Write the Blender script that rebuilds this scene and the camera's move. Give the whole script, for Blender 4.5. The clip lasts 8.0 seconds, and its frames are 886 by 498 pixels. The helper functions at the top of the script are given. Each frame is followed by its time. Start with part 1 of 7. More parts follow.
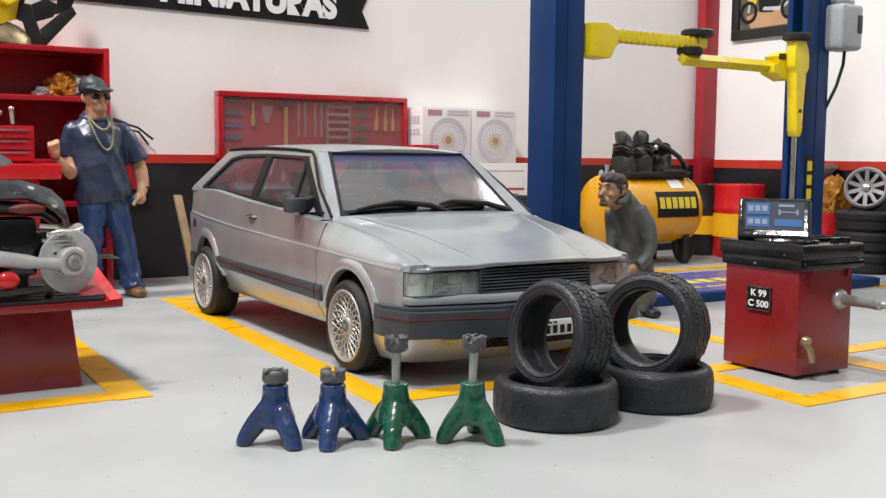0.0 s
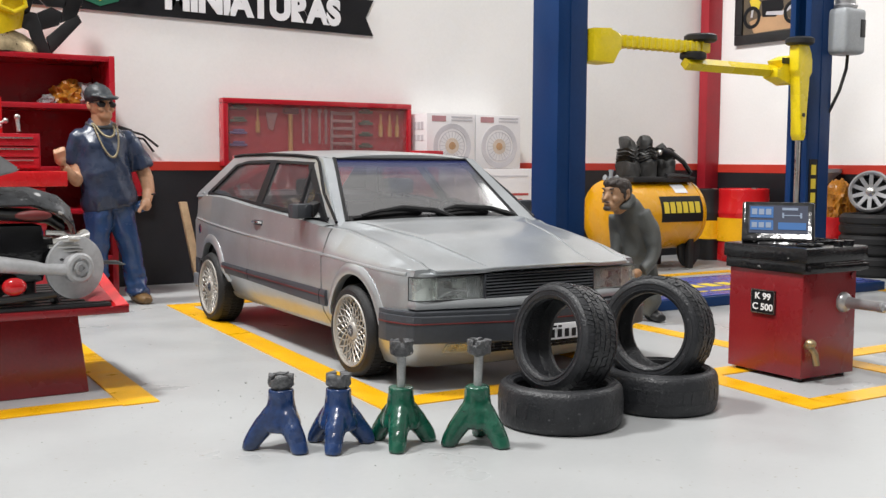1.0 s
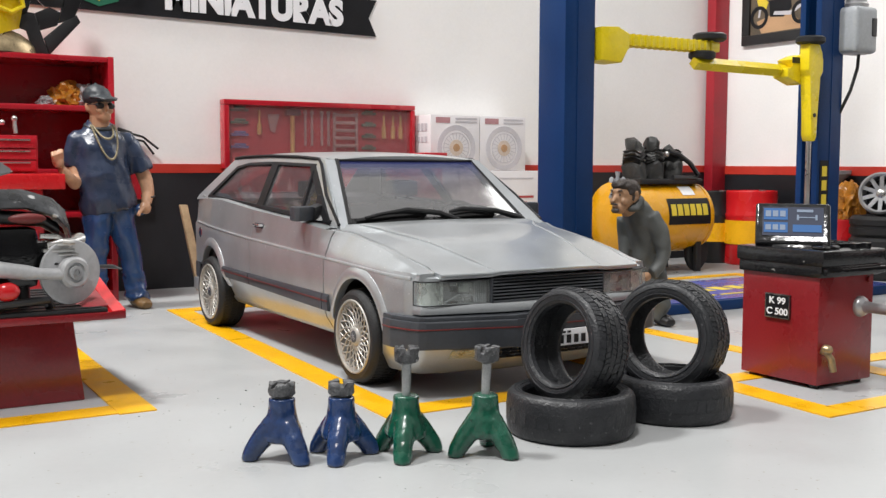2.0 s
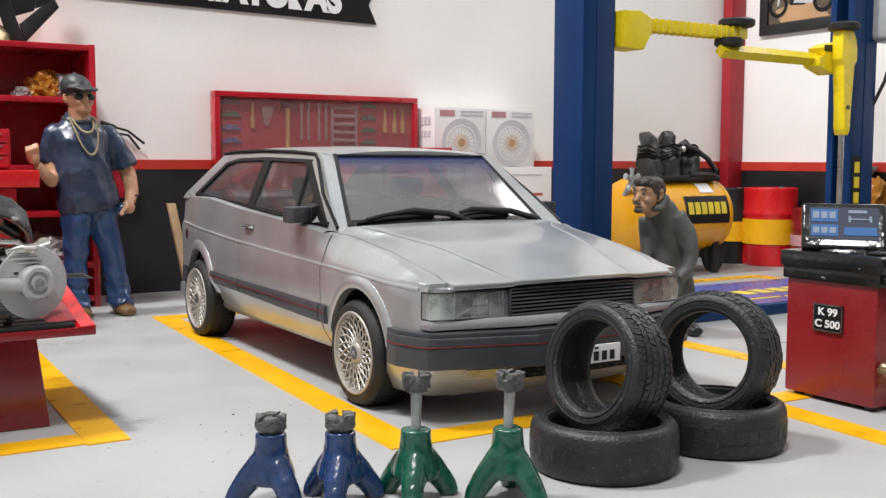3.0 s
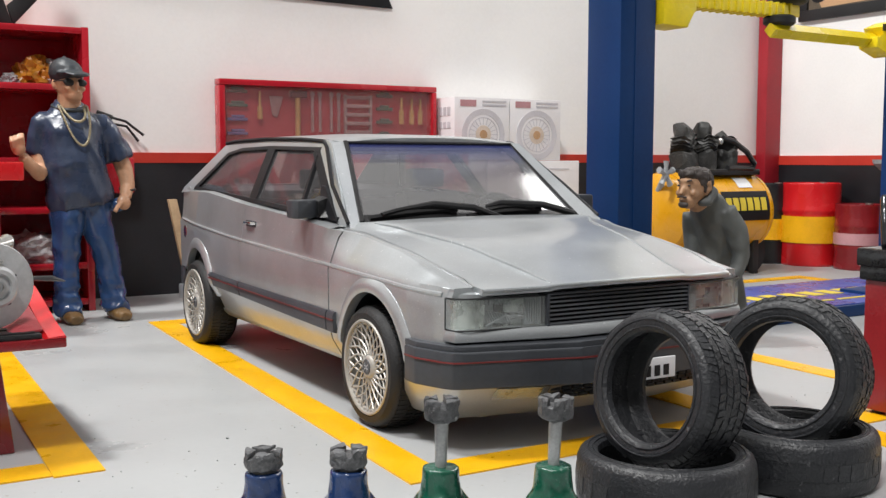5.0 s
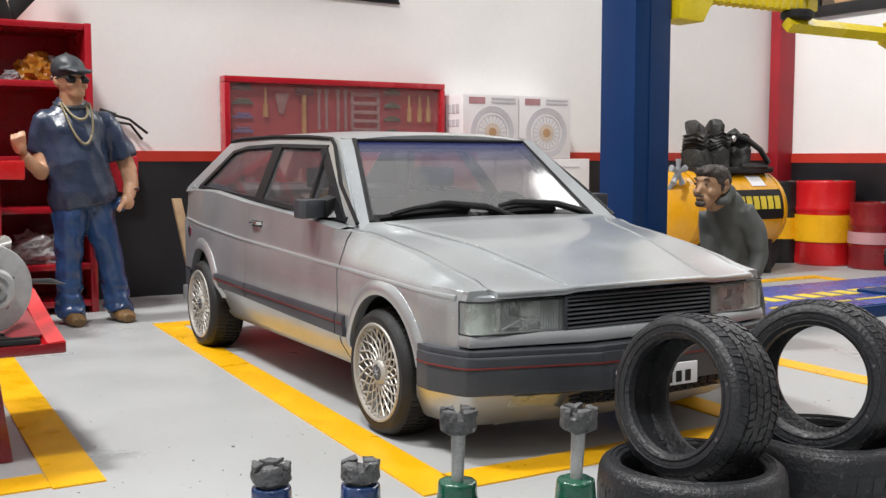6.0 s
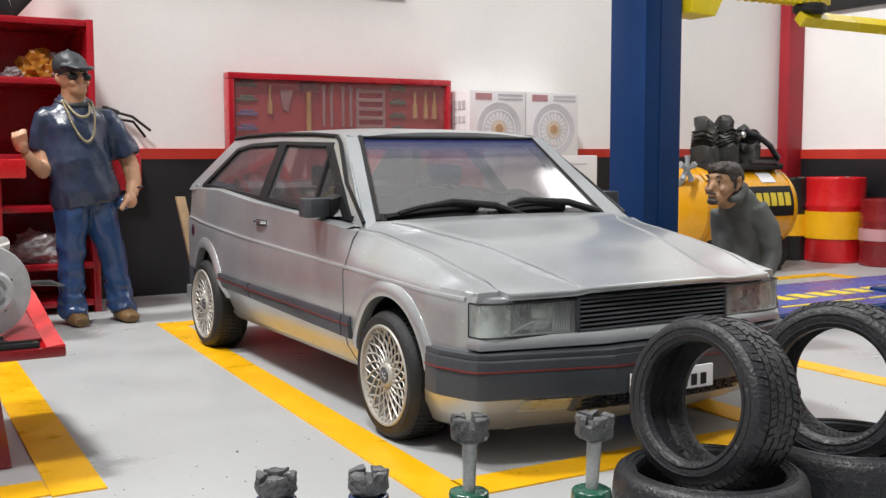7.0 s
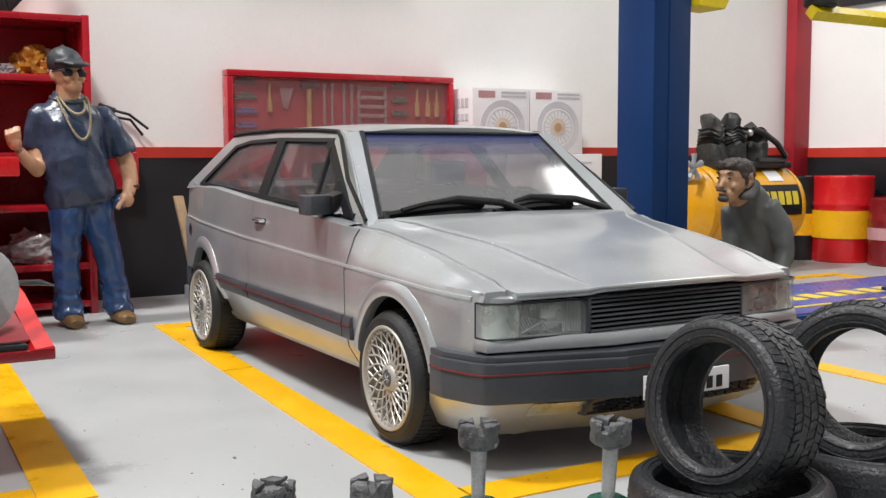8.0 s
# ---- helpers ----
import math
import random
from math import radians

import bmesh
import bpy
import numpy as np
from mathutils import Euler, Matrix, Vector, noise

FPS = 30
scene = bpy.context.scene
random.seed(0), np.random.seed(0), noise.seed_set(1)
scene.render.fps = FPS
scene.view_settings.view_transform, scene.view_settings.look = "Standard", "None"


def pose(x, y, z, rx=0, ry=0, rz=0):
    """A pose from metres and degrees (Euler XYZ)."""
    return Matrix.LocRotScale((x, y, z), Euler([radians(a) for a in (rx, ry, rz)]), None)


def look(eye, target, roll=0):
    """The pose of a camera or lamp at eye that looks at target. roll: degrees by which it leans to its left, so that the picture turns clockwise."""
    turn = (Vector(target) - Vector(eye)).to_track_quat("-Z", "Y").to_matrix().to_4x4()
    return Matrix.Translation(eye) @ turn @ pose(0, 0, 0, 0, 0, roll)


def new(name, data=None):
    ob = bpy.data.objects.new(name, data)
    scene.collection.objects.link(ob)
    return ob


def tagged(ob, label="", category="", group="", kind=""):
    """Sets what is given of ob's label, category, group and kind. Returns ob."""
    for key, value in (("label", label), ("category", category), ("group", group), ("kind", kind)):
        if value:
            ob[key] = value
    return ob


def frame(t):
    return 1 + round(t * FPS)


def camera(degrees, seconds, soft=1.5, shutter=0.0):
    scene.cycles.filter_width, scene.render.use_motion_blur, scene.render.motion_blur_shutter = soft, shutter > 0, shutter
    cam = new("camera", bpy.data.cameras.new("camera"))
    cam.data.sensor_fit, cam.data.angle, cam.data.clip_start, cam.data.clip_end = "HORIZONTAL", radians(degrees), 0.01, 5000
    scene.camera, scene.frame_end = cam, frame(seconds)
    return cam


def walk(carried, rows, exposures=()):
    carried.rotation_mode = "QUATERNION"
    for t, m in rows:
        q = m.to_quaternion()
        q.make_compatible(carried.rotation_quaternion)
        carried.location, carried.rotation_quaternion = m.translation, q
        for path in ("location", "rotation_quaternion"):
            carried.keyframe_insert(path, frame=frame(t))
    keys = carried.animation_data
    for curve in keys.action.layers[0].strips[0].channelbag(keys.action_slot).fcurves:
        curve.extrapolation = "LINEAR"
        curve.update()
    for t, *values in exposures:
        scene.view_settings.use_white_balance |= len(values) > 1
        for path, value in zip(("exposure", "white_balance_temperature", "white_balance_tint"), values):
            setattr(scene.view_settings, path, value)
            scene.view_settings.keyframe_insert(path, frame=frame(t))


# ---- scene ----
# All plans below are in full-size metres of the modelled workshop; S brings them to the true size of the 1:18 diorama.
S = 1 / 18

FOV = 46
PATH = [
    (0, (-2.3992, -4.3664, 1.2133), (-0.2875, -0.9884, 0.8534), 0.57),
    (0.5, (-2.3785, -4.3906, 1.1899), (-0.2874, -0.9973, 0.8547), 0.37),
    (1, (-2.4087, -4.3838, 1.2046), (-0.3112, -0.9943, 0.8698), 0.29),
    (1.5, (-2.4182, -4.4066, 1.1938), (-0.3311, -1.0092, 0.8753), 0.19),
    (1.75, (-2.3940, -4.3565, 1.1936), (-0.3064, -0.9595, 0.8737), 0.19),
    (2, (-2.3404, -4.2456, 1.1933), (-0.2518, -0.8495, 0.8703), 0.19),
    (2.25, (-2.2746, -4.1096, 1.1928), (-0.1848, -0.7146, 0.8661), 0.19),
    (2.5, (-2.2088, -3.9737, 1.1924), (-0.1178, -0.5798, 0.8619), 0.19),
    (2.75, (-2.1448, -3.8413, 1.1920), (-0.0526, -0.4485, 0.8578), 0.19),
    (3, (-2.0721, -3.6910, 1.1915), (0.0215, -0.2995, 0.8531), 0.18),
    (3.5, (-1.9589, -3.4659, 1.1560), (0.1320, -0.0715, 0.8299), 0.23),
    (4, (-1.8964, -3.3461, 1.1498), (0.1811, 0.0560, 0.8195), 0.23),
    (4.5, (-1.8230, -3.2054, 1.1333), (0.2409, 0.2049, 0.8014), 0.18),
    (5, (-1.7590, -3.1042, 1.1293), (0.2814, 0.3195, 0.7901), 0.06),
    (5.5, (-1.7317, -3.0249, 1.1284), (0.2994, 0.4039, 0.7858), 0.02),
    (6, (-1.7086, -2.9582, 1.1276), (0.3146, 0.4751, 0.7822), -0.01),
    (6.5, (-1.6870, -2.8956, 1.1269), (0.3288, 0.5417, 0.7788), -0.05),
    (7, (-1.6700, -2.8630, 1.1335), (0.3366, 0.5785, 0.7742), -0.14),
    (7.5, (-1.6442, -2.7975, 1.1246), (0.3616, 0.6442, 0.7622), -0.17),
    (8, (-1.6074, -2.7261, 1.1054), (0.3961, 0.7180, 0.7526), -0.24),
]


cam = camera(FOV, 8.0, soft=1.4)
walk(cam, [(t, look(Vector(eye) * S, Vector(target) * S, roll)) for t, eye, target, roll in PATH],
     exposures=((0.0, 0.0), (8.0, 0.0)))


# ---- light: the ceiling lamps of the room in which the diorama stands ----
world = bpy.data.worlds.new("room_air")
scene.world = world
world.use_nodes = True
world.node_tree.nodes["Background"].inputs[0].default_value = (1.0, 0.975, 0.95, 1)
# a pale ceiling above, a dimmer room round about
room = world.node_tree
where, split, rise = room.nodes.new("ShaderNodeTexCoord"), room.nodes.new("ShaderNodeSeparateXYZ"), room.nodes.new("ShaderNodeMapRange")
rise.inputs[1].default_value, rise.inputs[2].default_value = 0.12, 0.75
rise.inputs[3].default_value, rise.inputs[4].default_value = 0.035, 0.54
room.links.new(where.outputs["Generated"], split.inputs[0])
room.links.new(split.outputs["Z"], rise.inputs[0])
room.links.new(rise.outputs[0], room.nodes["Background"].inputs[1])


def area_lamp(name, eye, target, sx, sy, watts, color):
    data = bpy.data.lights.new(name, "AREA")
    data.shape, data.size, data.size_y = "RECTANGLE", sx * S, sy * S
    data.energy, data.color = watts, color
    ob = new(name, data)
    ob.matrix_world = look(Vector(eye) * S, Vector(target) * S)
    return ob


area_lamp("ceiling_lamp_key", (-5.6, 4.3, 15.0), (1.2, 2.6, 0), 1.7, 1.7, 7.1, (0.99, 0.985, 0.965))
area_lamp("ceiling_lamp_front", (-5.5, -5.0, 15.0), (1.6, 2.4, 0.6), 2.2, 2.2, 5.6, (1.0, 0.985, 0.975))
area_lamp("ceiling_lamp_side", (12.6, 4.4, 10.3), (2.6, 2.0, 0.8), 6.6, 4.8, 1.9, (1.0, 0.98, 0.965))


# ---- materials ----
def material(name, color, rough=0.5, metal=0.0, vary=0.12, stain=60.0, grain=900.0, bump=0.15, coat=0.0, second=None,
             rough_vary=0.12, specular=0.5, specks=None):
    """A surface with two scales of variation: stains and fine grain, in roughness, colour and relief."""
    m = bpy.data.materials.new(name)
    m.use_nodes = True
    nt = m.node_tree
    b = nt.nodes["Principled BSDF"]
    tc = nt.nodes.new("ShaderNodeTexCoord")
    big, fine = nt.nodes.new("ShaderNodeTexNoise"), nt.nodes.new("ShaderNodeTexNoise")
    big.inputs["Scale"].default_value, fine.inputs["Scale"].default_value = stain, grain
    big.inputs["Detail"].default_value, fine.inputs["Detail"].default_value = 5, 3
    for n in (big, fine):
        nt.links.new(tc.outputs["Object"], n.inputs["Vector"])
    info = nt.nodes.new("ShaderNodeObjectInfo")
    mix = nt.nodes.new("ShaderNodeMix")
    mix.data_type = "RGBA"
    low = second or tuple(c * (1 - 2.2 * vary) for c in color)
    mix.inputs[6].default_value, mix.inputs[7].default_value = (*low, 1), (*[min(1, c * (1 + vary)) for c in color], 1)
    add = nt.nodes.new("ShaderNodeMath")
    add.operation = "MULTIPLY_ADD"
    nt.links.new(fine.outputs["Fac"], add.inputs[0])
    add.inputs[1].default_value = 0.45
    nt.links.new(big.outputs["Fac"], add.inputs[2])
    rnd = nt.nodes.new("ShaderNodeMath")
    rnd.operation = "MULTIPLY_ADD"
    nt.links.new(info.outputs["Random"], rnd.inputs[0])
    rnd.inputs[1].default_value = 0.12
    nt.links.new(add.outputs[0], rnd.inputs[2])
    ramp = nt.nodes.new("ShaderNodeMapRange")
    ramp.inputs[1].default_value, ramp.inputs[2].default_value = 0.45, 0.95
    nt.links.new(rnd.outputs[0], ramp.inputs[0])
    nt.links.new(ramp.outputs[0], mix.inputs[0])
    last = mix
    if specks:
        tone, limit, size = specks
        dot, cut, over = nt.nodes.new("ShaderNodeTexNoise"), nt.nodes.new("ShaderNodeMapRange"), nt.nodes.new("ShaderNodeMix")
        over.data_type = "RGBA"
        dot.inputs["Scale"].default_value, dot.inputs["Detail"].default_value = size, 2
        nt.links.new(tc.outputs["Object"], dot.inputs["Vector"])
        cut.inputs[1].default_value, cut.inputs[2].default_value = limit, limit + 0.05
        nt.links.new(dot.outputs["Fac"], cut.inputs[0])
        nt.links.new(cut.outputs[0], over.inputs[0])
        nt.links.new(mix.outputs[2], over.inputs[6])
        over.inputs[7].default_value = (*tone, 1)
        last = over
    nt.links.new(last.outputs[2], b.inputs["Base Color"])
    rr = nt.nodes.new("ShaderNodeMapRange")
    rr.inputs[1].default_value, rr.inputs[2].default_value = 0.3, 0.7
    rr.inputs[3].default_value, rr.inputs[4].default_value = max(0.02, rough - rough_vary), min(1, rough + rough_vary)
    nt.links.new(big.outputs["Fac"], rr.inputs[0])
    nt.links.new(rr.outputs[0], b.inputs["Roughness"])
    b.inputs["Metallic"].default_value = metal
    b.inputs["Coat Weight"].default_value = coat
    b.inputs["Coat Roughness"].default_value = 0.12
    b.inputs["Specular IOR Level"].default_value = specular
    if bump:
        bp = nt.nodes.new("ShaderNodeBump")
        bp.inputs["Strength"].default_value, bp.inputs["Distance"].default_value = bump, 0.0004
        nt.links.new(fine.outputs["Fac"], bp.inputs["Height"])
        nt.links.new(bp.outputs[0], b.inputs["Normal"])
    return m


def glass(name, tint, rough=0.03, alpha=0.25, dust=0.0, ior=1.45, film_tone=(0.72, 0.72, 0.74)):
    """Thin clear plastic: mostly seen through, with a glossy face."""
    m = bpy.data.materials.new(name)
    m.use_nodes = True
    nt = m.node_tree
    nt.nodes.remove(nt.nodes["Principled BSDF"])
    out = nt.nodes["Material Output"]
    clear, shine, mix = nt.nodes.new("ShaderNodeBsdfTransparent"), nt.nodes.new("ShaderNodeBsdfGlossy"), nt.nodes.new("ShaderNodeMixShader")
    clear.inputs[0].default_value = (*tint, 1)
    shine.inputs["Roughness"].default_value = rough
    fr, steep, gain = nt.nodes.new("ShaderNodeLayerWeight"), nt.nodes.new("ShaderNodeMath"), nt.nodes.new("ShaderNodeMath")
    fr.inputs[0].default_value = 0.5
    steep.operation, gain.operation = "POWER", "MULTIPLY_ADD"
    base = ((ior - 1) / (ior + 1)) ** 2
    nt.links.new(fr.outputs["Facing"], steep.inputs[0])
    steep.inputs[1].default_value = 5.0
    nt.links.new(steep.outputs[0], gain.inputs[0])
    gain.inputs[1].default_value, gain.inputs[2].default_value = 1.0 - base, base + alpha
    nt.links.new(gain.outputs[0], mix.inputs[0])
    nt.links.new(clear.outputs[0], mix.inputs[1])
    nt.links.new(shine.outputs[0], mix.inputs[2])
    last = mix
    if dust:
        haze, film = nt.nodes.new("ShaderNodeBsdfDiffuse"), nt.nodes.new("ShaderNodeMixShader")
        haze.inputs[0].default_value = (*film_tone, 1)
        tc, speck, amount = nt.nodes.new("ShaderNodeTexCoord"), nt.nodes.new("ShaderNodeTexNoise"), nt.nodes.new("ShaderNodeMapRange")
        speck.inputs["Scale"].default_value, speck.inputs["Detail"].default_value = 900, 8
        nt.links.new(tc.outputs["Object"], speck.inputs["Vector"])
        amount.inputs[1].default_value, amount.inputs[2].default_value = 0.35, 0.75
        amount.inputs[3].default_value, amount.inputs[4].default_value = dust * 0.85, dust * 1.2
        nt.links.new(speck.outputs["Fac"], amount.inputs[0])
        nt.links.new(amount.outputs[0], film.inputs[0])
        nt.links.new(mix.outputs[0], film.inputs[1])
        nt.links.new(haze.outputs[0], film.inputs[2])
        last = film
    nt.links.new(last.outputs[0], out.inputs[0])
    return m


def glow(name, color, strength):
    m = bpy.data.materials.new(name)
    m.use_nodes = True
    b = m.node_tree.nodes["Principled BSDF"]
    b.inputs["Base Color"].default_value = (*color, 1)
    b.inputs["Emission Color"].default_value = (*color, 1)
    b.inputs["Emission Strength"].default_value = strength
    b.inputs["Roughness"].default_value = 0.45
    b.inputs["Specular IOR Level"].default_value = 0.15
    return m


FLOOR = material("floor_paint", (0.38, 0.39, 0.393), 0.36, vary=0.03, stain=25, grain=500, bump=0.05, second=(0.36, 0.37, 0.373), specular=0.28, specks=((0.27, 0.25, 0.22), 0.70, 560))
WALL = material("wall_paint", (0.87, 0.86, 0.845), 0.65, vary=0.025, stain=20, grain=700, bump=0.06)
DADO = material("black_dado_paint", (0.010, 0.011, 0.014), 0.5, vary=0.2, stain=40, bump=0.05)
STRIPE = material("red_stripe_paint", (0.50, 0.035, 0.02), 0.45, vary=0.08, bump=0.03)
YELLOW_LINE = material("yellow_floor_paint", (0.80, 0.42, 0.004), 0.35, vary=0.06, stain=90, grain=900, bump=0.06)
SILVER = material("silver_car_paint", (0.48, 0.505, 0.522), 0.35, metal=0.68, vary=0.08, stain=60, grain=2600, bump=0.07, coat=0.50, specks=((0.72, 0.73, 0.74), 0.70, 1100), rough_vary=0.03)
TRIM_GREY = material("dark_grey_trim", (0.045, 0.049, 0.057), 0.42, vary=0.12, bump=0.05)
TRIM_RED = material("thin_red_trim", (0.13, 0.016, 0.015), 0.4, vary=0.15)
BLACK = material("black_plastic", (0.012, 0.012, 0.013), 0.38, vary=0.25, bump=0.1)
SATIN_BLACK = material("satin_black_paint", (0.012, 0.012, 0.013), 0.14, vary=0.2, bump=0.25, grain=900, specks=((0.42, 0.41, 0.40), 0.745, 480))
RUBBER = material("black_rubber", (0.010, 0.010, 0.011), 0.55, vary=0.3, stain=120, grain=1800, bump=0.3, second=(0.016, 0.016, 0.016), specular=0.4)
TYRE_RUBBER = material("dusty_tyre_rubber", (0.008, 0.009, 0.011), 0.46, vary=0.3, stain=210, grain=1500, bump=0.6, second=(0.024, 0.025, 0.029), specular=0.5, specks=((0.075, 0.075, 0.08), 0.68, 900))
RIM = material("champagne_silver_rim", (0.43, 0.412, 0.38), 0.42, metal=0.35, vary=0.06, bump=0.03)
STEEL = material("brushed_steel", (0.55, 0.54, 0.52), 0.3, metal=0.95, vary=0.1, bump=0.06)
# the pale specks put worn paint and small glints into the colour
GLOSS_BLACK = material("wet_look_black_enamel", (0.010, 0.010, 0.011), 0.12, vary=0.2, stain=300, grain=420, bump=0.35, rough_vary=0.06, specks=((0.22, 0.22, 0.21), 0.77, 480))
GREY_METAL = material("grey_cast_metal", (0.40, 0.40, 0.41), 0.36, metal=0.6, vary=0.1, bump=0.12)
WORN_STEEL = material("worn_dark_steel", (0.105, 0.107, 0.111), 0.5, metal=0.3, vary=0.3, stain=330, grain=2200, bump=0.7, second=(0.018, 0.019, 0.021), specks=((0.42, 0.42, 0.42), 0.66, 700))
POST_STEEL = material("bare_grey_steel", (0.36, 0.37, 0.37), 0.45, metal=0.5, vary=0.2, stain=300, grain=2000, bump=0.3)
HAZE = glass("hazy_cover_plastic", (0.92, 0.90, 0.90), 0.2, 0.0, 0.10, 1.3, (0.72, 0.40, 0.40))
CHROME = material("chrome", (0.75, 0.75, 0.75), 0.12, metal=1.0, vary=0.03, bump=0.0, rough_vary=0.04)
BRASS = material("tarnished_brass", (0.42, 0.33, 0.2), 0.35, metal=0.85, vary=0.25, stain=250, bump=0.2)
RED = material("red_gloss_paint", (0.46, 0.012, 0.024), 0.28, vary=0.08, stain=40, bump=0.06, coat=0.3)
DARK_RED = material("dark_red_paint", (0.215, 0.012, 0.016), 0.28, vary=0.14, stain=35, grain=1200, bump=0.1, coat=0.2)
BRIGHT_RED = material("bright_red_paint", (0.58, 0.012, 0.016), 0.25, vary=0.06, bump=0.04, coat=0.3)
COLUMN_RED = material("column_red_paint", (0.33, 0.014, 0.024), 0.4, vary=0.1, bump=0.04)
BLUE = material("lift_blue_paint", (0.005, 0.034, 0.125), 0.42, specular=0.25, vary=0.1, stain=30, bump=0.06)
MAT_BLUE = material("printed_blue_mat", (0.035, 0.075, 0.32), 0.3, vary=0.25, stain=60, second=(0.055, 0.075, 0.29), bump=0.03)
STAND_BLUE = material("blue_enamel", (0.010, 0.034, 0.115), 0.24, vary=0.3, stain=170, grain=900, bump=0.45, coat=0.5, specks=((0.30, 0.31, 0.36), 0.74, 420))
STAND_GREEN = material("green_enamel", (0.004, 0.075, 0.043), 0.24, vary=0.3, stain=170, grain=900, bump=0.45, coat=0.5, specks=((0.30, 0.36, 0.33), 0.74, 420))
YELLOW = material("yellow_lift_paint", (0.80, 0.62, 0.012), 0.3, vary=0.08, bump=0.06)
TANK_YELLOW = material("orange_yellow_tank_paint", (0.76, 0.36, 0.004), 0.28, vary=0.05, bump=0.03, coat=0.3)
WHITE = material("white_card", (0.78, 0.76, 0.77), 0.6, vary=0.03, bump=0.03)
INK_GREY = material("printed_grey", (0.57, 0.55, 0.58), 0.6, vary=0.08)
INK_PINK = material("printed_dusty_red", (0.50, 0.26, 0.28), 0.6, vary=0.08)
INK_RED = material("printed_red", (0.42, 0.06, 0.06), 0.6, vary=0.08)
INK_TAN = material("printed_tan", (0.50, 0.30, 0.16), 0.6, vary=0.1)
INK_WHITE = material("printed_white", (0.82, 0.82, 0.84), 0.5, vary=0.03)
BAND_YELLOW = material("painted_amber_band", (0.80, 0.41, 0.010), 0.32, vary=0.08, bump=0.05)
INK_YELLOW = material("printed_yellow", (0.72, 0.55, 0.04), 0.5, vary=0.08)
INK_GREEN = material("printed_green", (0.01, 0.13, 0.07), 0.5, vary=0.1)
INK_BLUE = material("printed_blue", (0.02, 0.06, 0.3), 0.5, vary=0.1)
INK_BLACK = material("printed_black", (0.008, 0.008, 0.010), 0.5, vary=0.2, specular=0.3)
WOOD = material("pale_plywood", (0.48, 0.34, 0.2), 0.6, vary=0.15, stain=80, grain=700, bump=0.2)
TAN_SKIN = material("painted_tan_skin", (0.36, 0.21, 0.12), 0.5, vary=0.12, stain=260, bump=0.15, second=(0.21, 0.115, 0.06))
SKIN = material("painted_skin", (0.52, 0.29, 0.175), 0.42, vary=0.1, stain=200, bump=0.1)
NAVY = material("painted_navy_cloth", (0.029, 0.043, 0.082), 0.28, vary=0.10, stain=140, bump=0.2)
DENIM = material("painted_denim", (0.016, 0.042, 0.120), 0.19, vary=0.18, stain=150, bump=0.2, second=(0.034, 0.075, 0.17))
CAP_GREY = material("painted_dark_cap", (0.028, 0.034, 0.04), 0.4, vary=0.2)
COVERALL = material("painted_grey_green_cloth", (0.082, 0.088, 0.086), 0.55, vary=0.08, stain=150, bump=0.2)
HAIR = material("painted_dark_hair", (0.035, 0.027, 0.024), 0.55, vary=0.3, bump=0.5)
BOOT = material("painted_tan_boot", (0.15, 0.085, 0.03), 0.4, vary=0.25, bump=0.2)
GOLD = material("gold_paint", (0.31, 0.265, 0.17), 0.4, metal=0.4, vary=0.2)
# bag colours, darkened to take in the shade of the cabinet shelves
AMBER = material("amber_plastic", (0.42, 0.165, 0.015), 0.35, vary=0.3, stain=200)
BAG = material("clear_bag_plastic", (0.44, 0.42, 0.43), 0.25, vary=0.25, stain=200, bump=0.4)
SEAT = material("dark_seat_cloth", (0.035, 0.03, 0.032), 0.7, vary=0.2, bump=0.2)
LAMP_GREY = material("grey_box_plastic", (0.36, 0.38, 0.40), 0.4, vary=0.1)
DUSTY_RED = material("dusty_red_panel", (0.38, 0.055, 0.065), 0.6, vary=0.12, stain=60)
MUTED_GREEN = material("muted_green_grip", (0.03, 0.14, 0.10), 0.6, vary=0.15)
MUTED_BLUE = material("muted_blue_grip", (0.07, 0.11, 0.26), 0.6, vary=0.15)
MUTED_TAN = material("muted_wood_grip", (0.50, 0.36, 0.13), 0.6, vary=0.15)
MUTED_STEEL = material("muted_tool_steel", (0.34, 0.27, 0.26), 0.55, metal=0.2, vary=0.15)
REFLECTOR = material("pale_lamp_reflector", (0.68, 0.71, 0.68), 0.32, metal=0.5, vary=0.25, stain=260, grain=700, bump=0.5)
LAMP_MIRROR = material("dulled_lamp_mirror", (0.42, 0.44, 0.435), 0.32, metal=0.7, vary=0.25, stain=160, bump=0.4)
WINDOW = glass("side_window_plastic", (0.66, 0.60, 0.61), 0.04, 0.03, 0.04, 1.45)
SCREEN_GLASS = glass("windscreen_plastic", (0.66, 0.65, 0.66), 0.10, 0.19, 0.11, 1.5)
SUN_STRIP = [glass("sun_strip_film", tuple(0.66 - d * k for d in (0.11, 0.10, 0.045)), 0.12, 0.17 - 0.03 * k, 0.12 + 0.10 * k, 1.45, (0.34 - 0.075 * k, 0.35 - 0.075 * k, 0.47 - 0.075 * k)) for k in range(5)]
LENS = glass("headlamp_lens", (0.90, 0.92, 0.91), 0.10, 0.07, 0.10, 1.5, (0.80, 0.82, 0.80))
DISPLAY_BLUE = glow("display_blue", (0.018, 0.085, 0.24), 0.15)
DISPLAY_PALE = glow("display_pale", (0.16, 0.20, 0.27), 0.12)
DISPLAY_DARK = glow("display_dark", (0.020, 0.026, 0.050), 0.1)


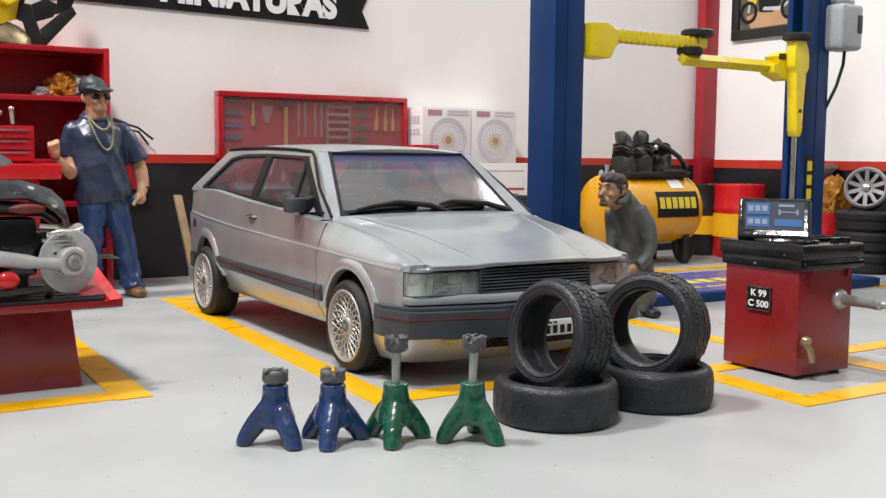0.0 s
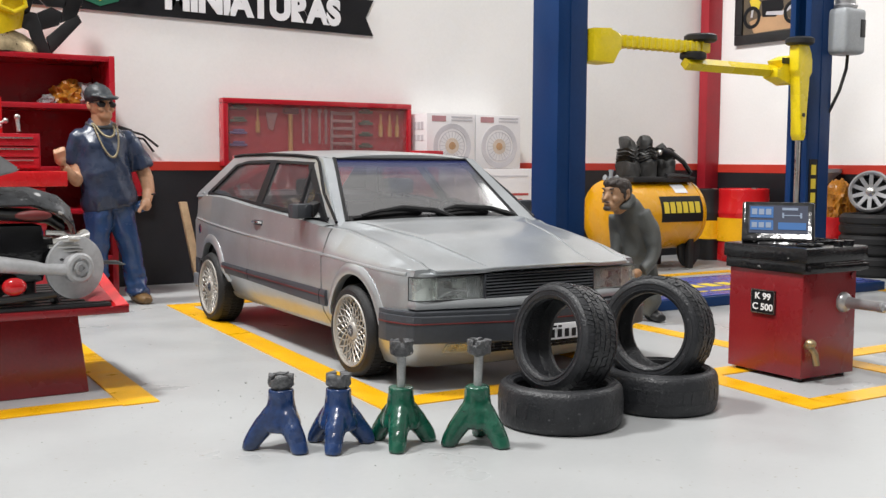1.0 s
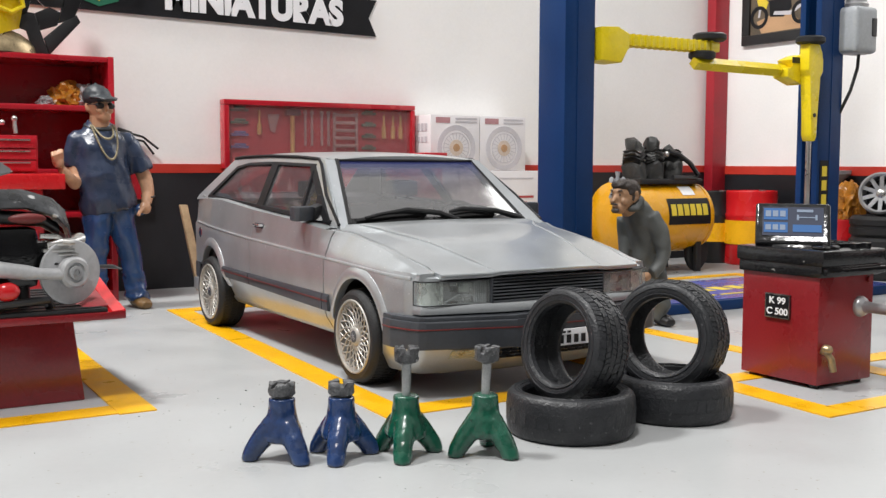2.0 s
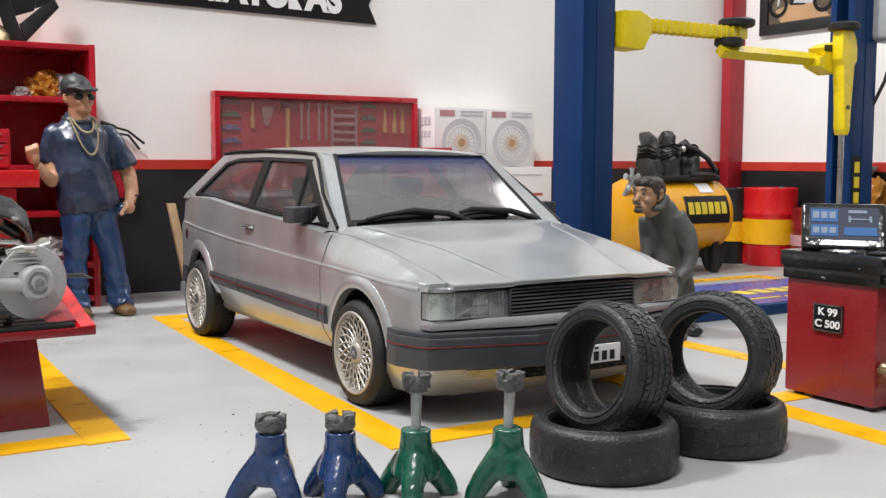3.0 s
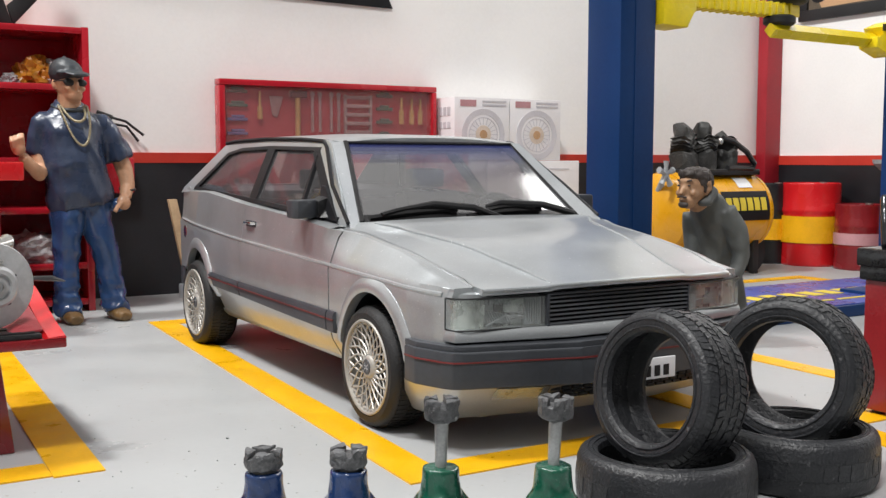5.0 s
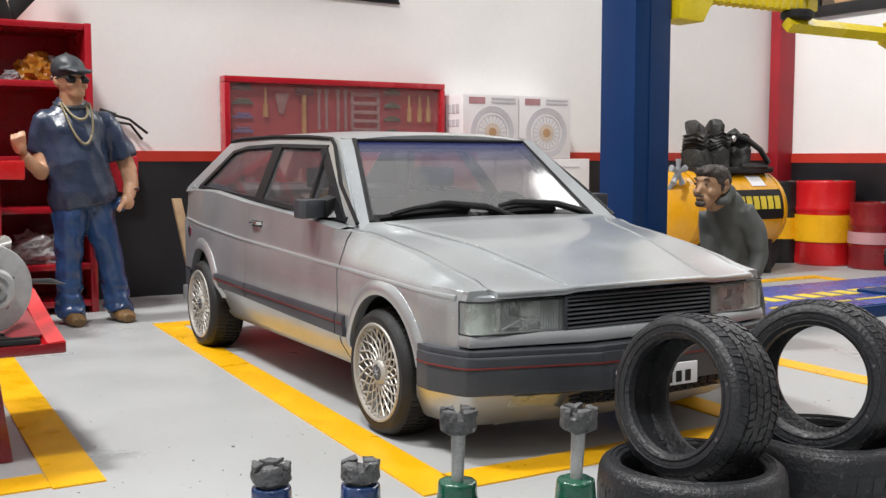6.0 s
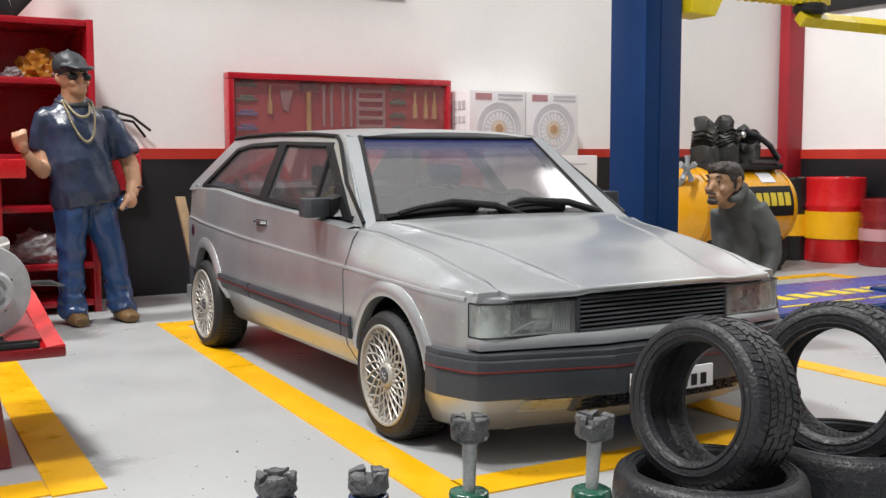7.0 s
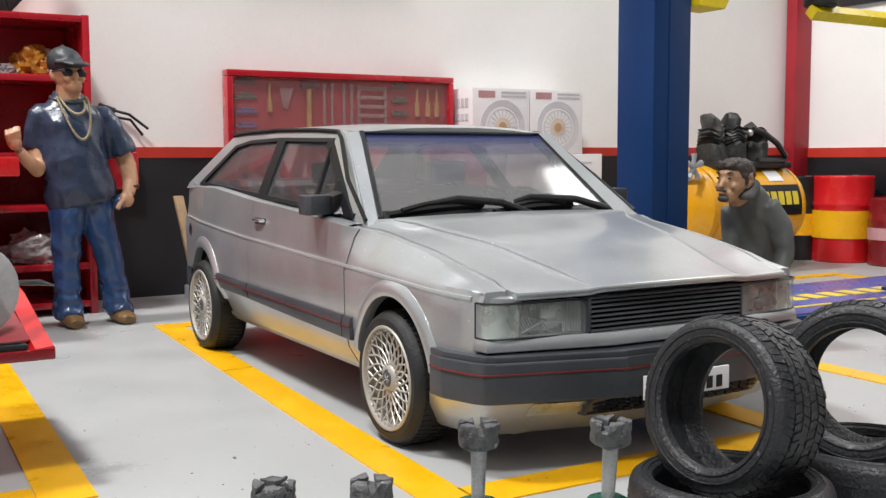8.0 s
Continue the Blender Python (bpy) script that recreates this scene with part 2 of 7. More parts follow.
# ---- mesh helpers ----
def part(name, bm, mats, parent=None, label="", at=None, angle=38, flat=False):
    """Links a bmesh, in plan metres, as one mesh object."""
    bmesh.ops.recalc_face_normals(bm, faces=bm.faces)
    bmesh.ops.scale(bm, vec=(S, S, S), verts=bm.verts)
    me = bpy.data.meshes.new(name)
    bm.to_mesh(me)
    bm.free()
    for m in mats if isinstance(mats, (list, tuple)) else (mats,):
        me.materials.append(m)
    if not flat:
        me.shade_smooth()
        me.set_sharp_from_angle(angle=radians(angle))
    ob = new(name, me)
    ob.parent = parent
    if at is not None:
        ob.matrix_basis = place(*at)
    if label:
        ob["label"] = label
    return ob


def place(x, y, z, rz=0, rx=0, ry=0):
    return pose(x * S, y * S, z * S, rx, ry, rz)


def thing(name, at, label, category, group="", kind=""):
    ob = new(name)
    ob.empty_display_size = 0.01
    ob.matrix_basis = place(*at)
    return tagged(ob, label, category, group, kind)


def resize(ob, kx, ky, kz):
    """Brings the parts of a thing to their true proportions."""
    for o in ob.children_recursive:
        o.data.transform(Matrix.Diagonal((kx, ky, kz, 1)))


def B():
    return bmesh.new()


def box(bm, lo, hi, bev=0.0, seg=2, mat=0, m=None):
    x0, y0, z0 = lo
    x1, y1, z1 = hi
    vs = [bm.verts.new(p) for p in ((x0, y0, z0), (x1, y0, z0), (x1, y1, z0), (x0, y1, z0), (x0, y0, z1), (x1, y0, z1), (x1, y1, z1), (x0, y1, z1))]
    fs = [bm.faces.new([vs[i] for i in q]) for q in ((3, 2, 1, 0), (4, 5, 6, 7), (0, 1, 5, 4), (1, 2, 6, 5), (2, 3, 7, 6), (3, 0, 4, 7))]
    for f in fs:
        f.material_index = mat
    if m is not None:
        bmesh.ops.transform(bm, matrix=m, verts=vs)
    if bev:
        es = list({e for f in fs for e in f.edges})
        r = bmesh.ops.bevel(bm, geom=es, offset=bev, segments=seg, affect="EDGES", profile=0.6)
        for f in r["faces"]:
            f.material_index = mat
    return bm


def prism(bm, pts, axis, a, b, bev=0.0, mat=0, seg=2):
    """A polygon, drawn in the plane across the axis, stretched from a to b."""
    def v(p, h):
        return {"x": (h, p[0], p[1]), "y": (p[0], h, p[1]), "z": (p[0], p[1], h)}[axis]
    lo, hi = [bm.verts.new(v(p, a)) for p in pts], [bm.verts.new(v(p, b)) for p in pts]
    n = len(pts)
    fs = [bm.faces.new(lo[::-1]), bm.faces.new(hi)]
    fs += [bm.faces.new((lo[i], lo[(i + 1) % n], hi[(i + 1) % n], hi[i])) for i in range(n)]
    for f in fs:
        f.material_index = mat
    if bev:
        r = bmesh.ops.bevel(bm, geom=list({e for f in fs for e in f.edges}), offset=bev, segments=seg, affect="EDGES", profile=0.6)
        for f in r["faces"]:
            f.material_index = mat
    return bm


def loft(bm, rings, mat=0, close=True, caps=True):
    rows = [[bm.verts.new(p) for p in ring] for ring in rings]
    n = len(rows[0])
    for a, b in zip(rows, rows[1:]):
        for i in range(n if close else n - 1):
            bm.faces.new((a[i], a[(i + 1) % n], b[(i + 1) % n], b[i])).material_index = mat
    if caps and close:
        bm.faces.new(rows[0][::-1]).material_index = mat
        bm.faces.new(rows[-1]).material_index = mat
    return rows


def frame_of(d):
    d = Vector(d).normalized()
    a = Vector((0, 0, 1)) if abs(d.z) < 0.9 else Vector((1, 0, 0))
    u = d.cross(a).normalized()
    return u, d.cross(u).normalized()


def rod(bm, p, q, r, r2=None, seg=16, mat=0):
    u, v = frame_of(Vector(q) - Vector(p))
    ang = [2 * math.pi * i / seg for i in range(seg)]
    loft(bm, [[Vector(c) + s * (math.cos(a) * u + math.sin(a) * v) for a in ang] for c, s in ((p, r), (q, r if r2 is None else r2))], mat)
    return bm


def tube(bm, pts, r, seg=8, mat=0, flat=1.0):
    """A swept round bar through points; r is one radius or one each."""
    pts = [Vector(p) for p in pts]
    rs = r if isinstance(r, (list, tuple)) else [r] * len(pts)
    rings, u = [], None
    for i, p in enumerate(pts):
        d = (pts[min(i + 1, len(pts) - 1)] - pts[max(i - 1, 0)]).normalized()
        if u is None:
            u, _ = frame_of(d)
        u = (u - d * u.dot(d)).normalized()
        v = d.cross(u)
        rings.append([p + rs[i] * (math.cos(a) * u + flat * math.sin(a) * v) for a in [2 * math.pi * k / seg for k in range(seg)]])
    loft(bm, rings, mat)
    return bm


def lathe(bm, prof, seg=48, m=None, mat=0, closed=False):
    """A profile of (radius, height) turned about z; closed joins its ends into a ring."""
    rows = []
    for k in range(seg):
        c, s = math.cos(2 * math.pi * k / seg), math.sin(2 * math.pi * k / seg)
        rows.append([bm.verts.new((r * c, r * s, h)) for r, h in prof])
    n = len(prof)
    for k in range(seg):
        a, b = rows[k], rows[(k + 1) % seg]
        for i in range(n if closed else n - 1):
            j = (i + 1) % n
            if prof[i][0] == 0 and prof[j][0] == 0:
                continue
            q = [a[i], b[i], b[j], a[j]]
            bm.faces.new(q).material_index = mat
    vs = [v for row in rows for v in row]
    bmesh.ops.remove_doubles(bm, verts=vs, dist=1e-6)
    if m is not None:
        bmesh.ops.transform(bm, matrix=m, verts=[v for v in vs if v.is_valid])
    return bm


def ball(bm, c, r, mat=0, seg=16, m=None, rough=0.0, freq=6.0):
    mm = Matrix.LocRotScale(Vector(c), None, Vector(r if isinstance(r, (tuple, list)) else (r, r, r)))
    if m is not None:
        mm = m @ mm
    vs = bmesh.ops.create_uvsphere(bm, u_segments=seg, v_segments=max(6, seg // 2), radius=1.0, matrix=mm)["verts"]
    for f in {f for v in vs for f in v.link_faces}:
        f.material_index = mat
    if rough:
        for v in vs:
            v.co += (v.co - Vector(c)) * rough * noise.noise(v.co * freq)
    return bm


def limb(bm, rows, mat=0, seg=14):
    """A soft form through rows of centre, half width, half depth and turn, stacked upwards or outwards."""
    rings = []
    for i, (c, rx, ry) in enumerate(rows):
        d = Vector(rows[min(i + 1, len(rows) - 1)][0]) - Vector(rows[max(i - 1, 0)][0])
        d.normalize()
        side = Vector((1, 0, 0)) - d * d.x
        side = side.normalized() if side.length > 0.2 else Vector((0, 1, 0))
        deep = d.cross(side)
        rings.append([Vector(c) + rx * math.cos(a) * side + ry * math.sin(a) * deep for a in [2 * math.pi * k / seg for k in range(seg)]])
    loft(bm, rings, mat)
    return bm


def bars(bm, x0, z0, x1, z1, n, axis="y", at=0.0, thick=0.004, fill=0.7, mat=0):
    """Unreadable print: n short plain bars in one row."""
    w = (x1 - x0) / n
    for i in range(n):
        a, b = x0 + i * w + w * (1 - fill) / 2, x0 + (i + 1) * w - w * (1 - fill) / 2
        if axis == "y":
            box(bm, (a, at - thick, z0), (b, at, z1), mat=mat)
        elif axis == "x":
            box(bm, (at - thick, a, z0), (at, b, z1), mat=mat)
        else:
            box(bm, (a, z0, at), (b, z1, at + thick), mat=mat)
    return bm


def melt(bm, voxel=0.012, wrinkle=None, smooth=6):
    """Grows overlapping forms together into one skin, like a cast, and presses folds into it."""
    me = bpy.data.meshes.new("cast")
    bm.to_mesh(me)
    bm.free()
    ob = bpy.data.objects.new("cast", me)
    scene.collection.objects.link(ob)
    re = ob.modifiers.new("skin", "REMESH")
    re.mode, re.voxel_size = "VOXEL", voxel
    sm = ob.modifiers.new("soft", "SMOOTH")
    sm.factor, sm.iterations = 0.5, smooth
    out = bpy.data.meshes.new_from_object(ob.evaluated_get(bpy.context.evaluated_depsgraph_get()))
    bpy.data.objects.remove(ob)
    bpy.data.meshes.remove(me)
    if wrinkle:
        normals = [v.normal.copy() for v in out.vertices]
        for v, n in zip(out.vertices, normals):
            v.co += n * wrinkle(v.co)
    return out


def absorb(bm, me, mat):
    """Takes a finished skin into a bmesh under one of its materials."""
    before = len(bm.faces)
    bm.from_mesh(me)
    bm.faces.ensure_lookup_table()
    for f in bm.faces[before:]:
        f.material_index = mat
    bpy.data.meshes.remove(me)


def lettering(name, text, size, mats, parent, m, label="", depth=0.004, shear=0.0, stretch=1.0, spacing=1.0, bold=0.0):
    """Words in the built-in font, turned into a mesh; m is in plan metres."""
    cu = bpy.data.curves.new(name, "FONT")
    cu.body, cu.size, cu.extrude, cu.align_x, cu.align_y = text, size, depth, "CENTER", "CENTER"
    cu.shear, cu.space_character, cu.offset = shear, spacing, bold
    ob = bpy.data.objects.new(name, cu)
    scene.collection.objects.link(ob)
    me = bpy.data.meshes.new_from_object(ob.evaluated_get(bpy.context.evaluated_depsgraph_get()))
    bpy.data.objects.remove(ob)
    bpy.data.curves.remove(cu)
    me.transform(Matrix.Scale(S, 4) @ m @ Matrix.Diagonal((stretch, 1, 1, 1)))
    me.materials.clear()
    me.materials.append(mats)
    o = new(name, me)
    o.parent = parent
    if label:
        o["label"] = label
    return o


# ---- the setting ----
X_RIGHT, Y_BACK = 7.95, 5.62
X_LEFT, Y_FRONT, Z_WALL = -4.5, -6.0, 4.6

bm = B()
box(bm, (X_LEFT - 0.2, Y_FRONT, -0.12), (X_RIGHT + 0.2, Y_BACK + 0.2, 0.0))
tagged(part("floor", bm, FLOOR), "glossy white painted diorama floor with fine specks", "floor", kind="structure")

bm = B()
box(bm, (X_LEFT - 0.2, Y_BACK, 0.0), (X_RIGHT + 0.2, Y_BACK + 0.2, Z_WALL))
wall_north = tagged(part("wall_north", bm, WALL), "white workshop back wall above a black dado", "wall", kind="structure")
bm = B()
box(bm, (X_RIGHT, Y_FRONT, 0.0), (X_RIGHT + 0.2, Y_BACK, Z_WALL))
wall_east = tagged(part("wall_east", bm, WALL), "white workshop side wall above a black dado", "wall", kind="structure")
# unseen wall, added to close the room and its light on the left
bm = B()
box(bm, (X_LEFT - 0.2, Y_FRONT, 0.0), (X_LEFT, Y_BACK, Z_WALL))
tagged(part("wall_west", bm, WALL), "plain white side wall out of view, added to close the room", "wall", kind="structure")

for nm, lo, hi, mt, lb in (
        ("dado_north", (X_LEFT, Y_BACK - 0.015, 0), (X_RIGHT - 0.03, Y_BACK, 1.105), DADO, "matt black painted dado of the back wall"),
        ("stripe_north", (X_LEFT, Y_BACK - 0.02, 1.105), (X_RIGHT - 0.03, Y_BACK, 1.19), STRIPE, "bright red stripe above the black dado"),
        ("dado_east", (X_RIGHT - 0.015, Y_FRONT, 0), (X_RIGHT, Y_BACK - 0.03, 1.08), DADO, "matt black painted dado of the side wall"),
        ("stripe_east", (X_RIGHT - 0.02, Y_FRONT, 1.08), (X_RIGHT, Y_BACK - 0.03, 1.185), STRIPE, "bright red stripe above the black dado")):
    bm = B()
    box(bm, lo, hi)
    tagged(part(nm, bm, mt), lb, "trim", kind="structure")

bm = B()
box(bm, (7.70, 5.45, 0), (7.948, 5.598, Z_WALL), 0.015)
tagged(part("corner_column", bm, COLUMN_RED), "dark red square steel column in the wall corner", "column", kind="structure")

# yellow floor lines, each a thin coat of paint laid by hand, not quite square
def floor_line(name, label, strips):
    bm = B()
    for strip in strips:
        prism(bm, strip, "z", 0.0, 0.006)
    tagged(part(name, bm, YELLOW_LINE), label, "floor marking", kind="structure")


def strip(x0, y0, x1, y1, skew=0.0):
    """A straight strip; skew shifts its far end sideways."""
    return [(x0, y0), (x1, y0), (x1 + skew, y1), (x0 + skew, y1)]


floor_line("bay_line_car", "yellow painted bay outline round the silver car", (
    strip(-0.035, 0.008, 0.135, 4.13, 0.20), strip(0.135, 0.008, 1.77, 0.185), strip(1.60, 0.185, 1.77, 4.13, 0.15), strip(0.33, 3.96, 1.74, 4.13)))
floor_line("bay_line_table", "yellow painted bay outline under the red work table", (
    strip(-1.09, 0.72, -0.91, 3.60, 0.08), strip(-4.2, 0.74, -1.09, 0.915), strip(-4.2, 3.42, -1.01, 3.60)))
floor_line("bay_line_balancer", "yellow painted square round the wheel balancer", (
    strip(1.775, -1.06, 1.945, -0.25, 0.06), strip(1.945, -1.06, 3.05, -0.90), strip(2.88, -0.90, 3.05, -0.25)))
floor_line("bay_line_lift", "yellow painted bay outline round the vehicle lift", (
    strip(1.80, -0.25, 6.45, -0.09), strip(2.72, -0.09, 2.87, 3.85, 0.06), strip(2.93, 3.70, 6.45, 3.85), strip(6.30, -0.09, 6.45, 3.70)))


# ---- the silver hatchback ----
def lerp(x, rows):
    return float(np.interp(x, [r[0] for r in rows], [r[1] for r in rows]))


ARCHES = ((0.775, 0.287), (3.13, 0.282))
AXLES = (0.80, 3.145)
AXLE_Z = 0.258


def car_half(y, z):
    zc = z - (0.574 + 0.028 * (y - 0.15)) + 0.62
    wide = lerp(y, ((0.2, 0.785), (0.32, 0.825), (0.5, 0.855), (0.9, 0.872), (2.5, 0.878), (3.2, 0.862), (3.62, 0.815)))
    k = lerp(zc, ((0.14, 0.890), (0.2, 0.912), (0.35, 0.996), (0.605, 1.0), (0.635, 0.982), (0.86, 0.955), (0.95, 0.93)))
    # the front fender leans in towards the hood
    lean_in = lerp(y, ((0.2, 0.06), (0.7, 0.10), (1.05, 0.09), (1.30, 0.0)))
    crease, top = 0.60 + 0.028 * (y - 0.15), car_top(y)
    return wide * (k - lean_in * min(1.0, max(0.0, (z - crease) / max(0.02, top - crease))))


def car_top(y):
    return lerp(y, ((0.2, 0.598), (0.3, 0.619), (0.7, 0.710), (1.1, 0.788), (1.3, 0.804), (1.7, 0.833), (2.3, 0.872), (3.0, 0.912), (3.45, 0.905), (3.62, 0.87)))


def car_bottom(y):
    for yc, r in ARCHES:
        if abs(y - yc) < r:
            return AXLE_Z + math.sqrt(max(0.0, r * r - (y - yc) ** 2)) + 0.005
    return 0.40 if y < 0.6 or y > 3.3 else 0.20


def side_panel(bm, y0, y1, sgn, out=0.0, thick=0.025, low=0.0):
    ys = sorted({round(y0 + (y1 - y0) * k / 44, 4) for k in range(45)} |
                {round(yc + sg * r, 4) for yc, r in ARCHES for sg in (-1, 1) if y0 < yc + sg * r < y1} |
                {round(yc + sg * (r + 0.002), 4) for yc, r in ARCHES for sg in (-1, 1) if y0 < yc + sg * r < y1} |
                {round(yc + r * math.sin(a * 0.13), 4) for yc, r in ARCHES for a in range(-12, 13) if y0 < yc + r * math.sin(a * 0.13) < y1})
    outer, inner = [], []
    for y in ys:
        zb, zt = max(low, car_bottom(y)), car_top(y)
        crease = 0.574 + 0.028 * (y - 0.15)
        if zb < crease - 0.02:
            u0 = crease + 0.014
            u1 = min(crease + 0.028, (u0 + zt) / 2)
            zs = [zb + (crease - 0.014 - zb) * k / 4 for k in range(5)] + [u0, u1] + [u1 + (zt - u1) * k / 4 for k in range(1, 5)]
        else:
            zs = [zb + (zt - zb) * k / 10 for k in range(11)]
        outer.append([(sgn * (car_half(y, z) + out), y, z) for z in zs])
        inner.append([(sgn * (car_half(y, z) + out - thick), y, z) for z in zs])
    a, b = loft(bm, outer, close=False), loft(bm, inner, close=False)
    for rows in ((a[0], b[0]), (a[-1], b[-1]), ([r[0] for r in a], [r[0] for r in b]), ([r[-1] for r in a], [r[-1] for r in b])):
        p, q = rows
        for i in range(len(p) - 1):
            bm.faces.new((p[i], p[i + 1], q[i + 1], q[i]))


def crease_s(y):
    """Where the pressed hood crease runs, as a share of the half width: it closes in towards the nose."""
    return lerp(y, ((0.2, 0.47), (1.2, 0.80)))


def top_z(s, y):
    c = crease_s(y)
    return car_top(y) + lerp(abs(s), ((0.0, 0.066), (0.5 * c, 0.062), (c - 0.02, 0.050), (c + 0.04, 0.026), (0.955, 0.010), (1.0, 0.0))) * lerp(y, ((0.2, 0.26), (0.6, 0.85), (1.2, 0.75)))


def hood_s(y):
    """Half width of the hood, as a share of the body's: its corners draw in at the nose."""
    return lerp(y, ((0.2, 0.885), (0.45, 0.925), (0.8, 0.955)))


def top_panel(bm, s0, s1, y0, y1, n=22, thick=0.02):
    rows, low = [], []
    for j in range(25):
        y = y0 + (y1 - y0) * j / 24
        h = car_half(y, car_top(y))
        e0, e1 = s0(y), s1(y)
        ss = [e0 + (e1 - e0) * i / n for i in range(n + 1)]
        rows.append([(s * h, y, top_z(s, y)) for s in ss])
        low.append([(s * h, y, top_z(s, y) - thick) for s in ss])
    a, b = loft(bm, rows, close=False), loft(bm, low, close=False)
    for p, q in ((a[0], b[0]), (a[-1], b[-1]), ([r[0] for r in a], [r[0] for r in b]), ([r[-1] for r in a], [r[-1] for r in b])):
        for i in range(len(p) - 1):
            bm.faces.new((p[i], p[i + 1], q[i + 1], q[i]))


def cabin_x(z, y=2.2):
    """Half width of the cabin; it narrows towards the foot of the windscreen."""
    slim = 0.075 * min(1.0, max(0.0, (1.95 - y) / 0.65)) * min(1.0, max(0.0, (1.21 - z) / 0.35))
    return lerp(z, ((0.80, 0.845), (0.86, 0.815), (1.0, 0.745), (1.21, 0.605), (1.26, 0.58))) - slim


def cabin_panel(bm, pts, sgn, thick=0.03, out=0.0, mat=0):
    """A flat piece of the cabin's side, drawn as (y, z), leaning in with it."""
    a = [bm.verts.new((sgn * (cabin_x(z, y) + out), y, z)) for y, z in pts]
    b = [bm.verts.new((sgn * (cabin_x(z, y) + out - thick), y, z)) for y, z in pts]
    n = len(pts)
    for f in [bm.faces.new(a), bm.faces.new(b[::-1])] + [bm.faces.new((a[i], b[i], b[(i + 1) % n], a[(i + 1) % n])) for i in range(n)]:
        f.material_index = mat


def screen_point(u, v, lift=0.0):
    """A place on the windscreen: u from -1 to 1 across, v from 0 at its foot to 1 at the roof."""
    bow = 0.05 * (1 - u * u)
    return Vector((u * (0.670 + (0.532 - 0.670) * v), 1.33 + 0.425 * v - bow * (1 - 0.4 * v) - lift * 0.67, 0.822 + 0.393 * v + lift * 0.74))


def screen_piece(bm, v0, v1, lift=0.0, us=(-1, 1)):
    rows = [[screen_point(us[0] + (us[1] - us[0]) * i / 20, v0 + (v1 - v0) * j / 8, lift) for i in range(21)] for j in range(9)]
    loft(bm, rows, close=False)


def road_wheel(parent, x, y, sgn, rim_label):
    w = thing("wheel", (x, y, AXLE_Z, 90 if sgn > 0 else -90, 90), "", "")
    w.parent = parent
    for k in list(w.keys()):
        del w[k]
    # local z of the wheel is its axle, pointing outwards
    w.matrix_basis = Matrix.Translation(Vector((x, y, AXLE_Z)) * S) @ Matrix.Rotation(radians(90 * sgn), 4, "Y")
    bm = B()
    R = AXLE_Z
    lathe(bm, [(0.200, 0.092), (0.208, 0.099), (0.230, 0.100), (0.244, 0.090), (R - 0.002, 0.07), (R, 0.03), (R, -0.06), (R - 0.006, -0.085), (0.235, -0.1), (0.20, -0.1), (0.196, -0.09)], 64, closed=True)
    tyre = part("tyre", bm, RUBBER, w, "black low-profile rubber tyre")
    bm = B()
    for k in range(64):
        for row, (z0, z1) in enumerate(((-0.07, -0.03), (-0.024, 0.012), (0.018, 0.066))):
            m = Matrix.Rotation(2 * math.pi * (k + 0.3 * row) / 64, 4, "Z")
            box(bm, (R - 0.006, -0.0078, z0), (R + 0.005 - (0.003 if z1 > 0.06 else 0), 0.0078, z1), m=m)
    part("tread", bm, RUBBER, tyre)
    bm = B()
    lathe(bm, [(0.187, 0.098), (0.183, 0.103), (0.176, 0.101), (0.174, 0.088), (0.167, 0.086), (0.163, 0.082), (0.160, 0.0), (0.160, -0.09), (0.184, -0.09), (0.184, 0.09)], 64, closed=True)
    lathe(bm, [(0.0, 0.03), (0.159, 0.03), (0.159, 0.015), (0.0, 0.015)], 32, mat=1)
    n = 20
    for k in range(n):
        for tw, dz in ((1, 0.0), (-1, -0.0015)):
            ring = []
            for r, turn_by, z in ((0.048, 0.0, 0.078), (0.080, 0.55, 0.076), (0.120, 1.2, 0.077), (0.166, 1.9, 0.086)):
                a = 2 * math.pi * (k + tw * turn_by) / n
                ring.append(Vector((r * math.cos(a), r * math.sin(a), z + dz)))
            tube(bm, ring, (0.0046, 0.0038, 0.0036, 0.0046), 6)
    for k in range(2 * n):
        a = math.pi * k / n
        ball(bm, (0.170 * math.cos(a), 0.170 * math.sin(a), 0.090), 0.0038, seg=6)
    bmesh.ops.scale(bm, vec=(1.09, 1.09, 1.0), verts=bm.verts)
    part("rim", bm, [RIM, INK_BLACK], w, rim_label)
    bm = B()
    lathe(bm, [(0.0, 0.092), (0.036, 0.092), (0.046, 0.088), (0.052, 0.078), (0.064, 0.074), (0.066, 0.05), (0.0, 0.05)], 32)
    cap = part("hub_cap", bm, RIM, w)
    bm = B()
    lathe(bm, [(0.0, 0.0945), (0.032, 0.0945), (0.034, 0.0915), (0.0, 0.0915)], 24)
    for a in (0.5, 1.2, 2.2):
        box(bm, (-0.021, -0.0018, 0.094), (0.021, 0.0018, 0.0962), m=Matrix.Rotation(a, 4, "Z"), mat=1)
    part("emblem", bm, [TRIM_GREY, CHROME], cap)


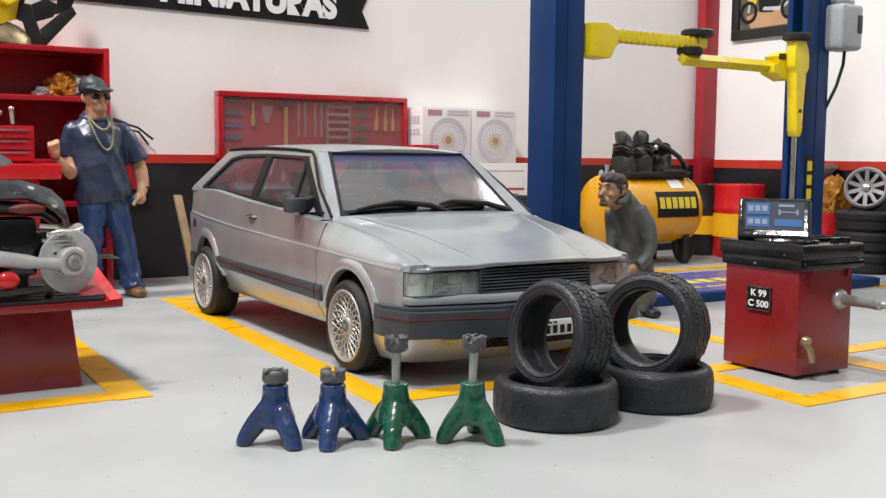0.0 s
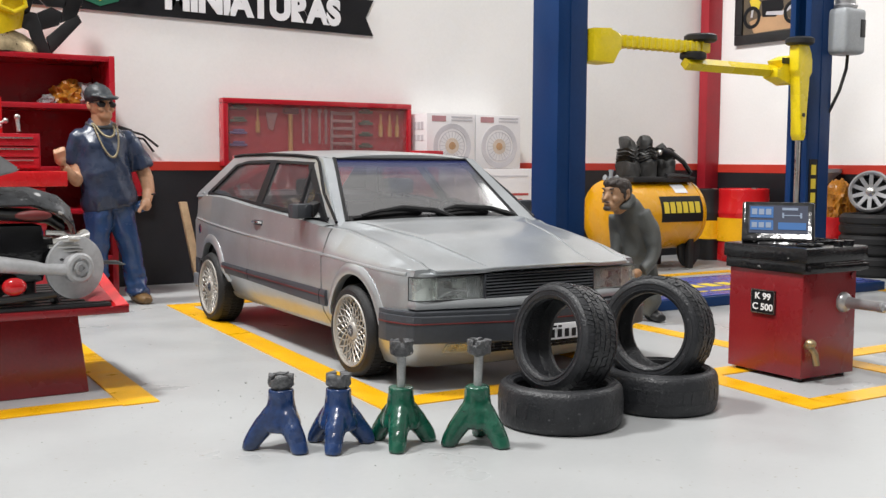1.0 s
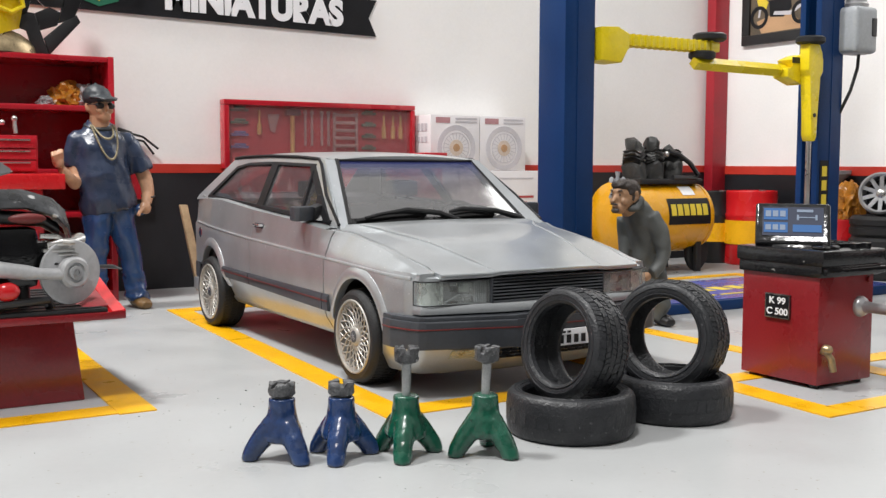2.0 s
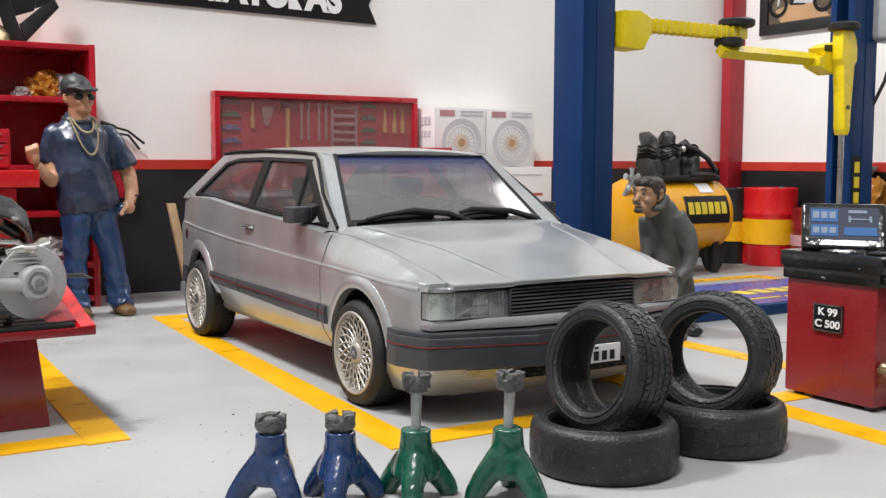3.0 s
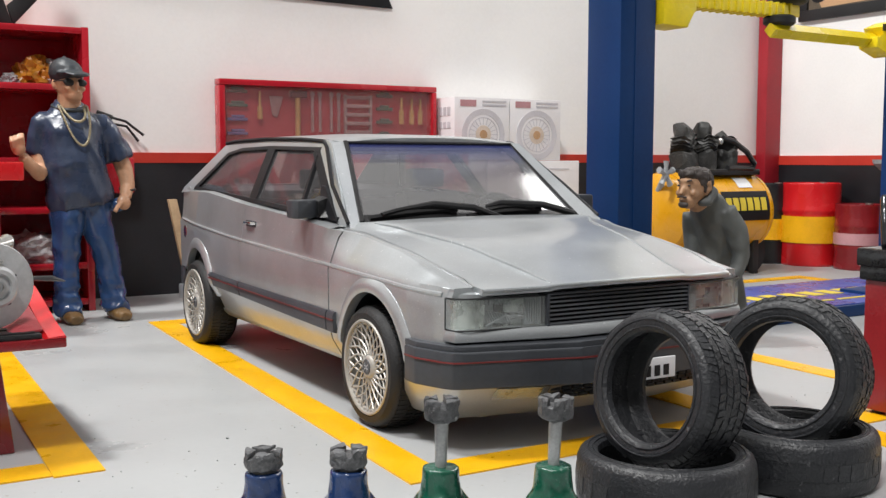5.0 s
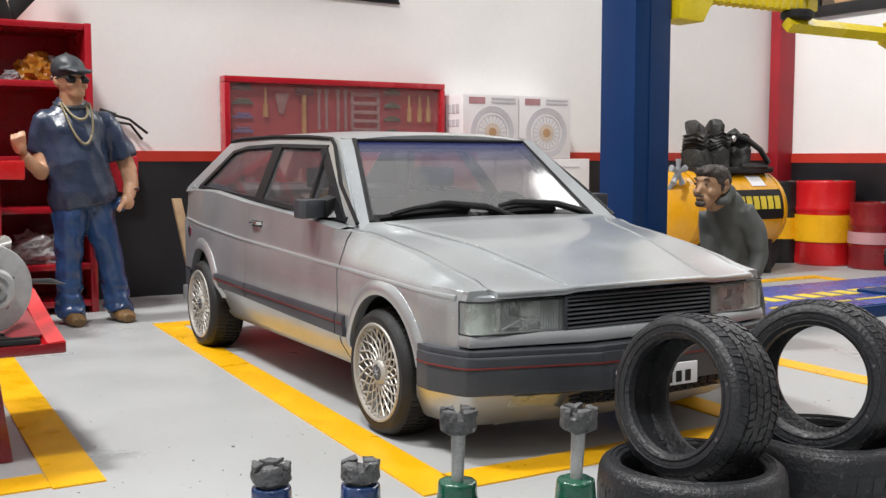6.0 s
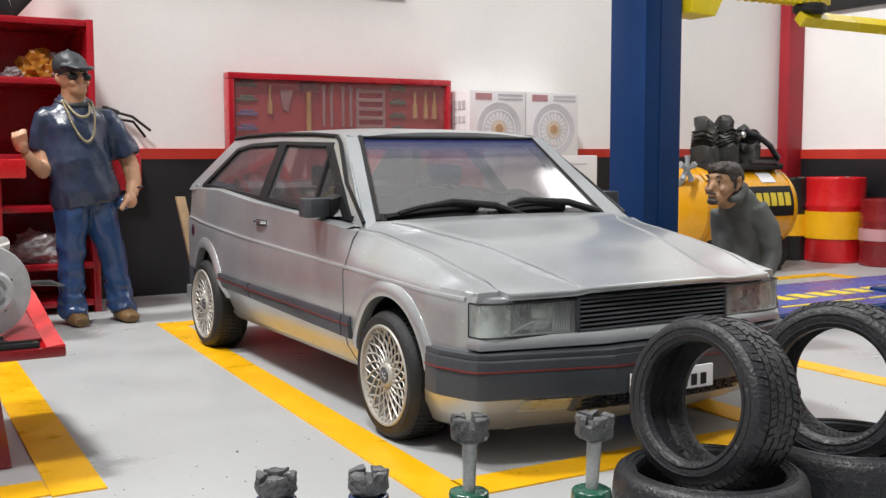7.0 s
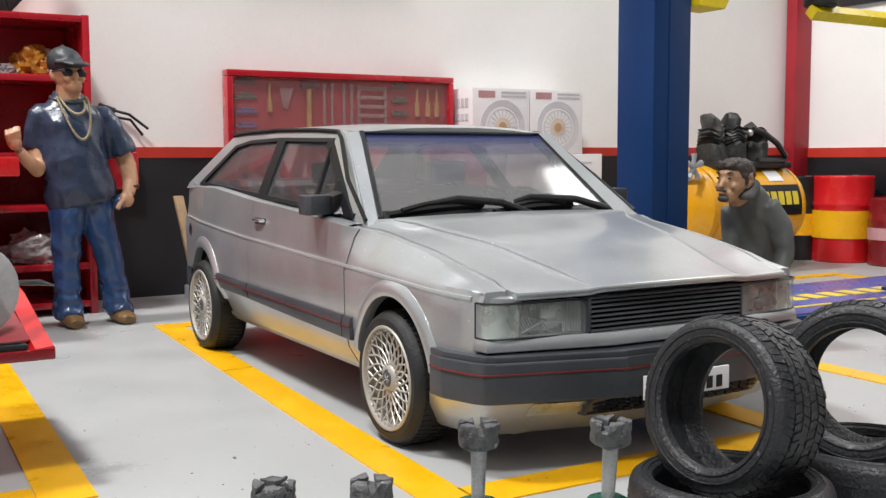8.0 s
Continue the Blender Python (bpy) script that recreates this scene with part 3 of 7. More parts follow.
def silver_hatchback():
    car = thing("hatchback_car", (1.03, 0, 0), "silver two-door hatchback model car parked in a yellow bay", "car")
    # body shell: fenders, quarters, waist, tail and nose
    for s in (-1, 1):
        bm = B()
        side_panel(bm, 0.245, 1.186, s)
        side_panel(bm, 0.224, 0.244, s, low=0.573)
        top_panel(bm, lambda y: s * (hood_s(y) + 0.010), lambda y: s, 0.224, 1.25, 4)
        # the fender's tip over the lamp
        loft(bm, [[(s * x * k, y, z) for x, y in ((0.652, y0), (0.712, y0), (0.758, 0.226), (0.768, 0.262), (0.652, 0.262))] for k, y0, z in ((1.006, 0.208, 0.573), (1.000, 0.209, 0.585), (0.970, 0.218, 0.590))])
        part("front_fender", bm, SILVER, car)
        bm = B()
        side_panel(bm, 2.346, 3.62, s)
        part("rear_quarter", bm, SILVER, car)
        # shelf under the side windows
        bm = B()
        rows = []
        for k in range(24):
            y = 1.28 + (3.60 - 1.28) * k / 23
            z = car_top(y)
            rows.append([(s * car_half(y, z), y, z), (s * (car_half(y, z) - 0.03), y, z + 0.010), (s * 0.74, y, z + 0.008)])
        loft(bm, rows, close=False)
        part("waist_rail", bm, SILVER, car)
    bm = B()
    prism(bm, [(3.60, 0.36), (3.64, 0.40), (3.66, 0.62), (3.62, 0.885), (3.50, 0.935), (3.40, 0.90), (3.40, 0.36)], "x", -0.79, 0.79, 0.012)
    part("tail_panel", bm, SILVER, car)
    # strip over the lamps
    bm = B()
    prism(bm, [(0.225, 0.575), (0.205, 0.579), (0.196, 0.596), (0.205, 0.603), (0.36, 0.62), (0.36, 0.575)], "x", -0.646, 0.646, 0.005)
    part("nose_strip", bm, SILVER, car)
    bm = B()
    lip = [(-0.80, 0.262), (-0.787, 0.202), (-0.30, 0.184), (0.30, 0.184), (0.787, 0.202), (0.80, 0.262)]
    loft(bm, [[(x * k, y + dy, z) for x, y in lip] for k, dy, z in ((0.997, 0.008, 0.472), (1.000, 0.002, 0.467), (1.006, -0.008, 0.430), (1.004, -0.007, 0.424), (0.985, 0.024, 0.417))])
    part("nose_panel", bm, SILVER, car)
    bm = B()
    top_panel(bm, lambda y: -hood_s(y), hood_s, 0.196, 1.235, 60)
    tube(bm, [(s * car_half(0.2, car_top(0.2)), 0.1985, top_z(s, 0.2) - 0.006) for s in [-0.88 + 0.088 * k for k in range(21)]], 0.0075, 8)
    part("hood", bm, SILVER, car, "flat silver hood with two pressed creases")
    for s in (-1, 1):
        bm = B()
        side_panel(bm, 1.194, 2.338, s, 0.002)
        door = part("door", bm, SILVER, car)
        bm = B()
        y, z = 2.22, 0.755
        box(bm, (s * (car_half(y, z)) - 0.006, y - 0.075, z - 0.02), (s * (car_half(y, z)) + 0.006, y + 0.075, z + 0.022), 0.005, mat=1)
        tube(bm, [(s * (car_half(y, z) + dx), y + dy, z + 0.006) for dx, dy in ((0.0, -0.065), (0.02, -0.05), (0.022, 0.0), (0.02, 0.05), (0.0, 0.06))], 0.010, 8)
        part("handle", bm, [CHROME, TRIM_GREY], door, "small chrome door handle")
    # sills
    for s in (-1, 1):
        bm = B()
        prism(bm, [(s * 0.70, 0.15), (s * 0.755, 0.155), (s * 0.785, 0.185), (s * 0.792, 0.203), (s * 0.70, 0.203)], "y", 1.115, 2.87, 0.006)
        part("sill", bm, SILVER, car)
        bm = B()
        tube(bm, [(s * (car_half(y, 0.574 + 0.028 * (y - 0.15) - 0.008) - 0.004), y, 0.577 + 0.028 * (y - 0.15)) for y in [0.27 + 3.28 * k / 40 for k in range(41)]], 0.009, 8)
        part("crease_line", bm, SILVER, car)
        bm = B()
        tube(bm, [(s * crease_s(y) * car_half(y, car_top(y)), y, top_z(crease_s(y), y) + 0.0015) for y in [0.21 + 1.0 * k / 24 for k in range(25)]], [0.002, 0.004, 0.006] + [0.0075] * 20 + [0.006, 0.004], 8)
        tube(bm, [(s * (hood_s(y) + 0.018) * car_half(y, car_top(y)), y, top_z(hood_s(y) + 0.018, y) - 0.001) for y in [0.22 + 1.0 * k / 20 for k in range(21)]], 0.006, 6)
        part("hood_crease", bm, SILVER, car)
        # rubbing strips with a thin red line
        for y0, y1 in ((1.115, 1.186), (1.196, 2.336), (2.348, 2.885)):
            bm = B()
            rows = []
            for k in range(11):
                y = y0 + (y1 - y0) * k / 10
                h = [car_half(y, z) for z in (0.345, 0.43)]
                rows.append([(s * (h[0] - 0.01), y, 0.345), (s * (h[0] + 0.016), y, 0.350), (s * (h[1] + 0.018), y, 0.416), (s * (h[1] + 0.010), y, 0.432), (s * (h[1] - 0.01), y, 0.432)])
            loft(bm, rows)
            strip = part("side_strip", bm, TRIM_GREY, car, "dark grey rubbing strip with a thin red line")
            bm = B()
            rows = []
            for k in range(11):
                y = y0 + (y1 - y0) * k / 10
                x = s * (car_half(y, 0.40) + 0.018)
                rows.append([(x - 0.004 * s, y, 0.397), (x + 0.002 * s, y, 0.397), (x + 0.002 * s, y, 0.403), (x - 0.004 * s, y, 0.403)])
            loft(bm, rows)
            part("red_line", bm, TRIM_RED, strip)
        for yc, r in ARCHES:
            bm = B()
            rings = []
            for k in range(25):
                a = math.pi * (0.02 + 0.96 * k / 24)
                ring = []
                for dr, out in ((-0.010, -0.03), (-0.008, 0.016), (0.006, 0.021), (0.030, 0.015), (0.046, 0.002), (0.046, -0.02)):
                    y, z = yc + (r + dr) * math.cos(a), AXLE_Z + 0.005 + (r + dr) * math.sin(a)
                    ring.append((s * (car_half(y, z) + out), y, z))
                rings.append(ring)
            loft(bm, rings)
            part("wheel_arch_lip", bm, SILVER, car)
            bm = B()
            rows = []
            for k in range(17):
                a = math.pi * k / 16
                y, z = yc + r * math.cos(a), AXLE_Z + r * math.sin(a)
                rows.append([(s * 0.86, y, z), (s * 0.60, y, z)])
            loft(bm, rows, close=False)
            part("wheel_well", bm, BLACK, car)
    # floor pan and engine bay, dark
    bm = B()
    box(bm, (-0.62, 0.32, 0.17), (0.62, 3.55, 0.30), 0.03)
    box(bm, (-0.60, 0.24, 0.30), (0.60, 1.2, 0.55))
    part("floor_pan", bm, BLACK, car)
    # cabin
    bm = B()
    rows = []
    for j in range(18):
        y = 1.755 + (3.25 - 1.755) * j / 17
        w = lerp(y, ((1.755, 0.53), (1.85, 0.575), (3.1, 0.575), (3.25, 0.55)))
        zc = lerp(y, ((1.755, 1.218), (1.85, 1.236), (2.3, 1.252), (2.9, 1.25), (3.25, 1.228)))
        rows.append([(w * (i / 10 - 1), y - 0.02 * (1 - (i / 10 - 1) ** 2) * (1 if j == 0 else 0), zc + 0.028 * (1 - abs(i / 10 - 1) ** 2.5)) for i in range(21)])
    a = loft(bm, rows, close=False)
    b = loft(bm, [[(x, y, z - 0.03) for x, y, z in r] for r in rows], close=False)
    for p, q in ((a[0], b[0]), (a[-1], b[-1]), ([r[0] for r in a], [r[0] for r in b]), ([r[-1] for r in a], [r[-1] for r in b])):
        for i in range(len(p) - 1):
            bm.faces.new((p[i], p[i + 1], q[i + 1], q[i]))
    part("roof", bm, SILVER, car)
    # unseen dark sheet added under the roof, so the cabin reads darker
    bm = B()
    loft(bm, [[(-0.50, 1.79, 1.165), (0.50, 1.79, 1.165), (0.50, 1.79, 1.185), (-0.50, 1.79, 1.185)], [(-0.55, 2.3, 1.205), (0.55, 2.3, 1.205), (0.55, 2.3, 1.22), (-0.55, 2.3, 1.22)], [(-0.53, 3.08, 1.185), (0.53, 3.08, 1.185), (0.53, 3.08, 1.20), (-0.53, 3.08, 1.20)]])
    part("headliner", bm, SEAT, car, "dark sheet added under the roof to dim the cabin")
    bm = B()
    for s in (-1, 1):
        cabin_panel(bm, [(1.20, 0.785), (1.41, 0.836), (1.89, 1.185), (1.83, 1.232), (1.76, 1.215)], s)
        cabin_panel(bm, [(1.83, 1.232), (1.86, 1.190), (2.50, 1.207), (2.95, 1.198), (3.15, 1.168), (3.27, 1.232), (2.5, 1.254)], s)
        cabin_panel(bm, [(3.15, 1.168), (3.40, 0.938), (3.40, 0.90), (3.62, 0.885), (3.62, 0.925), (3.27, 1.232)], s)
        loft(bm, [[(s * 0.765, 1.20, 0.80), (s * 0.675, 1.315, 0.822), (s * 0.655, 1.36, 0.80), (s * 0.74, 1.26, 0.78)],
                  [(s * 0.598, 1.76, 1.222), (s * 0.53, 1.745, 1.222), (s * 0.51, 1.79, 1.20), (s * 0.58, 1.82, 1.19)]])
        # cowl corner
        loft(bm, [[(s * 0.60, 1.215, 0.836), (s * 0.70, 1.20, 0.812), (s * 0.745, 1.20, 0.788), (s * 0.745, 1.20, 0.75), (s * 0.60, 1.21, 0.75)],
                  [(s * 0.66, 1.345, 0.826), (s * 0.715, 1.345, 0.824), (s * 0.765, 1.36, 0.806), (s * 0.765, 1.36, 0.76), (s * 0.66, 1.345, 0.76)]])
    loft(bm, [[(-0.57, 3.25, 1.23), (0.57, 3.25, 1.23), (0.57, 3.22, 1.21), (-0.57, 3.22, 1.21)], [(-0.60, 3.31, 1.185), (0.60, 3.31, 1.185), (0.60, 3.28, 1.165), (-0.60, 3.28, 1.165)]])
    part("cabin_frame", bm, SILVER, car, "silver roof pillars")
    for s in (-1, 1):
        bm = B()
        cabin_panel(bm, [(2.28, 0.872), (2.39, 0.876), (2.53, 1.204), (2.42, 1.202)], s, 0.03, 0.004)
        cabin_panel(bm, [(1.37, 0.830), (1.44, 0.836), (1.90, 1.165), (1.88, 1.188), (1.84, 1.178)], s, 0.02, 0.003)
        cabin_panel(bm, [(1.38, 0.828), (1.95, 0.868), (3.40, 0.918), (3.40, 0.938), (1.95, 0.890), (1.38, 0.852)], s, 0.02, 0.004)
        cabin_panel(bm, [(1.84, 1.175), (2.50, 1.190), (2.95, 1.178), (3.15, 1.148), (3.16, 1.168), (2.95, 1.200), (2.5, 1.209), (1.84, 1.195)], s, 0.02, 0.004)
        cabin_panel(bm, [(3.16, 1.168), (3.10, 1.168), (3.33, 0.938), (3.40, 0.936)], s, 0.02, 0.004)
        cabin_panel(bm, [(1.38, 0.832), (1.58, 0.846), (1.62, 1.0), (1.58, 0.99)], s, 0.02, 0.005)
        cabin_panel(bm, [(1.74, 0.868), (1.765, 0.869), (1.855, 1.16), (1.835, 1.15)], s, 0.02, 0.003)
        part("window_surround", bm, INK_BLACK, car, "black window rubber and door post")
        bm = B()
        cabin_panel(bm, [(1.42, 0.842), (1.95, 0.872), (2.30, 0.88), (2.43, 1.195), (1.89, 1.18)], s, 0.006, -0.012)
        part("side_window", bm, WINDOW, car)
        bm = B()
        cabin_panel(bm, [(2.37, 0.88), (3.38, 0.930), (3.14, 1.16), (2.95, 1.185), (2.51, 1.195)], s, 0.006, -0.012)
        part("quarter_window", bm, WINDOW, car)
        bm = B()
        tube(bm, [(s * (cabin_x(z, y) + o), y, z) for y, z, o in ((1.27, 0.828, 0.004), (1.52, 1.0, 0.002), (1.77, 1.19, 0.004), (1.84, 1.226, 0.006), (2.1, 1.240, 0.008), (2.6, 1.249, 0.008), (3.1, 1.241, 0.008), (3.28, 1.228, 0.004))], 0.011, 6)
        part("roof_gutter", bm, INK_BLACK, car, "black roof gutter trim")
        # mirror
        bm = B()
        prism(bm, [(s * 0.760, 1.55), (s * 0.915, 1.49), (s * 0.938, 1.515), (s * 0.932, 1.60), (s * 0.770, 1.62)], "z", 0.840, 0.932, 0.014)
        mir = part("door_mirror", bm, TRIM_GREY, car, "black plastic door mirror")
        bm = B()
        box(bm, (min(s * 0.79, s * 0.895), 1.606, 0.850), (max(s * 0.79, s * 0.895), 1.623, 0.922), 0.004)
        part("mirror_glass", bm, CHROME, mir)
        bm = B()
        loft(bm, [[(s * 0.735, 1.42, 0.850), (s * 0.735, 1.62, 0.855), (s * 0.70, 1.62, 0.965), (s * 0.70, 1.54, 0.95)], [(s * 0.80, 1.50, 0.845), (s * 0.80, 1.61, 0.845), (s * 0.80, 1.61, 0.925), (s * 0.80, 1.51, 0.925)]])
        part("mirror_foot", bm, BLACK, mir)
    bm = B()
    screen_piece(bm, 0.0, 0.74)
    part("windscreen", bm, SCREEN_GLASS, car, "clear glossy windscreen")
    for k in range(5):
        bm = B()
        screen_piece(bm, 0.74 + 0.052 * k, 0.74 + 0.052 * (k + 1))
        part("sun_strip", bm, SUN_STRIP[k], car, "dark blue tinted sun strip" if k > 2 else "blue sun strip fading into clear glass")
    bm = B()
    loop = [screen_point(-1 + 2 * i / 16, 0.0, 0.004) for i in range(17)] + [screen_point(1, v / 8, 0.004) for v in range(1, 8)] + \
           [screen_point(1 - 2 * i / 16, 1.0, 0.004) for i in range(17)] + [screen_point(-1, 1 - v / 8, 0.004) for v in range(1, 8)]
    tube(bm, loop + loop[:2], 0.0085, 6)
    tube(bm, [screen_point(-0.985, v / 8, 0.002) for v in range(9)], 0.0185, 6)
    part("windscreen_seal", bm, BLACK, car)
    bm = B()
    screen_piece(bm, 0.0, 0.095, 0.003)
    part("windscreen_band", bm, BLACK, car, "black band along the foot of the windscreen")
    bm = B()
    rows = [[Vector((x, y, z)) for x in (-0.50, 0.50)] for y, z in ((3.28, 1.19), (3.60, 0.95))]
    loft(bm, rows, close=False)
    part("rear_window", bm, WINDOW, car)
    bm = B()
    for s in (-1, 1):
        loft(bm, [[(s * 0.50, 3.26, 1.205), (s * 0.59, 3.26, 1.215), (s * 0.59, 3.31, 1.17), (s * 0.50, 3.31, 1.165)], [(s * 0.50, 3.57, 0.965), (s * 0.74, 3.57, 0.965), (s * 0.75, 3.62, 0.92), (s * 0.50, 3.62, 0.92)]])
    box(bm, (-0.74, 3.54, 0.90), (0.74, 3.63, 0.945), 0.01)
    part("hatch_frame", bm, SILVER, car)
    # wipers
    for pivot, elbow, b0, b1 in (((0.17, -0.02), (-0.40, 0.14), (-0.93, 0.035), (-0.18, 0.12)), ((0.93, 0.01), (0.22, 0.135), (-0.12, 0.03), (0.62, 0.085))):
        bm = B()
        tube(bm, [screen_point(*pivot, 0.02), screen_point((pivot[0] + elbow[0]) / 2 + 0.05, (pivot[1] + elbow[1]) / 2 + 0.015, 0.05), screen_point(*elbow, 0.045), screen_point((elbow[0] * 0.6 + b0[0] * 0.4), elbow[1] * 0.7 + 0.02, 0.03)], (0.020, 0.018, 0.016, 0.012), 8)
        wiper = part("wiper", bm, BLACK, car, "black windscreen wiper")
        bm = B()
        n = 8
        tube(bm, [screen_point(b0[0] + (b1[0] - b0[0]) * k / n, b0[1] + (b1[1] - b0[1]) * k / n + 0.02 * math.sin(math.pi * k / n), 0.014) for k in range(n + 1)], 0.016, 6)
        tube(bm, [screen_point(b0[0] + (b1[0] - b0[0]) * (0.12 + 0.76 * k / n), b0[1] + (b1[1] - b0[1]) * (0.12 + 0.76 * k / n) + 0.05 * math.sin(math.pi * k / n), 0.032) for k in range(n + 1)], 0.012, 6)
        part("wiper_blade", bm, BLACK, wiper)
    bm = B()
    prism(bm, [(-0.66, 1.235), (0.66, 1.235), (0.67, 1.31), (0.30, 1.262), (-0.30, 1.262), (-0.67, 1.31)], "z", 0.79, 0.822, 0.003)
    part("cowl_grille", bm, BLACK, car)
    # inside
    bm = B()
    prism(bm, [(1.26, 0.60), (1.30, 0.80), (1.46, 0.80), (1.50, 0.76), (1.52, 0.60)], "x", -0.72, 0.72, 0.02)
    part("dashboard", bm, BLACK, car)
    bm = B()
    box(bm, (-0.77, 1.2, 0.26), (0.77, 3.5, 0.34))
    for s in (-1, 1):
        box(bm, (s * 0.775 - 0.012, 1.25, 0.30), (s * 0.775 + 0.012, 3.45, 0.80))
    box(bm, (-0.77, 3.1, 0.34), (0.77, 3.5, 0.80), 0.02)
    box(bm, (-0.74, 2.82, 0.34), (0.74, 3.10, 0.86), 0.04)
    part("interior_lining", bm, SEAT, car)
    for x in (-0.36, 0.36):
        bm = B()
        box(bm, (x - 0.22, 1.72, 0.34), (x + 0.22, 2.20, 0.52), 0.04)
        prism(bm, [(2.12, 0.46), (2.26, 0.46), (2.40, 0.92), (2.30, 0.94), (2.22, 0.88)], "x", x - 0.21, x + 0.21, 0.03)
        seat = part("car_seat", bm, SEAT, car)
        bm = B()
        box(bm, (x - 0.12, 2.32, 0.955), (x + 0.12, 2.42, 1.075), 0.03)
        tube(bm, [(x - 0.05, 2.36, 0.9), (x - 0.05, 2.37, 0.97)], 0.008, 6)
        tube(bm, [(x + 0.05, 2.36, 0.9), (x + 0.05, 2.37, 0.97)], 0.008, 6)
        part("headrest", bm, SEAT, seat)
    bm = B()
    mm = Matrix.Translation((0.36, 1.60, 0.79)) @ Matrix.Rotation(radians(65), 4, "X")
    lathe(bm, [(0.165 + 0.012 * math.cos(a), 0.012 * math.sin(a)) for a in [2 * math.pi * k / 8 for k in range(8)]], 32, mm, closed=True)
    for a in (0.3, 2.84, 4.71):
        v = mm @ Vector((0.165 * math.cos(a), 0.165 * math.sin(a), 0))
        rod(bm, mm @ Vector((0, 0, 0)), v, 0.014, seg=6)
    rod(bm, (0.36, 1.60, 0.79), (0.36, 1.46, 0.72), 0.02, seg=8)
    part("steering_wheel", bm, BLACK, car)
    # face: lamps, grille, bumper
    for s in (-1, 1):
        lamp_out = [(s * 0.392, 0.212), (s * 0.655, 0.204), (s * 0.74, 0.198), (s * 0.785, 0.208), (s * 0.797, 0.246), (s * 0.78, 0.247), (s * 0.392, 0.30)]
        bm = B()
        prism(bm, [(s * 0.662, 0.236), (s * 0.745, 0.224), (s * 0.775, 0.232), (s * 0.785, 0.30), (s * 0.662, 0.40)], "z", 0.471, 0.570)
        prism(bm, [(s * 0.395, 0.250), (s * 0.66, 0.242), (s * 0.66, 0.40), (s * 0.395, 0.40)], "z", 0.471, 0.570, mat=1)
        lamp = part("headlamp", bm, [REFLECTOR, LAMP_MIRROR], car, "clear rectangular headlamp with a fluted lens")
        bm = B()
        prism(bm, lamp_out[:6] + [(s * 0.772, 0.218), (s * 0.735, 0.212), (s * 0.65, 0.218), (s * 0.392, 0.226)], "z", 0.472, 0.571, 0.005)
        part("lens", bm, LENS, lamp).visible_shadow = False
        bm = B()
        for z in (0.4705, 0.5725):
            tube(bm, [(x, y - 0.001, z) for x, y in lamp_out[:5]], 0.0030, 6)
        tube(bm, [(s * 0.799, 0.247, z) for z in (0.470, 0.52, 0.573)], 0.0030, 6)
        part("lamp_seal", bm, BLACK, lamp)
        bm = B()
        for k in range(10):
            x = 0.646 - 0.0115 * k
            box(bm, (-0.0022, -0.004, -0.030 + 0.001 * k), (0.0022, 0.004, 0.028 - 0.002 * k), m=Matrix.Translation((s * x, 0.235, 0.512 - 0.001 * k)) @ Matrix.Rotation(radians(s * 34), 4, "Y"))
        for k in range(10):
            x = 0.652 - 0.013 * k
            box(bm, (s * x - 0.0018, 0.231, 0.546), (s * x + 0.0018, 0.238, 0.568))
        tube(bm, [(s * 0.645, 0.232, 0.476), (s * 0.56, 0.233, 0.508), (s * 0.47, 0.235, 0.504)], 0.0035, 6)
        for k in range(7):
            x = 0.405 + 0.011 * k
            box(bm, (s * x - 0.002, 0.226, 0.476), (s * x + 0.002, 0.234, 0.566))
        part("flutes", bm, LAMP_GREY, lamp)
        bm = B()
        box(bm, (s * 0.66 - 0.003, 0.216, 0.473), (s * 0.66 + 0.003, 0.24, 0.569))
        part("divider", bm, REFLECTOR, lamp)
        bm = B()
        box(bm, (s * 0.515 - 0.042, 0.234, 0.518), (s * 0.515 + 0.042, 0.25, 0.562), 0.006)
        part("bulb_reflector", bm, REFLECTOR, lamp)
    bm = B()
    box(bm, (-0.385, 0.235, 0.466), (0.385, 0.26, 0.575))
    grille = part("grille", bm, INK_BLACK, car, "black slatted radiator grille")
    bm = B()
    for z0, z1 in ((0.462, 0.469), (0.572, 0.578)):
        box(bm, (-0.388, 0.200, z0), (0.388, 0.25, z1), 0.002)
    for x in (-0.386, 0.386):
        box(bm, (x - 0.005, 0.200, 0.466), (x + 0.005, 0.25, 0.574), 0.002)
    part("grille_frame", bm, TRIM_GREY, grille)
    for k in range(7):
        bm = B()
        z = 0.4755 + 0.0142 * k
        prism(bm, [(0.202, z), (0.206, z + 0.006), (0.24, z + 0.004), (0.24, z - 0.002)], "x", -0.382, 0.382)
        part("slat", bm, TRIM_GREY, grille)
    plan = [(-0.885, 0.475), (-0.888, 0.36), (-0.846, 0.205), (-0.820, 0.164), (-0.790, 0.150), (-0.3, 0.100), (0.3, 0.100), (0.790, 0.150), (0.820, 0.164), (0.846, 0.205), (0.888, 0.36), (0.885, 0.475)]

    def scaled(k, dy):
        return [(x * k, y + dy) for x, y in plan]
    inner = [(-0.60, 0.30), (0.60, 0.30)]
    bm = B()
    prism(bm, scaled(1.0, 0) + inner[::-1], "z", 0.241, 0.392, 0.010)
    prism(bm, scaled(0.985, 0.012) + inner[::-1], "z", 0.385, 0.414, 0.006)
    bumper = part("bumper", bm, TRIM_GREY, car, "dark grey plastic bumper with a thin red line")
    bm = B()
    prism(bm, scaled(1.004, -0.004) + inner[::-1], "z", 0.347, 0.354, 0.002)
    part("red_line", bm, TRIM_RED, bumper)
    bm = B()
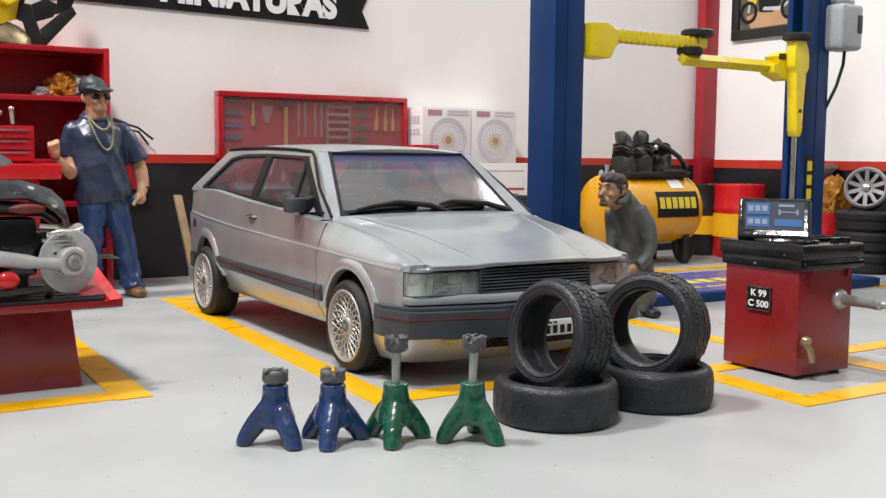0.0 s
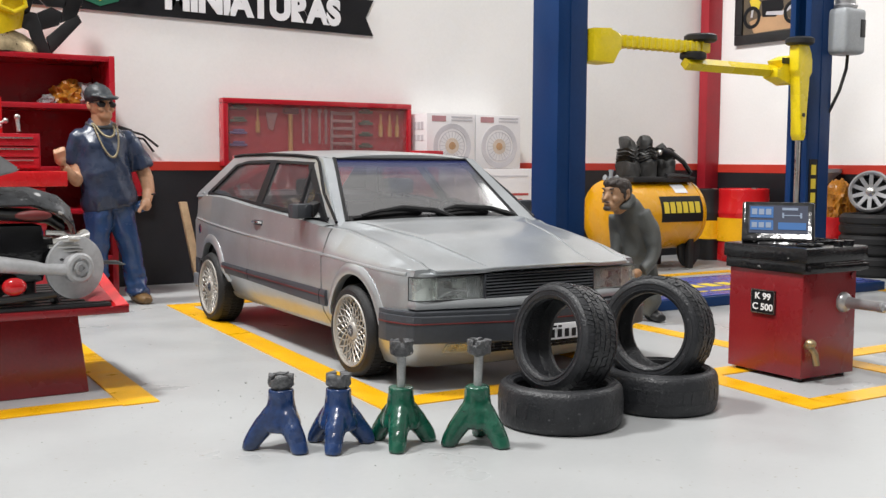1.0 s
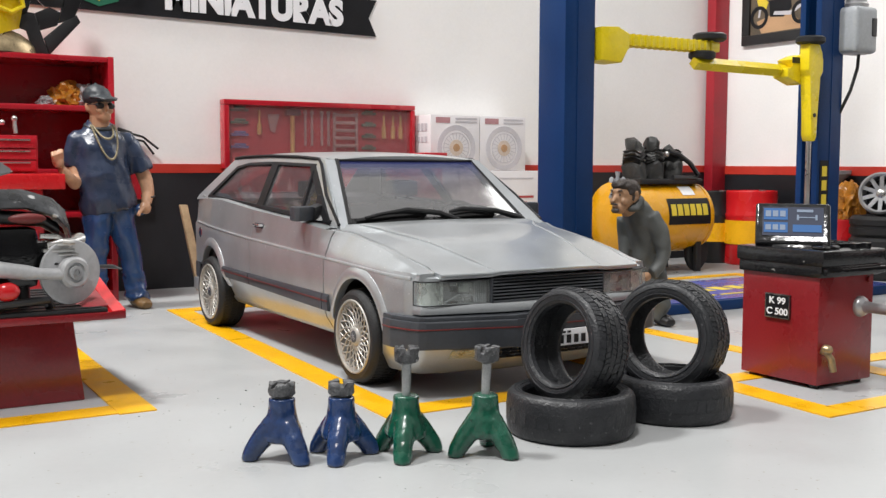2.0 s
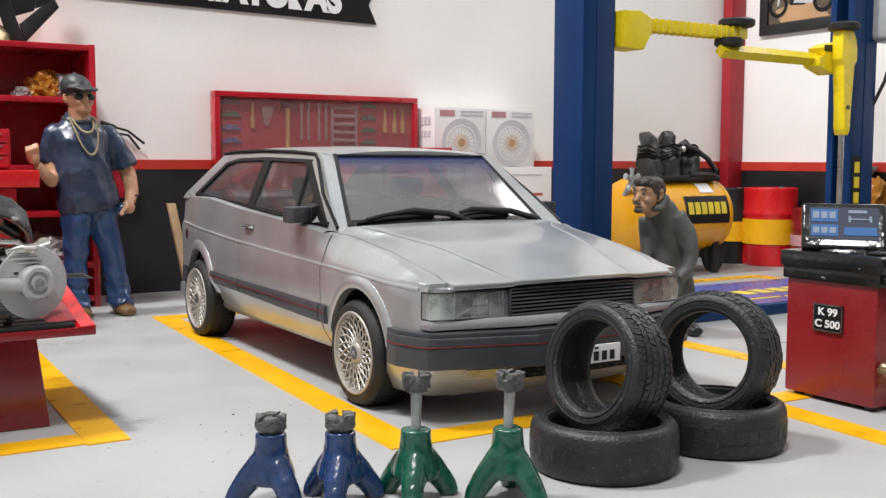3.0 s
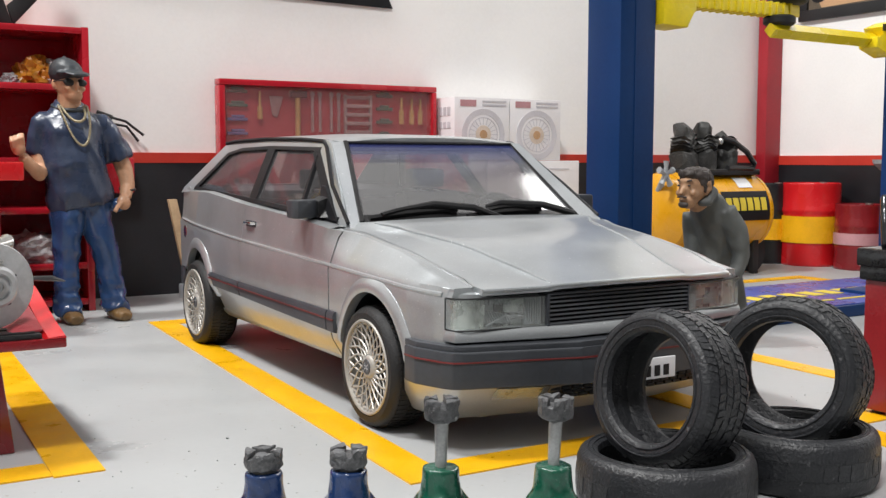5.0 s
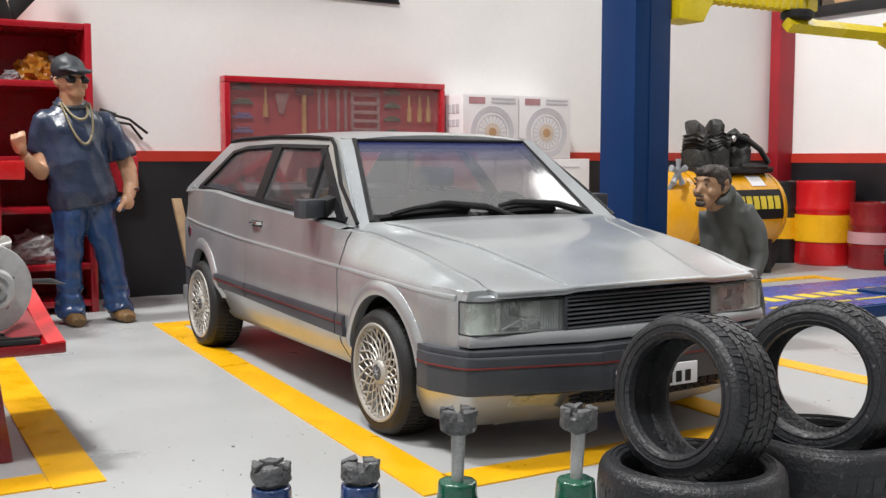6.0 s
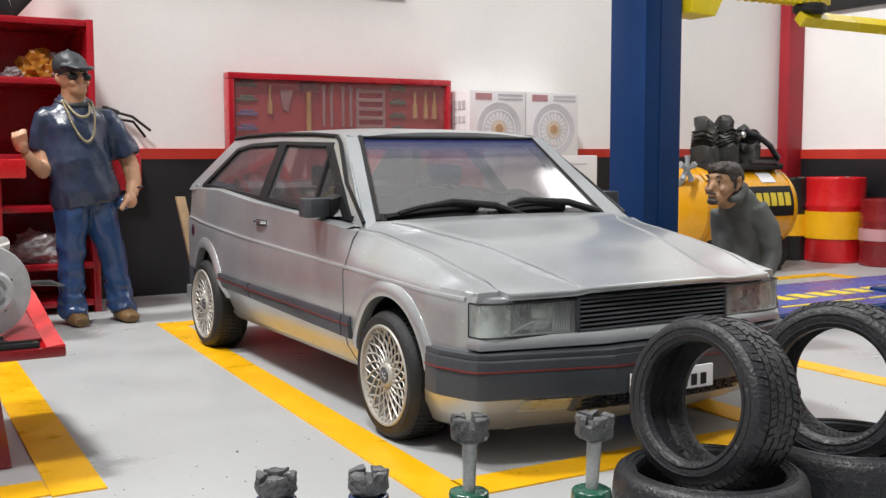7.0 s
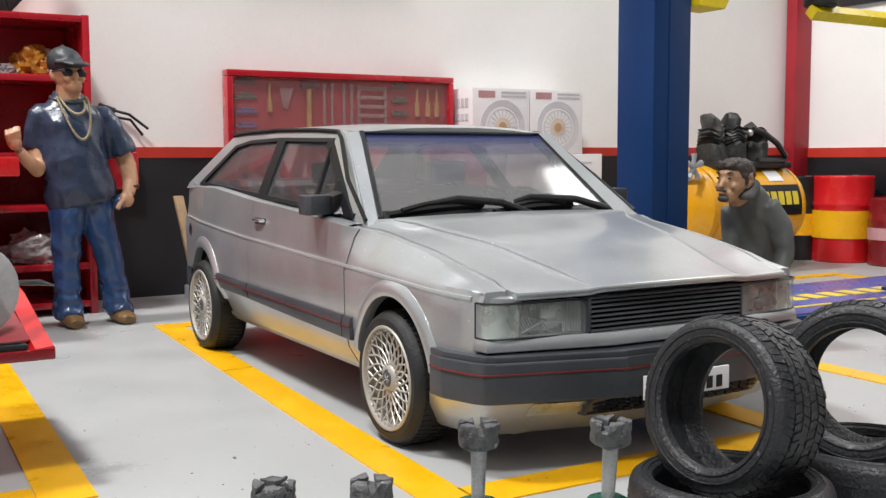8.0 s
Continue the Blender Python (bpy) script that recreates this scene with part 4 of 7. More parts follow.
    ins = [(-0.60, 0.34), (0.60, 0.34)]
    loft(bm, [[(x, y, z) for x, y in scaled(k, dy) + ins[::-1]] for k, dy, z in ((0.860, 0.215, 0.078), (0.880, 0.175, 0.092), (0.935, 0.085, 0.170), (0.972, 0.032, 0.239))])
    valance = part("valance", bm, SILVER, car, "silver lower apron")
    for s in (-1, 1):
        bm = B()
        prism(bm, [(0.166, 0.229), (0.211, 0.178), (0.27, 0.178), (0.27, 0.229)], "x", s * 0.53 - 0.095, s * 0.53 + 0.095, 0.005)
        for v in bm.verts:
            v.co.y += (abs(v.co.x) - 0.53) * 0.103
        fog = part("fog_lamp", bm, LAMP_MIRROR, valance, "rectangular clear fog lamp")
        bm = B()
        prism(bm, [(0.158, 0.231), (0.205, 0.175), (0.210, 0.175), (0.164, 0.231)], "x", s * 0.53 - 0.1, s * 0.53 + 0.1, 0.002)
        for v in bm.verts:
            v.co.y += (abs(v.co.x) - 0.53) * 0.103
        part("lens", bm, LENS, fog).visible_shadow = False
    bm = B()
    prism(bm, [(0.120, 0.240), (0.176, 0.168), (0.24, 0.168), (0.24, 0.240)], "x", -0.43, 0.43)
    low = part("lower_grille", bm, TRIM_GREY, valance, "lower air intake with rows of black slots")
    bm = B()
    for k in range(3):
        z = 0.173 + 0.021 * k
        for j in range(16):
            x = -0.42 + 0.052 * j + (0.014 if k % 2 else 0)
            y = 0.117 + (0.240 - z) * 0.78
            box(bm, (x, y - 0.003, z), (x + 0.041, y + 0.014, z + 0.0125))
    part("mesh", bm, INK_BLACK, low)
    bm = B()
    box(bm, (-0.24, 0.084, 0.226), (0.18, 0.094, 0.318), 0.003)
    plate = part("number_plate", bm, INK_WHITE, car, "white number plate with plain dark bars")
    bm = B()
    bars(bm, -0.21, 0.240, 0.15, 0.287, 7, at=0.084, thick=0.002, fill=0.6)
    bars(bm, -0.10, 0.298, 0.04, 0.309, 4, at=0.084, thick=0.002, fill=0.7)
    part("plate_marks", bm, INK_BLACK, plate)
    bm = B()
    prism(bm, [(-0.78, 3.54), (-0.815, 3.55), (-0.80, 3.68), (-0.6, 3.74), (0.6, 3.74), (0.80, 3.68), (0.815, 3.55), (0.78, 3.54)], "z", 0.27, 0.40, 0.015)
    part("rear_bumper", bm, TRIM_GREY, car)
    bm = B()
    prism(bm, [(-0.80, 3.50), (-0.83, 3.52), (-0.82, 3.68), (0.82, 3.68), (0.83, 3.52), (0.80, 3.50)], "z", 0.17, 0.27, 0.015)
    part("rear_valance", bm, SILVER, car)
    for s in (-1, 1):
        bm = B()
        box(bm, (s * 0.60 - 0.15, 3.64, 0.50), (s * 0.60 + 0.15, 3.675, 0.70), 0.01)
        part("tail_lamp", bm, TRIM_RED, car)
        bm = B()
        ball(bm, (s * (car_half(3.45, 0.61) + 0.002), 3.45, 0.605), (0.006, 0.035, 0.035), seg=12)
        part("badge", bm, CHROME, car)
    # final lines of the shell: waist width, swept nose, forward screen, and the rise of crease and waist towards the tail
    rise = ((0.20, ((0.0, 0.035), (0.20, 0.030), (0.262, 0.024), (0.41, 0.017), (0.47, 0.012), (0.57, 0.032), (0.60, 0.040), (1.2, 0.0))),
            (0.50, ((0.0, 0.035), (0.262, 0.024), (0.41, 0.017), (0.585, 0.040), (0.67, 0.038), (1.2, 0.0))),
            (1.07, ((0.0, 0.045), (0.203, 0.045), (0.345, 0.008), (0.432, 0.019), (0.600, 0.052), (0.80, 0.012), (1.2, 0.0))),
            (2.40, ((0.0, 0.050), (0.203, 0.050), (0.345, 0.040), (0.432, 0.034), (0.637, 0.057), (0.876, 0.013), (1.2, 0.0))),
            (3.50, ((0.0, 0.050), (0.203, 0.050), (0.41, 0.045), (0.668, 0.080), (0.905, 0.030), (1.2, 0.005))))
    columns = [r[0] for r in rise]
    for o in [o for o in car.children_recursive if o.type == "MESH"]:
        for v in o.data.vertices:
            x, y, z = v.co / S
            sweep = 0.10 * min(1.0, abs(x) / 0.8) ** 2 * min(1.0, max(0.0, (0.46 - y) / 0.22))
            nose = float(np.interp(y, (0.05, 0.20, 0.50, 1.0), (-0.075, -0.075, -0.01, 0.0)))
            cab = float(np.interp(y, (1.0, 1.2, 1.32, 1.78, 2.2), (0.0, -0.065, -0.07, -0.05, 0.0))) * min(1.0, max(0.0, (z - 0.78) / 0.04))
            lift = float(np.interp(y, columns, [lerp(z, r[1]) for r in rise]))
            v.co = Vector((x * 0.955, y + sweep + nose + cab, z + lift)) * S
    for s in (-1, 1):
        for yc in AXLES:
            road_wheel(car, s * 0.745, yc, s, "champagne silver cross-spoke alloy rim")
    return car


silver_hatchback()


# ---- loose tyres in front of the car ----
def loose_tyre(at, m, label, seed, R=0.275, r=0.205, w=0.215, n=64, rows=5, gap=0.16, high=0.005):
    rng = random.Random(seed)
    t = thing("loose_tyre", (0, 0, 0), label, "tyre", "loose tyres in front of the car")
    t.matrix_basis = Matrix.Translation(Vector(at) * S) @ m
    h = w / 2
    bm = B()
    lathe(bm, [(r, h * 0.72), (r + 0.004, h * 0.92), (r + 0.012, h * 0.98), (r + 0.034, h * 1.02), (R - 0.024, h), (R - 0.010, h * 0.88), (R - 0.003, h * 0.70), (R, h * 0.35), (R, -h * 0.35),
               (R - 0.003, -h * 0.70), (R - 0.010, -h * 0.88), (R - 0.024, -h), (r + 0.034, -h * 1.02), (r + 0.012, -h * 0.98), (r + 0.004, -h * 0.92), (r, -h * 0.72),
               (r + 0.010, -h * 0.66), (r + 0.030, -h * 0.62), (R - 0.028, -h * 0.5), (R - 0.024, 0), (R - 0.028, h * 0.5), (r + 0.030, h * 0.62), (r + 0.010, h * 0.66)], 72, closed=True)
    part("casing", bm, TYRE_RUBBER, t)
    bm = B()
    edges = [-0.93 + 1.86 * i / rows for i in range(rows + 1)]
    for k in range(n):
        for row in range(rows):
            z0, z1 = edges[row] + 0.03, edges[row + 1] - 0.03
            sh = (0.5 if row % 2 else -0.5) * (1.6 if gap > 0.1 else 0.5)
            a = 2 * math.pi * (k + 0.41 * row + rng.uniform(-0.05, 0.05)) / n
            half = math.pi / n * (1 - gap) * rng.uniform(0.80, 1.12)
            top = R + high + rng.uniform(-0.004, 0.001) * (1 if gap > 0.1 else 0.1)
            ring = []
            for rr in (R - 0.012, top):
                for da, z in ((-half, z0), (half, z0), (half, z1), (-half, z1)):
                    aa = a + da + sh * (z - (z0 + z1) / 2) * (11.0 if gap > 0.1 else 4.0) / n
                    k_r = rr - 0.016 * max(0.0, (abs(z) - 0.62) / 0.32) ** 2
                    ring.append(bm.verts.new((k_r * math.cos(aa), k_r * math.sin(aa), z * h)))
            for q in ((4, 5, 6, 7), (0, 1, 5, 4), (1, 2, 6, 5), (2, 3, 7, 6), (3, 0, 4, 7)):
                bm.faces.new([ring[i] for i in q])
    part("tread", bm, TYRE_RUBBER, t, flat=True)
    bm = B()
    for z in (h * 1.018, -h * 1.018):
        lathe(bm, [(R - 0.036 + 0.003 * math.cos(a), z + 0.003 * math.sin(a)) for a in [2 * math.pi * k / 6 for k in range(6)]], 60, closed=True)
        lathe(bm, [(r + 0.018 + 0.003 * math.cos(a), z * 0.985 + 0.003 * math.sin(a)) for a in [2 * math.pi * k / 6 for k in range(6)]], 60, closed=True)
    part("sidewall_ridge", bm, TYRE_RUBBER, t)
    resize(t, 1.05, 1.05, 1.05)
    return t


def lean(heading, tip):
    """The axle points level along the heading, then tips."""
    return Matrix.Rotation(radians(heading), 4, "Z") @ Matrix.Rotation(radians(90 - tip), 4, "Y")


loose_tyre((0.565, -0.620, 0.098), Matrix.Rotation(0.4, 4, "Z"), "dusty black rubber tyre lying flat on the white floor", 1, w=0.186, n=30, rows=3, gap=0.05, high=0.0015)
loose_tyre((1.190, -0.610, 0.098), Matrix.Rotation(1.4, 4, "Z"), "black rubber tyre lying flat beside another tyre", 2, R=0.272, w=0.186, n=34, rows=3, gap=0.045, high=0.002)
loose_tyre((0.635, -0.550, 0.375), lean(186, 9), "worn black rubber tyre leaning upright in a flat tyre", 3, R=0.248, r=0.172, w=0.205, n=64, rows=6, gap=0.16, high=0.0045)
loose_tyre((1.235, -0.545, 0.370), lean(202, 6), "black rubber tyre standing upright on a flat tyre", 4, R=0.254, r=0.172, w=0.21, n=64, rows=6, gap=0.16, high=0.0045)


# ---- grit on the floor ----
def grit():
    rng = random.Random(77)
    bm = B()
    for k in range(110):
        x, y = (rng.gauss(-0.55, 0.28), rng.gauss(0.55, 0.45)) if k < 42 else (rng.uniform(-1.6, 2.4), rng.uniform(-1.3, 2.6))
        w = rng.uniform(0.0014, 0.0034) * (1.9 if k % 37 == 0 else 1.0)
        box(bm, (-w, -w * 0.7, -0.0005), (w, w * 0.7, w * 0.8), m=Matrix.Translation((x, y, 0.0004)) @ Matrix.Rotation(rng.uniform(0, 6.28), 4, "Z") @ Matrix.Shear("XZ", 4, (rng.uniform(-0.5, 0.5), 0)))
    tagged(part("grit", bm, POST_STEEL), "fine dark grit strewn on the white floor", "grit", kind="stuff")


grit()


# ---- jack stands ----
def crown(bm, x, y, r, z0, z1):
    """Four teeth left between two crossing notches."""
    for k in range(4):
        a0 = math.pi / 2 * k + 0.35
        arc = [a0 + (math.pi / 2 - 0.30) * i / 4 for i in range(5)]
        pts = [(x + r * math.cos(a), y + r * math.sin(a)) for a in arc] + [(x + 0.30 * r * math.cos(a0 + 0.6), y + 0.30 * r * math.sin(a0 + 0.6))]
        prism(bm, pts, "z", z0, z1, 0.004)


def jack_stand(at, turn, paint, label, tall, group):
    st = thing("jack_stand", (*at, 0, turn), label, "jack stand", group)
    top = 0.225
    # one casting: a stout neck that spreads into three rounded legs with low arches between them
    b = B()
    n = 24
    loft(b, [[(r * math.cos(a), r * math.sin(a), z) for a in [2 * math.pi * k / n for k in range(n)]] for z, r in ((0.064, 0.056), (0.072, 0.078), (0.095, 0.080), (0.125, 0.069), (0.155, 0.058), (0.19, 0.0525), (top - 0.004, 0.0515), (top, 0.0495))])
    for k in range(3):
        c, s = math.cos(radians(120 * k)), math.sin(radians(120 * k))
        tube(b, [(r * c, r * s, z) for r, z in ((0.012, 0.160), (0.042, 0.120), (0.074, 0.080), (0.100, 0.050), (0.118, 0.024), (0.126, -0.012))], [0.036, 0.042, 0.042, 0.038, 0.036, 0.036], 14)
    bmesh.ops.bisect_plane(b, geom=b.verts[:] + b.edges[:] + b.faces[:], plane_co=(0, 0, 0.001), plane_no=(0, 0, 1), clear_inner=True)
    bmesh.ops.holes_fill(b, edges=[e for e in b.edges if e.is_boundary])
    bm = B()
    absorb(bm, melt(b, 0.006, lambda v: 0.0016 * noise.noise(v * 38), 7), 0)
    low = min(v.co.z for v in bm.verts)
    for v in bm.verts:
        v.co.z = top + (v.co.z - top) * top / (top - low)
    part("base", bm, paint, st, angle=180)
    bm = B()
    if tall:
        rod(bm, (0, 0, top - 0.02), (0.006, 0.003, 0.356), 0.0155, 0.0195, 14)
        part("post", bm, POST_STEEL, st, "bare grey steel post")
        bm = B()
        z0, r = 0.352, 0.047
        n = 20
        ring = lambda rr, z: [(0.006 + rr * math.cos(a), 0.003 + rr * math.sin(a), z) for a in [2 * math.pi * k / n for k in range(n)]]  # noqa: E731
        loft(bm, [ring(0.022, z0 - 0.012), ring(r * 0.94, z0 - 0.002), ring(r, z0 + 0.006), ring(r * 1.02, z0 + 0.028), ring(r * 0.92, z0 + 0.032)])
        crown(bm, 0.006, 0.003, r * 1.04, z0 + 0.026, z0 + 0.050)
    else:
        rod(bm, (0, 0, top - 0.004), (0, 0, top + 0.012), 0.037, seg=20)
        part("collar", bm, BLACK, st)
        bm = B()
        n, r = 20, 0.050
        ring = lambda rr, z: [(rr * math.cos(a), rr * math.sin(a), z) for a in [2 * math.pi * k / n for k in range(n)]]  # noqa: E731
        loft(bm, [ring(r * 0.92, top + 0.008), ring(r, top + 0.014), ring(r, top + 0.034), ring(r * 0.93, top + 0.038)])
        crown(bm, 0.0, 0.0, r * 1.02, top + 0.032, top + 0.054)
    bmesh.ops.subdivide_edges(bm, edges=bm.edges, cuts=1, use_grid_fill=True)
    for v in bm.verts:
        v.co += Vector((noise.noise(v.co * 60), noise.noise(v.co * 60 + Vector((9, 0, 0))), noise.noise(v.co * 60 + Vector((0, 9, 0))))) * 0.006
    part("saddle", bm, WORN_STEEL, st, "chipped bare steel notched saddle")
    resize(st, 1.05, 1.05, 1.12)
    return st


jack_stand((-0.714, -0.360), 282, STAND_BLUE, "short blue enamelled jack stand with a notched steel saddle", False, "jack stands on the floor")
jack_stand((-0.498, -0.463), 234, STAND_BLUE, "short blue enamelled jack stand with chipped steel saddle", False, "jack stands on the floor")
jack_stand((-0.258, -0.574), 234, STAND_GREEN, "green enamelled jack stand with its steel post raised", True, "jack stands on the floor")
jack_stand((0.032, -0.724), 290, STAND_GREEN, "glossy green jack stand with its steel post raised", True, "jack stands on the floor")


# ---- wheel balancer ----
def wheel_balancer():
    wb = thing("wheel_balancer", (2.225, -0.62, 0), "dark red wheel balancer with a black tray and tilted display", "wheel balancer")
    bm = B()
    box(bm, (0, 0, 0.022), (0.45, 0.46, 0.61), 0.008)
    part("cabinet", bm, DARK_RED, wb, "dark red painted cabinet")
    for x, y in ((0.05, 0.05), (0.40, 0.05), (0.05, 0.41), (0.40, 0.41)):
        bm = B()
        rod(bm, (x, y, 0), (x, y, 0.03), 0.025)
        part("foot", bm, BLACK, wb)
    bm = B()
    box(bm, (-0.015, -0.02, 0.60), (0.485, 0.48, 0.665), 0.012)
    box(bm, (-0.025, -0.035, 0.662), (0.495, 0.49, 0.745), 0.014)
    part("tray", bm, SATIN_BLACK, wb, "black weight tray")
    for k in range(6):
        bm = B()
        x = 0.20 + 0.054 * k
        box(bm, (x, 0.09, 0.742), (x + 0.010, 0.475, 0.768), 0.003)
        part("tray_divider", bm, GLOSS_BLACK, wb)
    for y in (0.09, 0.21, 0.34, 0.468):
        bm = B()
        box(bm, (0.20, y, 0.742), (0.48, y + 0.010, 0.767), 0.003)
        part("tray_divider", bm, GLOSS_BLACK, wb)
    bm = B()
    box(bm, (-0.012, -0.050, 0.615), (0.478, -0.028, 0.652), 0.006)
    part("tray_lip", bm, GLOSS_BLACK, wb)
    for x in (0.33, 0.42):
        bm = B()
        rod(bm, (x, 0.03, 0.745), (x, 0.03, 0.772), 0.025)
        part("tray_knob", bm, GLOSS_BLACK, wb)
    for x in (0.05, 0.13):
        bm = B()
        box(bm, (x, 0.02, 0.744), (x + 0.06, 0.09, 0.764), 0.01)
        part("key_pad", bm, GLOSS_BLACK, wb)
    m = Matrix.Translation((0.12, 0.25, 0.750)) @ Matrix.Rotation(radians(-52), 4, "Z") @ Matrix.Rotation(radians(-32), 4, "X") @ Matrix.Diagonal((1, 1, 1.28, 1))
    bm = B()
    box(bm, (-0.185, -0.022, 0.0), (0.185, 0.035, 0.205), 0.020, 4, m=m)
    box(bm, (-0.10, -0.01, -0.03), (0.10, 0.05, 0.03), 0.012, m=m)
    dis = part("display_housing", bm, GLOSS_BLACK, wb, "glossy black rounded display housing")
    bm = B()
    box(bm, (-0.150, -0.026, 0.038), (0.150, -0.021, 0.180), m=m)
    screen = part("display", bm, DISPLAY_DARK, dis, "dark display with blue fields and pale figures")
    for z0, z1 in ((0.115, 0.172), (0.052, 0.102)):
        bm = B()
        box(bm, (-0.143, -0.029, z0), (-0.025, -0.025, z1), m=m)
        part("display_field", bm, DISPLAY_BLUE, screen)
    for k in range(3):
        for z0, z1 in ((0.130, 0.160), (0.064, 0.090)):
            bm = B()
            box(bm, (-0.135 + 0.036 * k, -0.031, z0), (-0.108 + 0.036 * k, -0.028, z1), m=m)
            part("display_digit", bm, DISPLAY_PALE, screen)
    bm = B()
    box(bm, (0.02, -0.029, 0.155), (0.10, -0.025, 0.168), m=m)
    box(bm, (0.02, -0.029, 0.115), (0.03, -0.025, 0.142), m=m)
    box(bm, (0.11, -0.029, 0.115), (0.12, -0.025, 0.142), m=m)
    box(bm, (0.03, -0.029, 0.126), (0.11, -0.025, 0.131), m=m)
    part("display_axle", bm, DISPLAY_PALE, screen)
    bm = B()
    box(bm, (0.0, -0.029, 0.056), (0.14, -0.025, 0.092), m=m)
    part("display_bar", bm, DISPLAY_BLUE, screen)
    # plate with the type marking, on the face towards the car
    bm = B()
    box(bm, (-0.010, 0.160, 0.355), (0.002, 0.308, 0.490), 0.002)
    plate = part("type_plate", bm, INK_BLACK, wb, "black type plate lettered K 99 C 500")
    bm = B()
    for y0, y1, z0, z1 in ((0.160, 0.308, 0.484, 0.490), (0.160, 0.308, 0.355, 0.361), (0.160, 0.165, 0.355, 0.490), (0.303, 0.308, 0.355, 0.490)):
        box(bm, (-0.013, y0, z0), (-0.009, y1, z1))
    part("plate_rim", bm, STEEL, plate)
    face = Matrix(((0, 0, -1, -0.012), (-1, 0, 0, 0.234), (0, 1, 0, 0), (0, 0, 0, 1)))
    for txt, z in (("K 99", 0.452), ("C 500", 0.392)):
        lettering("type_letters", txt, 0.052, INK_WHITE, plate, Matrix.Translation((0, 0, z)) @ face, depth=0.001, bold=0.0012)
    # spindle
    mm = Matrix.Translation((0.335, 0.0, 0.43)) @ Matrix.Rotation(radians(90), 4, "X")
    bm = B()
    lathe(bm, [(0.0, -0.01), (0.056, -0.01), (0.058, 0.01), (0.050, 0.025), (0.033, 0.035), (0.030, 0.06), (0.028, 0.20), (0.031, 0.205), (0.031, 0.235), (0.02, 0.245), (0.017, 0.30), (0.0, 0.30)], 32, mm)
    part("spindle", bm, GREY_METAL, wb, "bright steel wheel spindle")
    bm = B()
    lathe(bm, [(0.0, 0.298), (0.016, 0.298), (0.016, 0.345), (0.011, 0.35), (0.011, 0.335), (0.0, 0.335)], 20, mm)
    part("spindle_tip", bm, BLACK, wb)
    bm = B()
    rod(bm, (0.405, 0.004, 0.575), (0.405, -0.012, 0.575), 0.018)
    part("lock_button", bm, DARK_RED, wb)
    bm = B()
    tube(bm, [(0.035, 0.01, 0.205), (0.035, -0.03, 0.203), (0.048, -0.045, 0.17), (0.060, -0.05, 0.105)], [0.016, 0.018, 0.018, 0.017], 12)
    ball(bm, (0.033, -0.030, 0.222), (0.031, 0.028, 0.027), seg=14)
    part("drain_pipe", bm, BRASS, wb, "tarnished brass drain pipe")
    resize(wb, 1, 1.14, 1)


wheel_balancer()


# ---- figurines ----
def folds(v, size, deep, tilt=(1, 1, 1)):
    """Ridged folds of cloth: sharp crests between soft hollows."""
    p = Vector((v.x * tilt[0], v.y * tilt[1], v.z * tilt[2])) * size
    return deep * (0.5 - 2.0 * abs(noise.noise(p)) + 0.5 * noise.noise(p * 2.3 + Vector((5, 1, 2))))


